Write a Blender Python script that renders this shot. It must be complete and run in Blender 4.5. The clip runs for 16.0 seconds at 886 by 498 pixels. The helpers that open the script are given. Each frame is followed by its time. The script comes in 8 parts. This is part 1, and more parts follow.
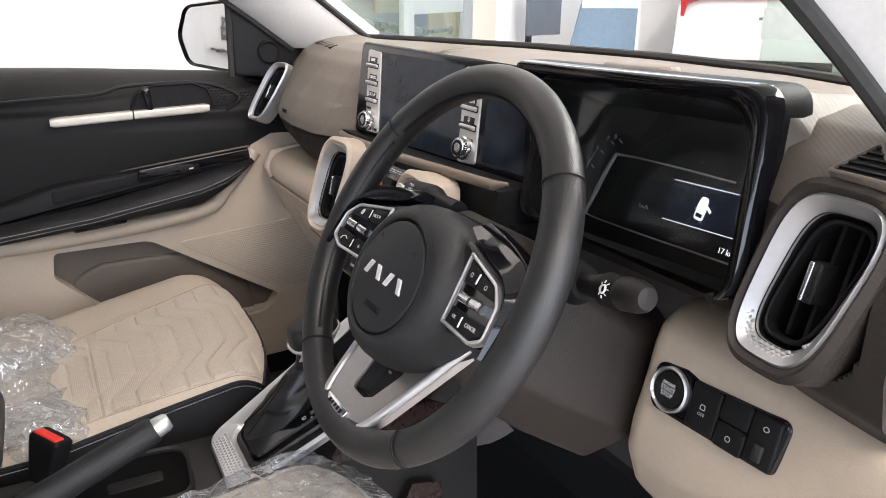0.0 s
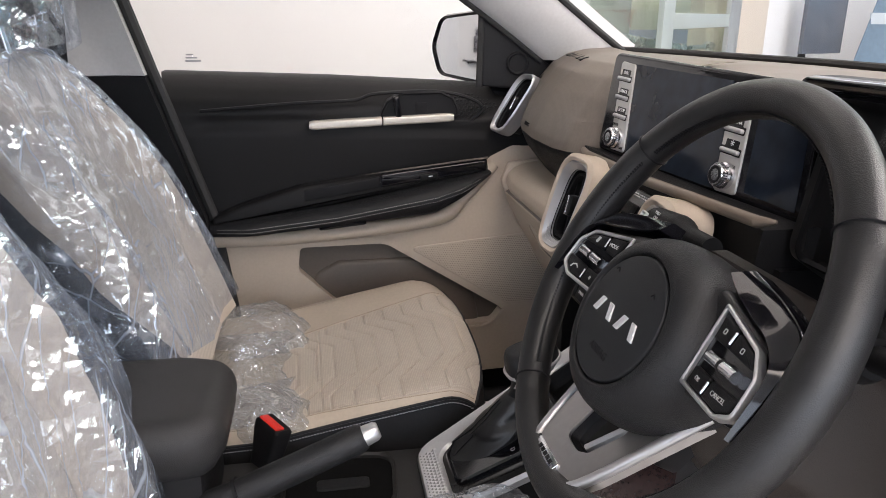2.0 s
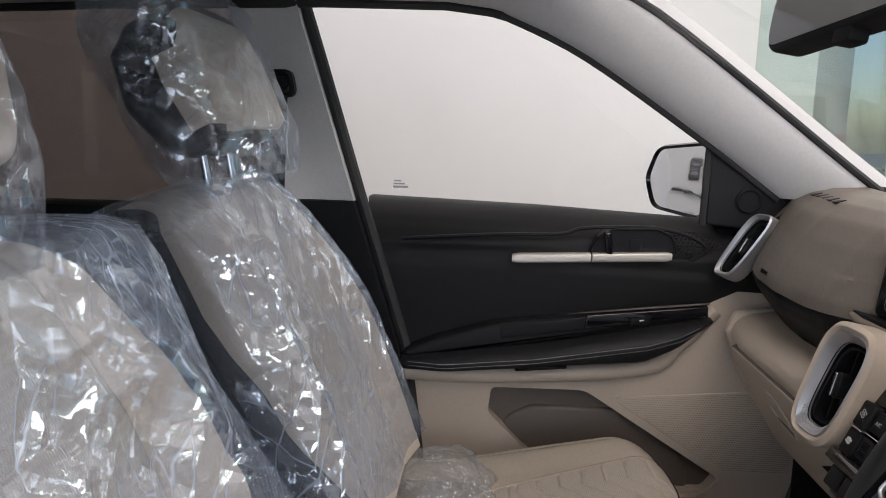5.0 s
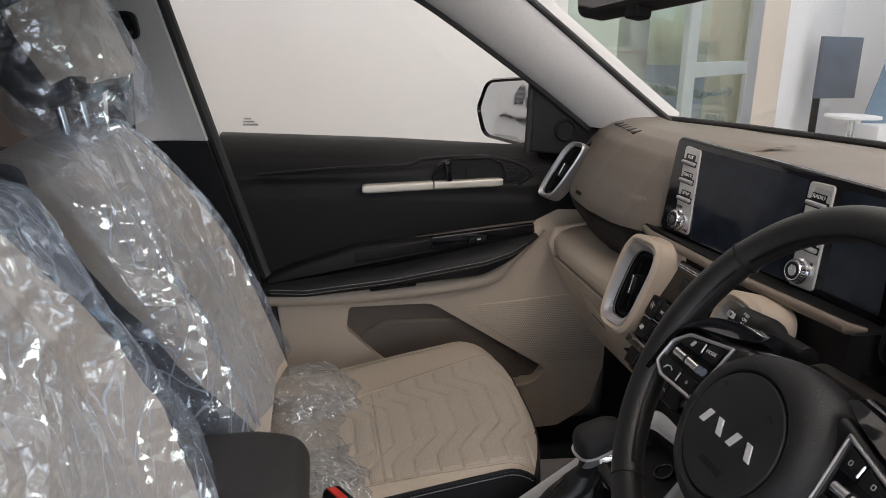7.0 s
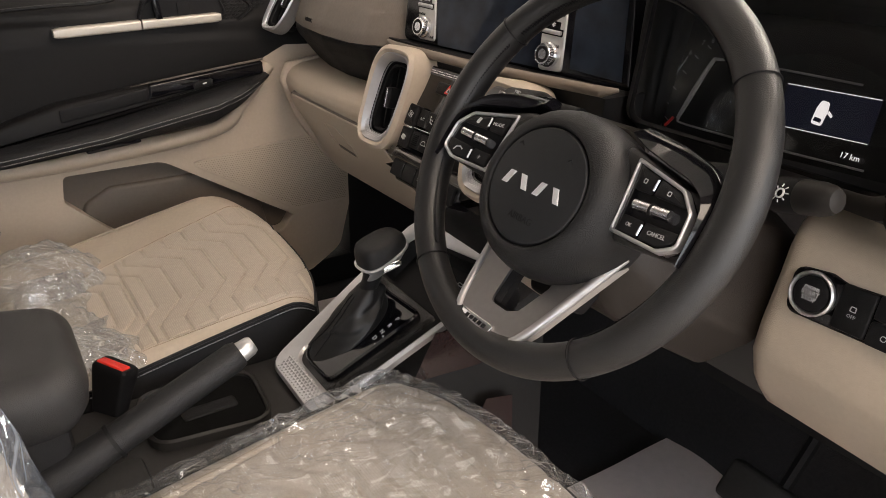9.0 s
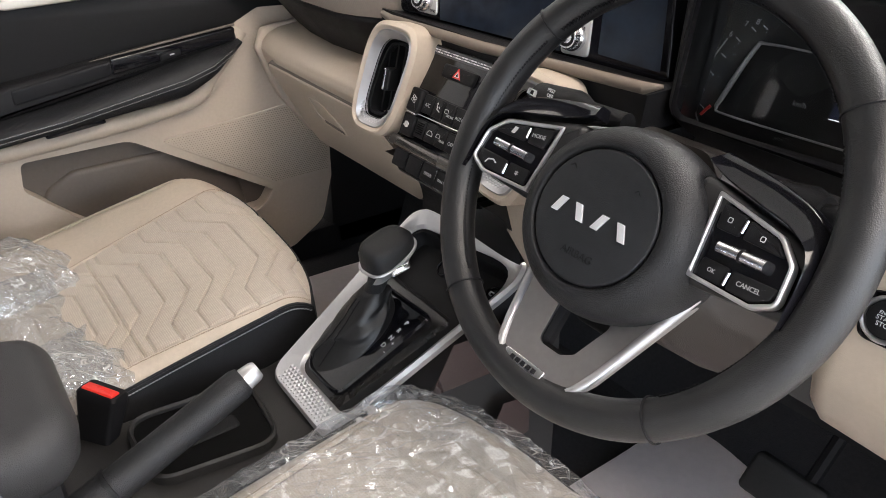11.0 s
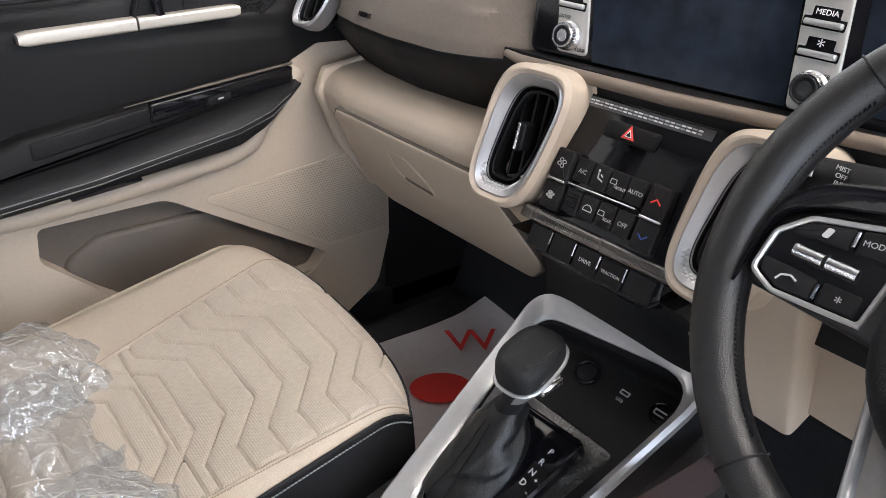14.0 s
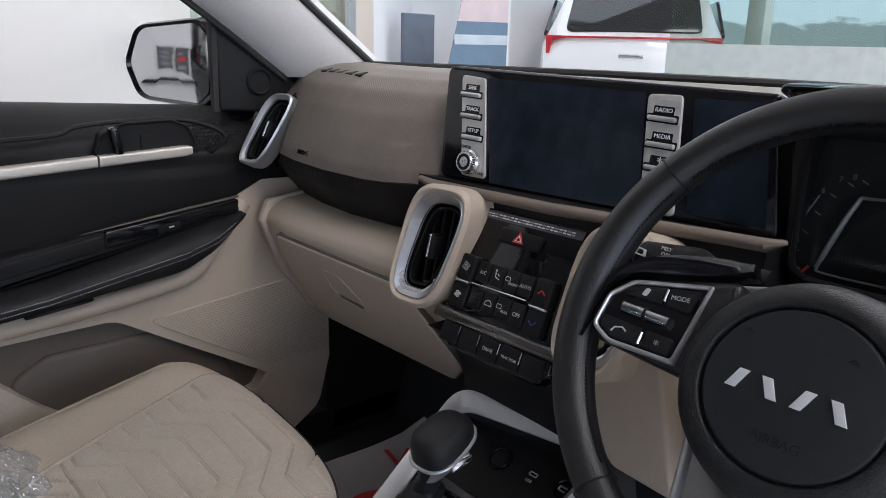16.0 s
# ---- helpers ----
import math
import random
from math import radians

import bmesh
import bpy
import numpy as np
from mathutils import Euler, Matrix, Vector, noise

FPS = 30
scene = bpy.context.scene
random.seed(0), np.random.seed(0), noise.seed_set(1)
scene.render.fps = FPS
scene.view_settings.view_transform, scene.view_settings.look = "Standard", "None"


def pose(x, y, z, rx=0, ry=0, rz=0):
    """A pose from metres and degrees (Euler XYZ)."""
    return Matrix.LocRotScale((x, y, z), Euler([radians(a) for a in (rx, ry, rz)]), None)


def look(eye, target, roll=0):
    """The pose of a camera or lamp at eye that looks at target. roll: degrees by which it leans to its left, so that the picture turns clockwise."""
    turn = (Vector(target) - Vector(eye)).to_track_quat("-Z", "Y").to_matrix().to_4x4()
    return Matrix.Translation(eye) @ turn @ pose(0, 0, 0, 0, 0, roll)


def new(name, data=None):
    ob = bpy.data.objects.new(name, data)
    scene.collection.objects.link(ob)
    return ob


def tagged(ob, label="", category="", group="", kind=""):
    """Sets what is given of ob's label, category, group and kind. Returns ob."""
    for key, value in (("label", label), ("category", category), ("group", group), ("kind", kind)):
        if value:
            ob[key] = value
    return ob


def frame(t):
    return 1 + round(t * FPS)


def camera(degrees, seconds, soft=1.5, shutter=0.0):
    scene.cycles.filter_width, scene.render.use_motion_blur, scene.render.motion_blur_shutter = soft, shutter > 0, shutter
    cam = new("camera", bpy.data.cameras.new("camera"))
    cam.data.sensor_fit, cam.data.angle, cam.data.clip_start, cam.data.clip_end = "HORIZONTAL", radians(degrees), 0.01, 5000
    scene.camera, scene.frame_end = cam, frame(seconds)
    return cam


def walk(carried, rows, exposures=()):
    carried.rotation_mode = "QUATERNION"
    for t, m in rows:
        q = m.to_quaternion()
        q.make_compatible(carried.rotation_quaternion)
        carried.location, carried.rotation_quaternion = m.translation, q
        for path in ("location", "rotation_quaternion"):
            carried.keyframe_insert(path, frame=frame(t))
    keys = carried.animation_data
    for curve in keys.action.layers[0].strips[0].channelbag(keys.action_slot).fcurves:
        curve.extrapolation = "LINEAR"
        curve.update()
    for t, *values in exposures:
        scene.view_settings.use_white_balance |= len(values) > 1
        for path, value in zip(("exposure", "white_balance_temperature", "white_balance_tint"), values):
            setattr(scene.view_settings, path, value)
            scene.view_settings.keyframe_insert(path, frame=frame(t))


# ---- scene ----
cam = camera(61.63, 16.0, soft=0.75)
PATH = [
    (0, (0.9179, 0.0263, 1.2675), (-0.7409, 0.9422, 0.6274), 0.54),
    (0.5, (0.9108, 0.0331, 1.2619), (-0.8055, 0.846, 0.6346), 0.57),
    (1, (0.9026, 0.0387, 1.2567), (-0.8795, 0.7021, 0.637), 0.57),
    (1.5, (0.8797, 0.0444, 1.2583), (-0.9555, 0.5477, 0.643), 0.56),
    (2, (0.8525, 0.0518, 1.2568), (-1.0222, 0.392, 0.6486), 0.5),
    (2.5, (0.8329, 0.0629, 1.2616), (-1.0685, 0.2292, 0.6642), 0.46),
    (3, (0.8154, 0.0506, 1.2835), (-1.0968, 0.048, 0.6974), 0.4),
    (3.5, (0.7565, 0.0198, 1.2987), (-1.1713, -0.0863, 0.777), 0.34),
    (3.7, (0.7279, 0.0091, 1.3034), (-1.2098, -0.1258, 0.8268), 0.31),
    (5.8, (0.7215, 0.0056, 1.2662), (-1.2536, -0.0955, 0.9684), 1.54),
    (6, (0.7407, 0.0056, 1.2779), (-1.2267, -0.0358, 0.9202), 1.64),
    (6.5, (0.8089, 0.0074, 1.3112), (-1.13, 0.1243, 0.8347), 1.26),
    (7, (0.8419, -0.0374, 1.327), (-1.0576, 0.2918, 0.7946), 1.2),
    (7.5, (0.8611, -0.1016, 1.312), (-0.9609, 0.5091, 0.7576), 1.26),
    (8, (0.8491, -0.1296, 1.2799), (-0.8686, 0.7089, 0.6912), 1.27),
    (8.5, (0.8197, -0.1187, 1.2522), (-0.7875, 0.8471, 0.5564), 1.34),
    (8.7, (0.8147, -0.115, 1.2446), (-0.7504, 0.874, 0.4881), 1.23),
    (10.8, (0.7352, -0.1047, 1.2877), (-0.6574, 0.9409, 0.3042), 0.88),
    (11, (0.6871, -0.1027, 1.2843), (-0.7, 0.9467, 0.297), 0.9),
    (11.5, (0.5435, -0.1222, 1.2538), (-0.8287, 0.9357, 0.2548), 1.13),
    (12, (0.4368, -0.1471, 1.1975), (-0.9377, 0.9109, 0.2018), 1.21),
    (12.5, (0.4211, -0.1708, 1.1772), (-0.9599, 0.8791, 0.1819), 1.36),
    (13, (0.426, -0.1584, 1.1828), (-0.9617, 0.8822, 0.187), 1.34),
    (13.5, (0.4247, -0.1248, 1.2145), (-0.966, 0.9241, 0.2318), 1.31),
    (14, (0.4124, -0.1005, 1.2426), (-0.9878, 0.9948, 0.3262), 1.34),
    (14.5, (0.4141, -0.1044, 1.2515), (-0.9991, 1.0521, 0.4358), 1.28),
    (15, (0.4348, -0.1138, 1.25), (-0.9933, 1.0957, 0.5447), 1.25),
    (15.5, (0.4699, -0.1251, 1.2419), (-0.9679, 1.1202, 0.6238), 1.25),
    (16, (0.5311, -0.1404, 1.2348), (-0.9152, 1.1294, 0.6908), 1.28),
]
walk(cam, [(t, look(eye, target, roll)) for t, eye, target, roll in PATH],
     exposures=[(0, 0.55, 6550, 16), (1, 0.4, 6550, 17), (2, 0.1, 6550, 18), (3, -0.1, 6400, 17), (3.7, -0.18, 6350, 17), (5.8, -0.45, 6500, 18), (6.5, -0.42, 6550, 17), (7, -0.5, 6650, 16), (7.5, -0.52, 6750, 17), (8, -0.52, 6950, 18), (8.5, -0.1, 7650, 21), (8.7, 0.0, 7600, 20), (10.8, 0.62, 6600, 15),
                (11.5, 0.78, 6550, 15), (12.5, 0.9, 6500, 15), (13.5, 0.78, 6400, 15), (14.5, 0.82, 6250, 15), (15, 0.42, 6100, 15), (15.5, 0.0, 6000, 16), (16, -0.25, 6000, 16)])

# ---- world and light ----
world = bpy.data.worlds.new("World")
scene.world = world
world.use_nodes = True
wn = world.node_tree
sky = wn.nodes.new("ShaderNodeTexSky")
sky.sky_type, sky.sun_disc = 'NISHITA', False
sky.sun_elevation, sky.sun_rotation = radians(50), radians(70)
wn.links.new(sky.outputs[0], wn.nodes["Background"].inputs[0])
wn.nodes["Background"].inputs[1].default_value = 0.15

sun = new("sun", bpy.data.lights.new("sun", 'SUN'))
sun.data.energy, sun.data.angle, sun.data.color = 2.0, radians(0.5), (1.0, 0.95, 0.88)
sun.rotation_euler = Euler((radians(40), 0, radians(70 + 90)))


def area(name, eye, target, sx, sy, power, colour):
    lamp = bpy.data.lights.new(name, 'AREA')
    lamp.shape, lamp.size, lamp.size_y, lamp.energy, lamp.color = 'RECTANGLE', sx, sy, power, colour
    ob = new(name, lamp)
    ob.matrix_world = look(eye, target)
    return ob


# daylight in the shop window behind the open driver's side, and ceiling lights of the showroom
area("window_daylight", (5.7, 0.2, 1.75), (0, 0.3, 1.1), 8.0, 2.2, 205, (0.78, 0.89, 1.0))
area("overhead_lamp", (1.7, 0.3, 3.1), (1.2, 0.3, 0), 1.4, 3.4, 130, (1.0, 0.92, 0.82))
area("overhead_lamp", (-1.5, 0.2, 3.1), (-1.5, 0.2, 0), 0.9, 3.6, 17, (1.0, 0.93, 0.85))
area("overhead_lamp", (0.3, 3.3, 3.1), (0.1, 3.0, 0), 3.2, 1.4, 210, (1.0, 0.96, 0.92))
# unseen fills, added to brighten behind the glass door and the far bay
area("overhead_lamp", (-3.9, 1.75, 3.1), (-3.9, 1.75, 0), 0.5, 0.9, 34, (1.0, 0.97, 0.92))
area("overhead_lamp", (-4.2, 4.6, 3.1), (-4.2, 4.6, 0), 2.0, 2.4, 50, (0.90, 0.97, 1.0))

# ---- helpers for building ----


class Frame:
    """A flat frame: origin, u to the right, v up in the plane, n out of it."""

    def __init__(self, o, u, v):
        self.o, self.u, self.v = Vector(o), Vector(u).normalized(), Vector(v).normalized()
        self.n = self.u.cross(self.v)

    def at(self, a, b, d=0.0):
        return self.o + self.u * a + self.v * b + self.n * d

    def shifted(self, a, b, d=0.0):
        return Frame(self.at(a, b, d), self.u, self.v)

    def turned(self, deg):
        c, s = math.cos(radians(deg)), math.sin(radians(deg))
        return Frame(self.o, self.u * c + self.v * s, self.v * c - self.u * s)

    def matrix(self):
        m = Matrix((self.u, self.v, self.n)).transposed().to_4x4()
        m.translation = self.o
        return m


def thing(name, label, category, group="", kind=""):
    return tagged(new(name), label, category, group, kind)


def part(name, bm, material, parent=None, label="", sharp=38):
    bmesh.ops.recalc_face_normals(bm, faces=bm.faces)
    me = bpy.data.meshes.new(name)
    bm.to_mesh(me)
    bm.free()
    for p in me.polygons:
        p.use_smooth = True
    me.set_sharp_from_angle(angle=radians(sharp))
    me.materials.append(material)
    ob = new(name, me)
    ob.parent = parent
    if label:
        ob["label"] = label
    return ob


def area2(poly):
    return sum(a[0] * b[1] - b[0] * a[1] for a, b in zip(poly, poly[1:] + poly[:1])) / 2


def rpoly(pts, r, seg=5):
    """A polygon with rounded corners, counter-clockwise."""
    pts = [Vector(p).to_2d() for p in pts]
    if area2(pts) < 0:
        pts.reverse()
        if isinstance(r, (list, tuple)):
            r = list(reversed(r))
    out, count = [], len(pts)
    for i, p in enumerate(pts):
        a, b = pts[i - 1] - p, pts[(i + 1) % count] - p
        rr = r[i] if isinstance(r, (list, tuple)) else r
        la, lb = a.length, b.length
        half = max(0.05, a.angle(b) / 2)
        cut = min(rr / math.tan(half), 0.48 * la, 0.48 * lb)
        s, e = p + a.normalized() * cut, p + b.normalized() * cut
        for k in range(seg + 1):
            t = k / seg
            out.append((s * (1 - t) ** 2 + p * 2 * t * (1 - t) + e * t * t)[:])
    return [tuple(q) for q in out]


def ellipse(rx, ry, seg=28, cx=0, cy=0):
    return [(cx + rx * math.cos(2 * math.pi * k / seg), cy + ry * math.sin(2 * math.pi * k / seg)) for k in range(seg)]


def inset(poly, d):
    out, n = [], len(poly)
    for i in range(n):
        p, a, b = Vector(poly[i]), Vector(poly[i - 1]), Vector(poly[(i + 1) % n])
        e1, e2 = (p - a), (b - p)
        e1 = e1.normalized() if e1.length > 1e-9 else e2.normalized()
        e2 = e2.normalized() if e2.length > 1e-9 else e1
        m = Vector((-e1.y - e2.y, e1.x + e2.x))
        m = m.normalized() if m.length > 1e-6 else Vector((-e1.y, e1.x))
        c = max(0.4, m.dot(Vector((-e1.y, e1.x))))
        out.append(tuple(p + m * (d / c)))
    return out


def loops(bm, rows, ring=True, cap0=True, cap1=True):
    """Joins rows of points of equal length by quads."""
    vs = [[bm.verts.new(p) for p in row] for row in rows]
    n = len(vs[0])
    for a, b in zip(vs, vs[1:]):
        for i in range(n if ring else n - 1):
            j = (i + 1) % n
            bm.faces.new((a[i], a[j], b[j], b[i]))
    if ring and cap0:
        bm.faces.new(list(reversed(vs[0])))
    if ring and cap1:
        bm.faces.new(vs[-1])
    return vs


def plate(bm, fr, poly, d0, d1, bevel=0.0, dome=0.0):
    """A prism on the outline poly from depth d0 to d1, its front edge rounded, its face domed."""
    if area2(list(poly)) < 0:
        poly = list(reversed(poly))
    rows = [[fr.at(*p, d0) for p in poly]]
    if bevel:
        for k in range(4):
            a = k / 3 * math.pi / 2
            q = inset(poly, bevel * (1 - math.cos(a)))
            rows.append([fr.at(*p, d1 - bevel + bevel * math.sin(a)) for p in q])
        if dome:
            cx, cy = sum(p[0] for p in q) / len(q), sum(p[1] for p in q) / len(q)
            for s in (0.8, 0.55, 0.25):
                rows.append([fr.at(cx + (p[0] - cx) * s, cy + (p[1] - cy) * s, d1 + dome * (1 - s * s)) for p in q])
    else:
        rows.append([fr.at(*p, d1) for p in poly])
    loops(bm, rows)


def hoop(bm, fr, outer, inner, d0, d1, bevel=0.001, drop=0.0):
    """A flat ring between two outlines with the same count of points; drop lowers its inner rim."""
    rows = [[fr.at(*p, d0) for p in outer], [fr.at(*p, d1 - bevel) for p in outer], [fr.at(*p, d1) for p in inset(outer, bevel)],
            [fr.at(*p, d1 - drop) for p in inset(inner, -bevel)], [fr.at(*p, d1 - drop - bevel) for p in inner], [fr.at(*p, d0) for p in inner]]
    vs = [[bm.verts.new(p) for p in row] for row in rows]
    n = len(outer)
    for a, b in zip(vs, vs[1:] + vs[:1]):
        for i in range(n):
            bm.faces.new((a[i], a[(i + 1) % n], b[(i + 1) % n], b[i]))


def holed(bm, fr, outer, holes, d0, d1, floor=None):
    """A plate with openings."""
    edges = []
    for k, poly in enumerate([outer] + list(holes)):
        top = [bm.verts.new(fr.at(*p, d1)) for p in poly]
        low = [bm.verts.new(fr.at(*p, d0)) for p in poly]
        n = len(poly)
        for i in range(n):
            j = (i + 1) % n
            edges.append(bm.edges.new((top[i], top[j])))
            bm.faces.new((top[i], top[j], low[j], low[i]))
    bmesh.ops.triangle_fill(bm, use_beauty=True, use_dissolve=False, edges=edges, normal=fr.n)


def tube(bm, pts, r, seg=10, closed=False, flat=1.0):
    """A round rod along points; r a number or a list."""
    pts = [Vector(p) for p in pts]
    n = len(pts)
    rows, ref = [], None
    for i, p in enumerate(pts):
        a = pts[i - 1] if (i or closed) else p
        b = pts[(i + 1) % n] if (i < n - 1 or closed) else p
        t = (b - a).normalized()
        if ref is None:
            ref = t.orthogonal().normalized()
        ref = (ref - t * ref.dot(t)).normalized()
        w = t.cross(ref)
        rr = r[i] if isinstance(r, (list, tuple)) else r
        rows.append([p + ref * rr * math.cos(2 * math.pi * k / seg) + w * rr * flat * math.sin(2 * math.pi * k / seg) for k in range(seg)])
    if closed:
        vs = [[bm.verts.new(p) for p in row] for row in rows]
        for a, b in zip(vs, vs[1:] + vs[:1]):
            for k in range(seg):
                bm.faces.new((a[k], a[(k + 1) % seg], b[(k + 1) % seg], b[k]))
    else:
        loops(bm, rows)


def box(bm, lo, hi, bevel=0.0, seg=2):
    made = bmesh.ops.create_cube(bm, size=1.0)["verts"]
    lo, hi = Vector(lo), Vector(hi)
    for v in made:
        v.co = Vector((lo[k] + (v.co[k] + 0.5) * (hi[k] - lo[k]) for k in range(3)))
    if bevel:
        es = list({e for v in made for e in v.link_edges})
        bmesh.ops.bevel(bm, geom=es, offset=bevel, segments=seg, affect='EDGES', profile=0.5)


def sheet(bm, f, nu, nv, thick=0.0, away=None):
    """A surface f(s, t) over the unit square, with thickness towards away."""
    grid = [[Vector(f(i / nu, j / nv)) for j in range(nv + 1)] for i in range(nu + 1)]
    vs = [[bm.verts.new(p) for p in row] for row in grid]
    for i in range(nu):
        for j in range(nv):
            bm.faces.new((vs[i][j], vs[i + 1][j], vs[i + 1][j + 1], vs[i][j + 1]))
    if thick:
        away = Vector(away)
        ws = [[bm.verts.new(p + away * thick) for p in row] for row in grid]
        for i in range(nu):
            for j in range(nv):
                bm.faces.new((ws[i][j], ws[i][j + 1], ws[i + 1][j + 1], ws[i + 1][j]))
        rim = [(i, 0) for i in range(nu)] + [(nu, j) for j in range(nv)] + [(i, nv) for i in range(nu, 0, -1)] + [(0, j) for j in range(nv, 0, -1)]
        for (a, b), (c, d) in zip(rim, rim[1:] + rim[:1]):
            bm.faces.new((vs[a][b], ws[a][b], ws[c][d], vs[c][d]))


def lerp(table, x):
    """A smooth line through a table of (x, value) rows."""
    if x <= table[0][0]:
        return table[0][1]
    for (x0, a), (x1, b) in zip(table, table[1:]):
        if x <= x1:
            t = (x - x0) / (x1 - x0)
            t = t * t * (3 - 2 * t)
            return a + (b - a) * t
    return table[-1][1]


def line(table, x):
    """A straight-edged line through a table of (x, value) rows."""
    return float(np.interp(x, [r[0] for r in table], [r[1] for r in table]))


def spline(pts, per=6, closed=False):
    """A smooth curve through points."""
    pts = [Vector(p) for p in pts]
    out, n = [], len(pts)
    for i in range(n if closed else n - 1):
        p0, p1, p2, p3 = (pts[(i + k) % n] if closed else pts[min(max(i + k, 0), n - 1)] for k in (-1, 0, 1, 2))
        for k in range(per):
            t = k / per
            out.append(0.5 * ((2 * p1) + (p2 - p0) * t + (2 * p0 - 5 * p1 + 4 * p2 - p3) * t * t + (3 * p1 - p0 - 3 * p2 + p3) * t ** 3))
    if not closed:
        out.append(pts[-1])
    return out


def lettering(name, body, fr, size, material, parent, label="", depth=0.0002, align='CENTER'):
    """Raised or printed letters in a frame, centred on its origin."""
    cu = bpy.data.curves.new(name, 'FONT')
    cu.body, cu.size, cu.extrude, cu.align_x, cu.align_y, cu.resolution_u = body, size, depth, align, 'CENTER', 3
    tmp = bpy.data.objects.new(name, cu)
    scene.collection.objects.link(tmp)
    bpy.context.view_layer.update()
    me = bpy.data.meshes.new_from_object(tmp.evaluated_get(bpy.context.evaluated_depsgraph_get()))
    bpy.data.objects.remove(tmp)
    me.materials.clear()
    me.materials.append(material)
    me.transform(fr.matrix())
    me.name = name
    ob = new(name, me)
    ob.parent = parent
    if label:
        ob["label"] = label
    return ob


# ---- materials ----


def mat(name, base, rough=0.5, metal=0.0, vary=0.12, scale=30.0, bump=0.0, bscale=900.0, coat=0.0, sheen=0.0, spec=0.5, smear=0.0, kind="noise"):
    """A surface with two scales of variation in colour and gloss, and a fine relief."""
    m = bpy.data.materials.new(name)
    m.use_nodes = True
    nt = m.node_tree
    bsdf = nt.nodes["Principled BSDF"]
    link, nodes = nt.links.new, nt.nodes
    co = nodes.new("ShaderNodeTexCoord")
    n1 = nodes.new("ShaderNodeTexNoise")
    n1.inputs["Scale"].default_value, n1.inputs["Detail"].default_value = scale * 0.25, 4
    n2 = nodes.new("ShaderNodeTexNoise")
    n2.inputs["Scale"].default_value, n2.inputs["Detail"].default_value = scale * 6, 3
    for n in (n1, n2):
        link(co.outputs["Object"], n.inputs["Vector"])
    add = nodes.new("ShaderNodeMath")
    add.operation = 'ADD'
    link(n1.outputs["Fac"], add.inputs[0])
    link(n2.outputs["Fac"], add.inputs[1])
    mix = nodes.new("ShaderNodeMapRange")
    mix.inputs["From Min"].default_value, mix.inputs["From Max"].default_value = 0.7, 1.3
    mix.inputs["To Min"].default_value, mix.inputs["To Max"].default_value = 1 - vary, 1 + vary
    link(add.outputs[0], mix.inputs["Value"])
    col = nodes.new("ShaderNodeMix")
    col.data_type, col.blend_type = 'RGBA', 'MULTIPLY'
    col.inputs["Factor"].default_value = 1.0
    col.inputs["A"].default_value = (*base, 1)
    link(mix.outputs[0], col.inputs["B"])
    link(col.outputs["Result"], bsdf.inputs["Base Color"])
    rr = nodes.new("ShaderNodeMapRange")
    rr.inputs["From Min"].default_value, rr.inputs["From Max"].default_value = 0.3, 0.7
    rr.inputs["To Min"].default_value, rr.inputs["To Max"].default_value = max(0.02, rough - 0.06 - smear), min(1, rough + 0.06 + smear)
    link(n1.outputs["Fac"], rr.inputs["Value"])
    link(rr.outputs[0], bsdf.inputs["Roughness"])
    bsdf.inputs["Metallic"].default_value = metal
    bsdf.inputs["Specular IOR Level"].default_value = spec
    bsdf.inputs["Coat Weight"].default_value = coat
    bsdf.inputs["Coat Roughness"].default_value = 0.05
    bsdf.inputs["Sheen Weight"].default_value = sheen
    if bump:
        if kind == "noise":
            tex = nodes.new("ShaderNodeTexNoise")
            tex.inputs["Scale"].default_value, tex.inputs["Detail"].default_value = bscale, 2
            out = tex.outputs["Fac"]
            link(co.outputs["Object"], tex.inputs["Vector"])
        elif kind == "pebble":
            tex = nodes.new("ShaderNodeTexVoronoi")
            tex.inputs["Scale"].default_value = bscale
            out = tex.outputs["Distance"]
            link(co.outputs["Object"], tex.inputs["Vector"])
        elif kind == "ribs":
            tex = nodes.new("ShaderNodeTexWave")
            tex.bands_direction = 'X'
            tex.inputs["Scale"].default_value, tex.inputs["Distortion"].default_value = bscale, 0.4
            out = tex.outputs["Fac"]
            link(co.outputs["Object"], tex.inputs["Vector"])
        elif kind == "lines":
            tex = nodes.new("ShaderNodeTexWave")
            tex.bands_direction = 'DIAGONAL'
            tex.inputs["Scale"].default_value, tex.inputs["Distortion"].default_value, tex.inputs["Detail Scale"].default_value = bscale, 1.2, 1.5
            out = tex.outputs["Fac"]
            link(co.outputs["Object"], tex.inputs["Vector"])
        elif kind == "weave":
            ws = []
            for d in 'XY':
                w = nodes.new("ShaderNodeTexWave")
                w.bands_direction = d
                w.inputs["Scale"].default_value, w.inputs["Distortion"].default_value = bscale, 0.6
                link(co.outputs["Object"], w.inputs["Vector"])
                ws.append(w)
            mul = nodes.new("ShaderNodeMath")
            mul.operation = 'MULTIPLY'
            link(ws[0].outputs["Fac"], mul.inputs[0])
            link(ws[1].outputs["Fac"], mul.inputs[1])
            out = mul.outputs[0]
            thread, shade = nodes.new("ShaderNodeMapRange"), nodes.new("ShaderNodeMix")
            thread.inputs["To Min"].default_value, thread.inputs["To Max"].default_value = 0.86, 1.05
            link(out, thread.inputs["Value"])
            shade.data_type, shade.blend_type = 'RGBA', 'MULTIPLY'
            shade.inputs["Factor"].default_value = 1.0
            link(col.outputs["Result"], shade.inputs["A"])
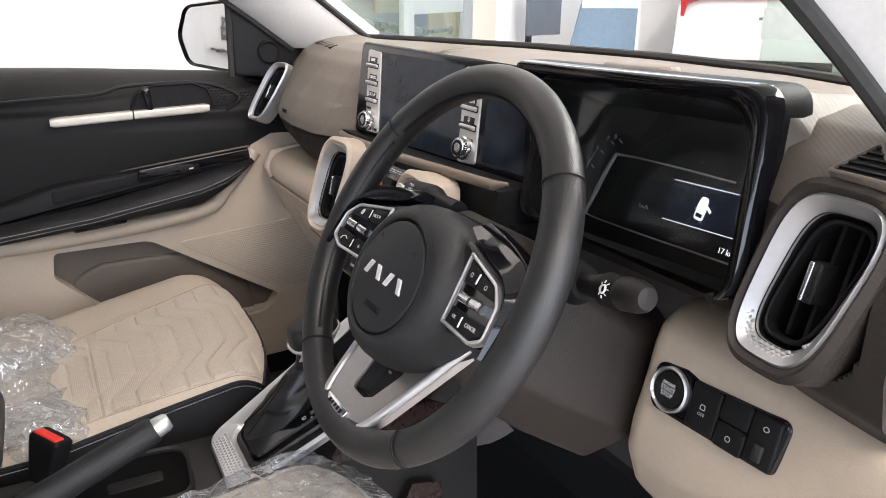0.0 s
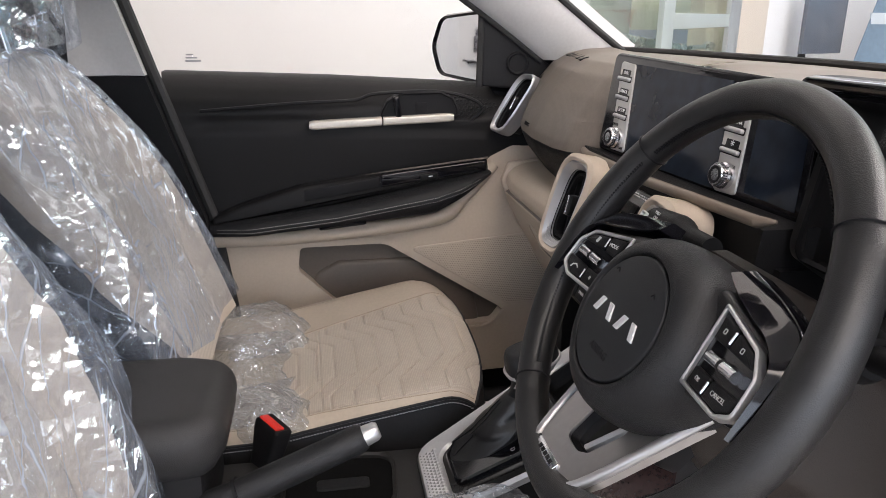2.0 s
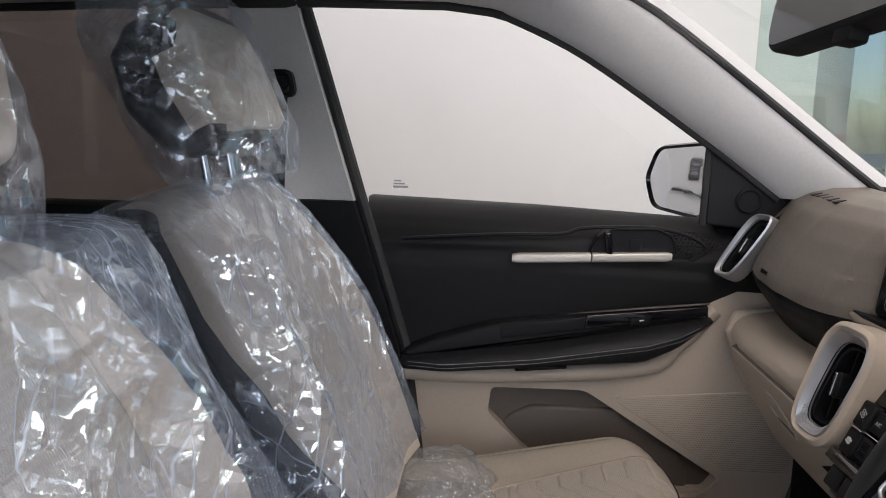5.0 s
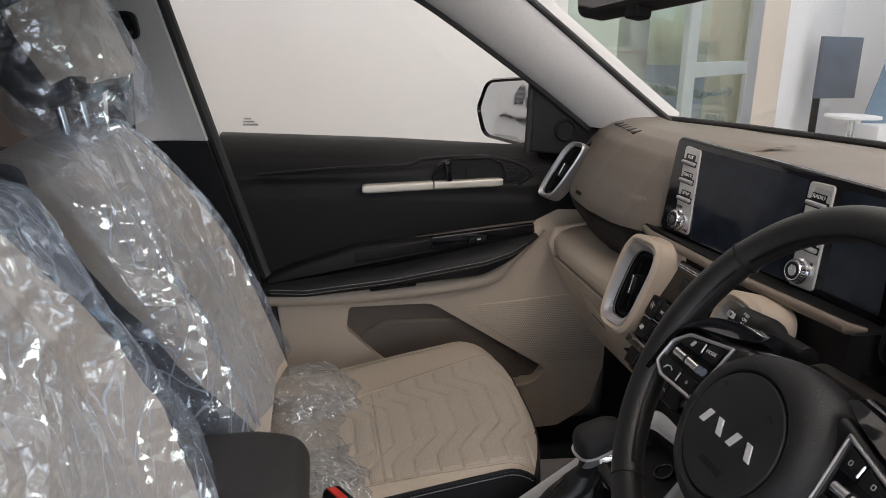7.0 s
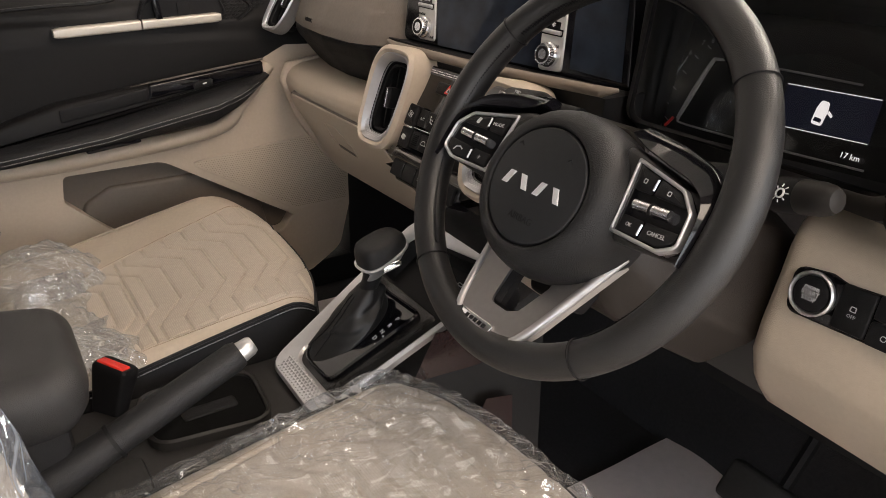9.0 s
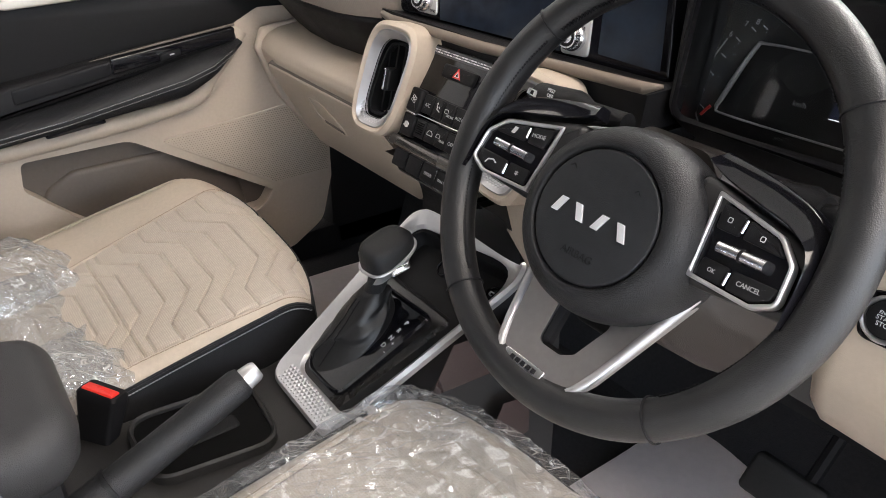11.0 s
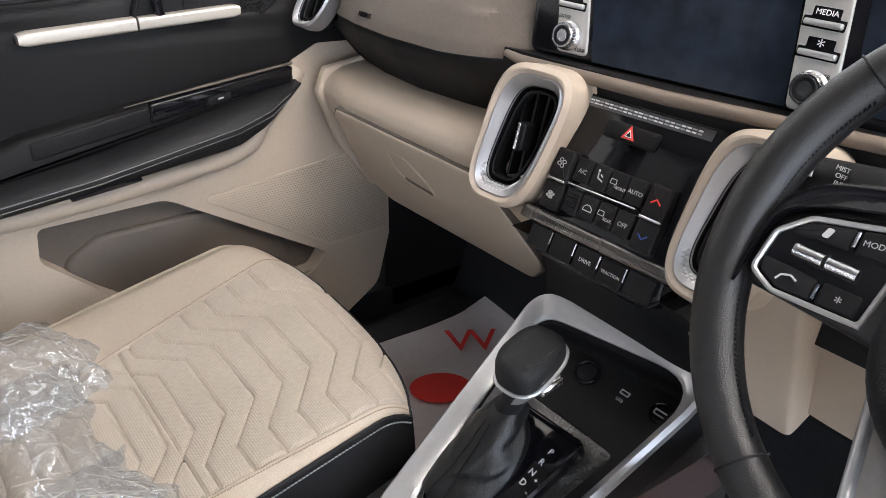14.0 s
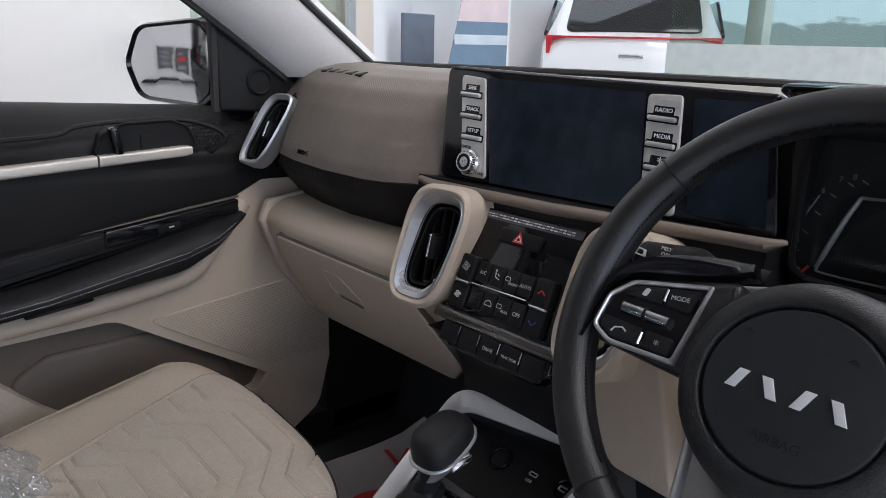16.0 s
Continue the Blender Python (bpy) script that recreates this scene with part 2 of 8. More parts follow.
            link(thread.outputs[0], shade.inputs["B"])
            link(shade.outputs["Result"], bsdf.inputs["Base Color"])
        bp = nodes.new("ShaderNodeBump")
        bp.inputs["Strength"].default_value, bp.inputs["Distance"].default_value = bump, 0.0006
        link(out, bp.inputs["Height"])
        link(bp.outputs[0], bsdf.inputs["Normal"])
    return m


def glow(name, colour, strength):
    m = bpy.data.materials.new(name)
    m.use_nodes = True
    b = m.node_tree.nodes["Principled BSDF"]
    b.inputs["Base Color"].default_value = (0.01, 0.01, 0.01, 1)
    b.inputs["Emission Color"].default_value, b.inputs["Emission Strength"].default_value = (*colour, 1), strength
    return m


def pane(name, tint=(1, 1, 1), gloss=0.06, rough=0.01):
    """Thin clear glass: it lets light straight through and mirrors by Fresnel."""
    m = bpy.data.materials.new(name)
    m.use_nodes = True
    nt = m.node_tree
    nt.nodes.remove(nt.nodes["Principled BSDF"])
    tr, gl, mx, lw, pw, ma = (nt.nodes.new(k) for k in ("ShaderNodeBsdfTransparent", "ShaderNodeBsdfGlossy", "ShaderNodeMixShader", "ShaderNodeLayerWeight", "ShaderNodeMath", "ShaderNodeMath"))
    tr.inputs[0].default_value = (*tint, 1)
    gl.inputs["Roughness"].default_value = rough
    pw.operation, pw.inputs[1].default_value = 'POWER', 5
    ma.operation, ma.inputs[1].default_value, ma.inputs[2].default_value = 'MULTIPLY_ADD', 0.5, gloss * 0.5
    nt.links.new(lw.outputs["Facing"], pw.inputs[0])
    nt.links.new(pw.outputs[0], ma.inputs[0])
    nt.links.new(ma.outputs[0], mx.inputs[0])
    nt.links.new(tr.outputs[0], mx.inputs[1])
    nt.links.new(gl.outputs[0], mx.inputs[2])
    nt.links.new(mx.outputs[0], nt.nodes["Material Output"].inputs[0])
    return m


def film(name, milk=0.14, gloss=0.20, rough=0.10, facet=14.0, tilt=0.55, taut=0.5, haze=(0.70, 0.82, 0.98), level=False, line=0.45):
    """Clear polythene: see-through, creased into small flat facets in patches, a little milky there, with sharp glints."""
    m = bpy.data.materials.new(name)
    m.use_nodes = True
    nt = m.node_tree
    nt.nodes.remove(nt.nodes["Principled BSDF"])
    N, L = nt.nodes.new, nt.links.new
    co, tr, gl, di, tl = N("ShaderNodeTexCoord"), N("ShaderNodeBsdfTransparent"), N("ShaderNodeBsdfGlossy"), N("ShaderNodeBsdfDiffuse"), N("ShaderNodeBsdfTranslucent")
    tr.inputs[0].default_value = (0.93, 0.95, 0.98, 1)
    # haze and gloss colours carry the tint of the light that falls on the film
    di.inputs[0].default_value = (*haze, 1)
    tl.inputs[0].default_value = (*haze, 1)
    gl.inputs["Roughness"].default_value = rough
    gl.inputs["Color"].default_value = (0.84, 0.92, 1.0, 1)
    no = N("ShaderNodeTexNoise")
    no.inputs["Scale"].default_value, no.inputs["Detail"].default_value, no.inputs["Distortion"].default_value = 6.5, 3, 0.8
    L(co.outputs["Object"], no.inputs["Vector"])
    # creases gather in patches, with taut stretches between
    patch = N("ShaderNodeMapRange")
    patch.interpolation_type = 'SMOOTHSTEP'
    patch.inputs["From Min"].default_value, patch.inputs["From Max"].default_value = taut - 0.12, taut + 0.10
    patch.inputs["To Min"].default_value, patch.inputs["To Max"].default_value = 0.16, 1.0
    L(no.outputs["Fac"], patch.inputs["Value"])
    total = None
    for size, lean, turn, long, short in ((facet, 1.0, 1.05, 4.0, 0.5), (facet * 1.5, 0.85, -0.55, 3.6, 0.45), (facet * 3.4, 0.22, 0.45, 3.4, 0.5), (facet * 0.3, 0.6, 0.8, 2.4, 0.6)):
        st, wob, vo, sub, dot, half = N("ShaderNodeMapping"), N("ShaderNodeMix"), N("ShaderNodeTexVoronoi"), N("ShaderNodeVectorMath"), N("ShaderNodeVectorMath"), N("ShaderNodeVectorMath")
        st.vector_type = 'TEXTURE'
        st.inputs["Rotation"].default_value = (0, 0, turn) if level else (0.1, turn, 0.15)
        st.inputs["Scale"].default_value = (long, short, 1.0) if level else (long, 1.0, short)
        wob.data_type, wob.blend_type = 'RGBA', 'LINEAR_LIGHT'
        wob.inputs["Factor"].default_value = 0.014
        L(co.outputs["Object"], st.inputs["Vector"])
        L(st.outputs[0], wob.inputs["A"])
        L(no.outputs["Color"], wob.inputs["B"])
        vo.inputs["Scale"].default_value = size
        L(wob.outputs["Result"], vo.inputs["Vector"])
        sub.operation, dot.operation, half.operation = 'SUBTRACT', 'DOT_PRODUCT', 'SUBTRACT'
        half.inputs[1].default_value = (0.5, 0.5, 0.5)
        L(wob.outputs["Result"], sub.inputs[0])
        L(vo.outputs["Position"], sub.inputs[1])
        L(vo.outputs["Color"], half.inputs[0])
        L(sub.outputs[0], dot.inputs[0])
        L(half.outputs[0], dot.inputs[1])
        ad = N("ShaderNodeMath")
        ad.operation = 'MULTIPLY_ADD'
        ad.inputs[1].default_value = lean
        L(dot.outputs["Value"], ad.inputs[0])
        if total is not None:
            L(total, ad.inputs[2])
        else:
            ad.inputs[2].default_value = 0.0
            rim = N("ShaderNodeTexVoronoi")
            rim.feature = 'DISTANCE_TO_EDGE'
            rim.inputs["Scale"].default_value = size * 0.7
            L(wob.outputs["Result"], rim.inputs["Vector"])
            edges = rim.outputs["Distance"]
        total = ad.outputs[0]
    high = N("ShaderNodeMath")
    high.operation = 'MULTIPLY'
    L(total, high.inputs[0])
    L(patch.outputs[0], high.inputs[1])
    bp = N("ShaderNodeBump")
    bp.inputs["Strength"].default_value, bp.inputs["Distance"].default_value = 1.0, tilt
    L(high.outputs[0], bp.inputs["Height"])
    L(bp.outputs[0], gl.inputs["Normal"])
    milkmix, mid, glossmix = N("ShaderNodeMixShader"), N("ShaderNodeMixShader"), N("ShaderNodeMixShader")
    mid.inputs[0].default_value = 0.45
    L(di.outputs[0], mid.inputs[1])
    L(tl.outputs[0], mid.inputs[2])
    fac = N("ShaderNodeMapRange")
    fac.inputs["To Min"].default_value, fac.inputs["To Max"].default_value = milk * 0.6, milk * 1.4
    L(patch.outputs[0], fac.inputs["Value"])
    # fine white crease lines where two facets meet
    crease, amount, both = N("ShaderNodeMapRange"), N("ShaderNodeMath"), N("ShaderNodeMath")
    crease.inputs["From Min"].default_value, crease.inputs["From Max"].default_value = 0.0, 0.035
    crease.inputs["To Min"].default_value, crease.inputs["To Max"].default_value = line, 0.0
    L(edges, crease.inputs["Value"])
    amount.operation, both.operation, both.use_clamp = 'MULTIPLY', 'ADD', True
    L(crease.outputs[0], amount.inputs[0])
    L(patch.outputs[0], amount.inputs[1])
    L(amount.outputs[0], both.inputs[0])
    L(fac.outputs[0], both.inputs[1])
    L(both.outputs[0], milkmix.inputs[0])
    L(tr.outputs[0], milkmix.inputs[1])
    L(mid.outputs[0], milkmix.inputs[2])
    glossmix.inputs[0].default_value = gloss
    L(milkmix.outputs[0], glossmix.inputs[1])
    L(gl.outputs[0], glossmix.inputs[2])
    L(glossmix.outputs[0], nt.nodes["Material Output"].inputs[0])
    return m


DASH = mat("soft_dash_plastic", (0.172, 0.144, 0.120), 0.48, vary=0.08, bump=0.22, bscale=115, kind="lines", spec=0.4)
DARK = mat("black_moulded_plastic", (0.011, 0.011, 0.012), 0.5, vary=0.15, bump=0.35, bscale=1100, kind="pebble", spec=0.18)
MATT = mat("dark_matt_plastic", (0.008, 0.008, 0.009), 0.6, vary=0.15, bump=0.2, spec=0.2)
PIANO = mat("piano_black_plastic", (0.006, 0.006, 0.008), 0.07, vary=0.1, coat=0.1, smear=0.03, spec=0.38)
# blue-grey base and cloudy variation stand in for daylight mirrored on the glass
GLASSBLACK = mat("reflection_toned_glass", (0.017, 0.023, 0.035), 0.12, vary=0.45, scale=6, spec=0.26, smear=0.06)
BEIGE = mat("beige_moulded_plastic", (0.50, 0.42, 0.335), 0.48, vary=0.04, bump=0.3, bscale=1300, kind="pebble")
SEAMTHREAD = mat("tan_thread", (0.33, 0.27, 0.20), 0.7, vary=0.05)
BEIGE_LEATHER = mat("beige_leatherette", (0.56, 0.475, 0.38), 0.5, vary=0.06, bump=0.6, bscale=700, kind="pebble")
BEIGE_WEAVE = mat("beige_woven_seat_cloth", (0.57, 0.495, 0.405), 0.8, vary=0.07, bump=0.7, bscale=115, kind="weave", sheen=0.2)
TAUPE = mat("dark_taupe_plastic", (0.115, 0.094, 0.078), 0.55, vary=0.06, bump=0.2)
LEATHER = mat("black_leather", (0.0145, 0.0148, 0.016), 0.45, vary=0.18, bump=0.5, bscale=950, kind="pebble", spec=0.33)
RIM = mat("smooth_wheel_leather", (0.0105, 0.0105, 0.0112), 0.41, vary=0.12, bump=0.3, bscale=1100, kind="pebble", spec=0.62)
SATIN = mat("satin_silver_trim", (0.60, 0.60, 0.61), 0.36, metal=0.8, vary=0.04, bump=0.05)
SILVER = mat("silver_painted_plastic", (0.55, 0.54, 0.52), 0.38, metal=0.55, vary=0.04, bump=0.08)
CHROME = mat("chrome", (0.74, 0.74, 0.76), 0.17, metal=1.0, vary=0.03)
GREYTRIM = mat("grey_pillar_cloth", (0.55, 0.54, 0.53), 0.75, vary=0.05, bump=0.4, bscale=1400)
SPOKESILVER = mat("dull_spoke_silver", (0.40, 0.385, 0.38), 0.33, metal=0.85, vary=0.05, bump=0.05)
RINGSILVER = mat("vent_ring_silver", (0.46, 0.46, 0.47), 0.38, metal=0.75, vary=0.04)
BROWNBLACK = mat("dark_brown_plastic", (0.030, 0.025, 0.022), 0.5, vary=0.1, bump=0.5, bscale=520, kind="pebble", spec=0.3)
CONSOLE = mat("console_plastic", (0.024, 0.023, 0.0225), 0.5, vary=0.12, bump=0.4, bscale=1000, kind="pebble", spec=0.3)
LABEL = mat("dim_white_print", (0.5, 0.5, 0.5), 0.5, vary=0.02)
BAR = mat("champagne_satin_bar", (0.56, 0.52, 0.46), 0.42, metal=0.6, vary=0.04)
WHITE = mat("white_print", (0.8, 0.8, 0.8), 0.5, vary=0.02)
DIM = mat("grey_print", (0.35, 0.35, 0.36), 0.5, vary=0.02)
RED = mat("red_button", (0.75, 0.03, 0.02), 0.35, vary=0.05)
REDMARK = mat("red_print", (0.8, 0.05, 0.04), 0.5, vary=0.02)
BLUEMARK = mat("blue_print", (0.02, 0.06, 0.28), 0.5, vary=0.02)
CARPET = mat("black_carpet", (0.020, 0.020, 0.023), 0.95, vary=0.3, bump=1.0, bscale=700)
BELT = mat("black_webbing", (0.02, 0.02, 0.022), 0.7, vary=0.1, bump=0.6, bscale=300, kind="ribs")
PAPER = mat("mat_paper", (0.66, 0.60, 0.60), 0.7, vary=0.05, scale=12, bump=0.4, bscale=40)
CLEAR = pane("clear_glass")
# blue haze puts the cool daylight into the colour of the seat-back film
FILM = film("clear_polythene", milk=0.18, gloss=0.25, rough=0.18, facet=25.0, tilt=0.58, taut=0.49, haze=(0.72, 0.83, 1.0), line=0.42)
EMBLEM = mat("bright_emblem_silver", (0.78, 0.78, 0.79), 0.3, metal=0.35, vary=0.02)
BROWNCLOTH = mat("maroon_brown_cloth", (0.10, 0.055, 0.045), 0.85, vary=0.15, bump=0.7, bscale=500)
WALLPAINT = mat("white_wall_paint", (0.82, 0.80, 0.78), 0.65, vary=0.015, scale=4, bump=0.1, bscale=200)
TILE = mat("pale_floor_tile", (0.55, 0.53, 0.5), 0.18, vary=0.06, scale=5)
CEIL = mat("ceiling_white", (0.75, 0.74, 0.72), 0.8, vary=0.03, scale=5)
RUBBER = mat("black_rubber", (0.018, 0.018, 0.018), 0.7, vary=0.2, bump=0.3, bscale=300)
MIRROR = mat("mirror_glass", (0.9, 0.9, 0.9), 0.015, metal=1.0, vary=0.01)
WHITECAR = mat("white_car_paint", (0.78, 0.78, 0.78), 0.15, vary=0.02, coat=0.8)
CARGLASS = mat("dark_car_glass", (0.01, 0.012, 0.015), 0.05, vary=0.1)
TAIL = mat("red_tail_lamp", (0.45, 0.01, 0.015), 0.12, vary=0.1, coat=0.8)
STEEL = mat("brushed_steel", (0.6, 0.6, 0.6), 0.3, metal=0.9, vary=0.05)

# ---- the showroom ----


def wall(name, lo, hi, material=WALLPAINT, label=""):
    bm = bmesh.new()
    box(bm, lo, hi)
    return tagged(part(name, bm, material), label or "plain white painted showroom wall", "wall", kind="structure")


def slab(name, p, q, thick, material, label):
    """A wall between two places of the plan, its thickness on the far side."""
    fr = Frame((p[0], p[1], 0), (q[0] - p[0], q[1] - p[1], 0), (0, 0, 1))
    ln = math.hypot(q[0] - p[0], q[1] - p[1])
    side = -thick if fr.n.x > 0 else thick
    bm = bmesh.new()
    plate(bm, fr, [(0, 0), (ln, 0), (ln, 3.2), (0, 3.2)], min(0, side), max(0, side))
    return tagged(part(name, bm, material), label, "wall", kind="structure")


def make_showroom():
    bm = bmesh.new()
    box(bm, (-60, -40, -0.3), (60, 80, -0.02))
    tagged(part("ground", bm, mat("grey_screed", (0.3, 0.29, 0.28), 0.6, scale=3)), "grey screed under the pale showroom tiles", "floor", kind="structure")
    floor = tagged(new("floor"), "pale polished square floor tiles of a car showroom", "floor", kind="structure")
    bm = bmesh.new()
    box(bm, (0.003, 0.003, -0.02), (0.797, 0.797, 0.0), 0.002, 1)
    tile = part("tile", bm, TILE, floor)
    tile.location = (-5.6, -4.8, 0)
    for i in range(14):
        for j in range(15):
            if i or j:
                copy = tile.copy()
                scene.collection.objects.link(copy)
                copy.location = (-5.6 + 0.8 * i, -4.8 + 0.8 * j, 0)
    wall("wall_west", (-2.5, -4.8, 0), (-2.3, 1.25, 3.2))
    slab("wall_west_pier", (-4.02, 2.93), (-4.60, 3.56), 0.3, mat("cream_wall_paint", (0.66, 0.57, 0.47), 0.6, vary=0.03, scale=4), "cream painted wall pier beside the glass door")
    slab("wall_west_end", (-4.60, 3.56), (-5.9, 5.0), 0.2, WALLPAINT, "plain white painted showroom wall")
    wall("wall_south", (-2.5, -5.0, 0), (6.2, -4.8, 3.2))
    wall("wall_east_low", (6.0, -4.8, 0), (6.2, 7.2, 0.45))
    wall("wall_east_high", (6.0, -4.8, 2.95), (6.2, 7.2, 3.2))
    wall("wall_far", (-6.2, 4.9, 0), (-6.0, 7.4, 3.2))
    bm = bmesh.new()
    box(bm, (-6.2, -5.0, 3.2), (6.2, 7.4, 3.35))
    tagged(part("ceiling", bm, CEIL), "flat white showroom ceiling", "ceiling", kind="structure")

    # glass door in the west wall with steel posts, pull bar and patch fittings
    door = thing("glass_door", "frameless glass showroom door with steel pull bar", "door")
    green = pane("greenish_glass", (0.80, 0.86, 0.82))
    df = Frame((-2.30, 1.30, 0), (-1.70, 1.62, 0), (0, 0, 1))
    grey = mat("grey_aluminium", (0.36, 0.38, 0.38), 0.4, metal=0.4)
    pale = mat("pale_aluminium", (0.40, 0.45, 0.43), 0.5, metal=0.1)
    bm = bmesh.new()
    plate(bm, df, [(-0.62, 0.02), (2.34, 0.02), (2.34, 3.18), (-0.62, 3.18)], -0.006, 0.006)
    part("pane", bm, green, door).visible_shadow = False
    for a, b, m in ((0.70, 0.88, pale), (2.06, 2.34, grey)):
        bm = bmesh.new()
        plate(bm, df, [(a, 0), (b, 0), (b, 3.19), (a, 3.19)], 0.02, 0.05, 0.004)
        part("post", bm, m, door)
    bm = bmesh.new()
    plate(bm, df, [(0.88, 1.18), (2.06, 1.18), (2.06, 1.26), (0.88, 1.26)], 0.025, 0.045, 0.004)
    part("rail", bm, pale, door)
    bm = bmesh.new()
    tube(bm, [df.at(0.33, 1.148, -0.06), df.at(1.46, 1.063, -0.06)], 0.026, 14)
    tube(bm, [df.at(1.46, 1.063, -0.06), df.at(1.98, 1.06, -0.03)], 0.014, 10)
    part("pull_bar", bm, STEEL, door, "brushed steel pull bar")
    for a in (-0.53, -0.46):
        bm = bmesh.new()
        tube(bm, [df.at(a, 1.39, -0.05), df.at(a + 0.26, 1.27, -0.05), df.at(a + 0.25, 1.22, -0.03)], 0.016, 10)
        part("slanted_handle", bm, STEEL, door, "polished steel door handle")
    bm = bmesh.new()
    tube(bm, [df.at(2.30, 1.05, -0.14), df.at(2.52, 1.03, -0.12)], 0.03, 14)
    part("door_stop", bm, STEEL, door)
    bm = bmesh.new()
    tube(bm, [df.at(1.62, 0.92, -0.06), df.at(1.86, 0.90, -0.03)], 0.02, 12)
    part("lock_fitting", bm, STEEL, door)
    slab("wall_behind_door", (-3.0, 0.55), (-5.3, 2.75), 0.1, mat("pale_green_paint", (0.80, 0.82, 0.78), 0.6, vary=0.03, scale=4), "pale painted wall behind the glass door")

    # television on a stand
    tv = thing("television", "black flat television on a slim dark stand", "television")
    fr = Frame((-5.03, 4.36, 1.20), (-0.28, 0.96, 0), (0, 0, 1))
    fr = Frame(fr.o + Vector((0.12, -0.06, 0)), -fr.u, fr.v) if fr.n.x < 0 else Frame(fr.o + Vector((0.12, -0.06, 0)), fr.u, fr.v)
    bm = bmesh.new()
    plate(bm, fr, rpoly([(-0.24, -0.25), (0.24, -0.25), (0.24, 0.25), (-0.24, 0.25)], 0.008), -0.04, 0.0, 0.006)
    part("screen", bm, mat("grey_blue_screen", (0.10, 0.12, 0.15), 0.2), tv)
    bm = bmesh.new()
    tube(bm, [fr.at(-0.2, -0.2, -0.03), fr.at(-0.2, -1.19, -0.03)], 0.03, 10)
    box(bm, fr.at(-0.2, -1.2, -0.03) - Vector((0.2, 0.2, 0)), fr.at(-0.2, -1.2, -0.03) + Vector((0.2, 0.2, 0.03)))
    part("stand", bm, MATT, tv)

    # roll-up banner with coloured panels
    ban = thing("banner_stand", "tall blue and grey printed banner leaning on its stand", "banner")
    fr = Frame((-4.79, 4.98, 0.0), (0.10, 0.995, 0), (0.0, 0.0, 1))
    blue = mat("banner_blue_grey", (0.16, 0.24, 0.32), 0.5, scale=6)
    for n, (poly, m) in enumerate((([(-0.46, 0.75), (0.30, 0.75), (0.30, 1.40), (-0.30, 1.40)], blue),
                                   ([(-0.33, 1.19), (0.30, 1.19), (0.30, 1.28), (-0.35, 1.28)], mat("banner_pale", (0.6, 0.66, 0.7), 0.5)),
                                   ([(-0.30, 1.40), (0.30, 1.40), (0.30, 2.1), (-0.16, 2.1)], mat("banner_pink", (0.75, 0.6, 0.6), 0.5)),
                                   ([(0.30, 0.3), (0.33, 0.3), (0.33, 2.1), (0.30, 2.1)], WHITE))):
        bm = bmesh.new()
        plate(bm, fr, poly, -0.01, 0.004 * (n == 1))
        part("panel", bm, m, ban)
    bm = bmesh.new()
    box(bm, (-4.98, 4.5, 0), (-4.6, 5.34, 0.75), 0.01)
    part("base", bm, WHITE, ban)

    # small round table
    tab = thing("side_table", "small round white table on a slim steel post", "table")
    fr = Frame((-4.35, 4.05, 0.86), (1, 0, 0), (0, 1, 0))
    bm = bmesh.new()
    plate(bm, fr, ellipse(0.2, 0.2, 40), -0.02, 0.0, 0.006)
    part("tabletop", bm, WHITE, tab)
    bm = bmesh.new()
    tube(bm, [(-4.35, 4.05, 0), (-4.35, 4.05, 0.85)], 0.02, 12)
    part("post", bm, STEEL, tab)

    # glass front towards the next bay, with posts and a frosted band
    front = thing("glass_partition", "tall glass partition with grey posts and a frosted band", "partition")
    bm = bmesh.new()
    box(bm, (-1.55, 3.1, 0.0), (4.5, 3.112, 3.19))
    part("pane", bm, green, front).visible_shadow = False
    frost = mat("frosted_band", (0.62, 0.68, 0.68), 0.6, scale=4)
    bm = bmesh.new()
    box(bm, (-1.55, 3.085, 1.10), (4.5, 3.095, 1.24))
    part("frosted_band", bm, frost, front)
    for x in (-1.15, -0.55, -0.3, 0.35, 1.2, 2.1):
        bm = bmesh.new()
        box(bm, (x - 0.04, 3.13, 0), (x + 0.04, 3.21, 3.19), 0.004)
        part("post", bm, mat("steel_grey_paint", (0.40, 0.43, 0.44), 0.4), front)

    # dark frames on the south wall, seen in the door mirror
    for k, (x, z) in enumerate(((-1.40, 1.12), (-0.90, 1.06))):
        pic = thing("wall_display", "dark framed product display on the showroom wall", "display", "displays on the wall")
        fr = Frame((x, -4.79, z), (-1, 0, 0), (0, 0, 1))
        bm = bmesh.new()
        hoop(bm, fr, rpoly([(-0.2, -0.26), (0.2, -0.26), (0.2, 0.26), (-0.2, 0.26)], 0.01), rpoly([(-0.17, -0.23), (0.17, -0.23), (0.17, 0.23), (-0.17, 0.23)], 0.01), 0.0, 0.03)
        part("frame", bm, MATT, pic)
        bm = bmesh.new()
        plate(bm, fr, [(-0.17, -0.23), (0.17, -0.23), (0.17, 0.23), (-0.17, 0.23)], 0.0, 0.012)
        part("board", bm, mat("board_grey", (0.08, 0.08, 0.09), 0.4), pic)
        for r in range(3):
            bm = bmesh.new()
            plate(bm, fr, [(-0.12, -0.17 + 0.13 * r), (0.12, -0.17 + 0.13 * r), (0.12, -0.11 + 0.13 * r), (-0.12, -0.11 + 0.13 * r)], 0.012, 0.02)
            part("item", bm, (DIM, REDMARK, DIM)[r] if k else DIM, pic)
    sh = thing("wall_shelf", "long dark shelf on the showroom wall", "shelf")
    bm = bmesh.new()
    box(bm, (-2.1, -4.8, 0.58), (-0.3, -4.5, 0.63), 0.004)
    part("board", bm, MATT, sh)


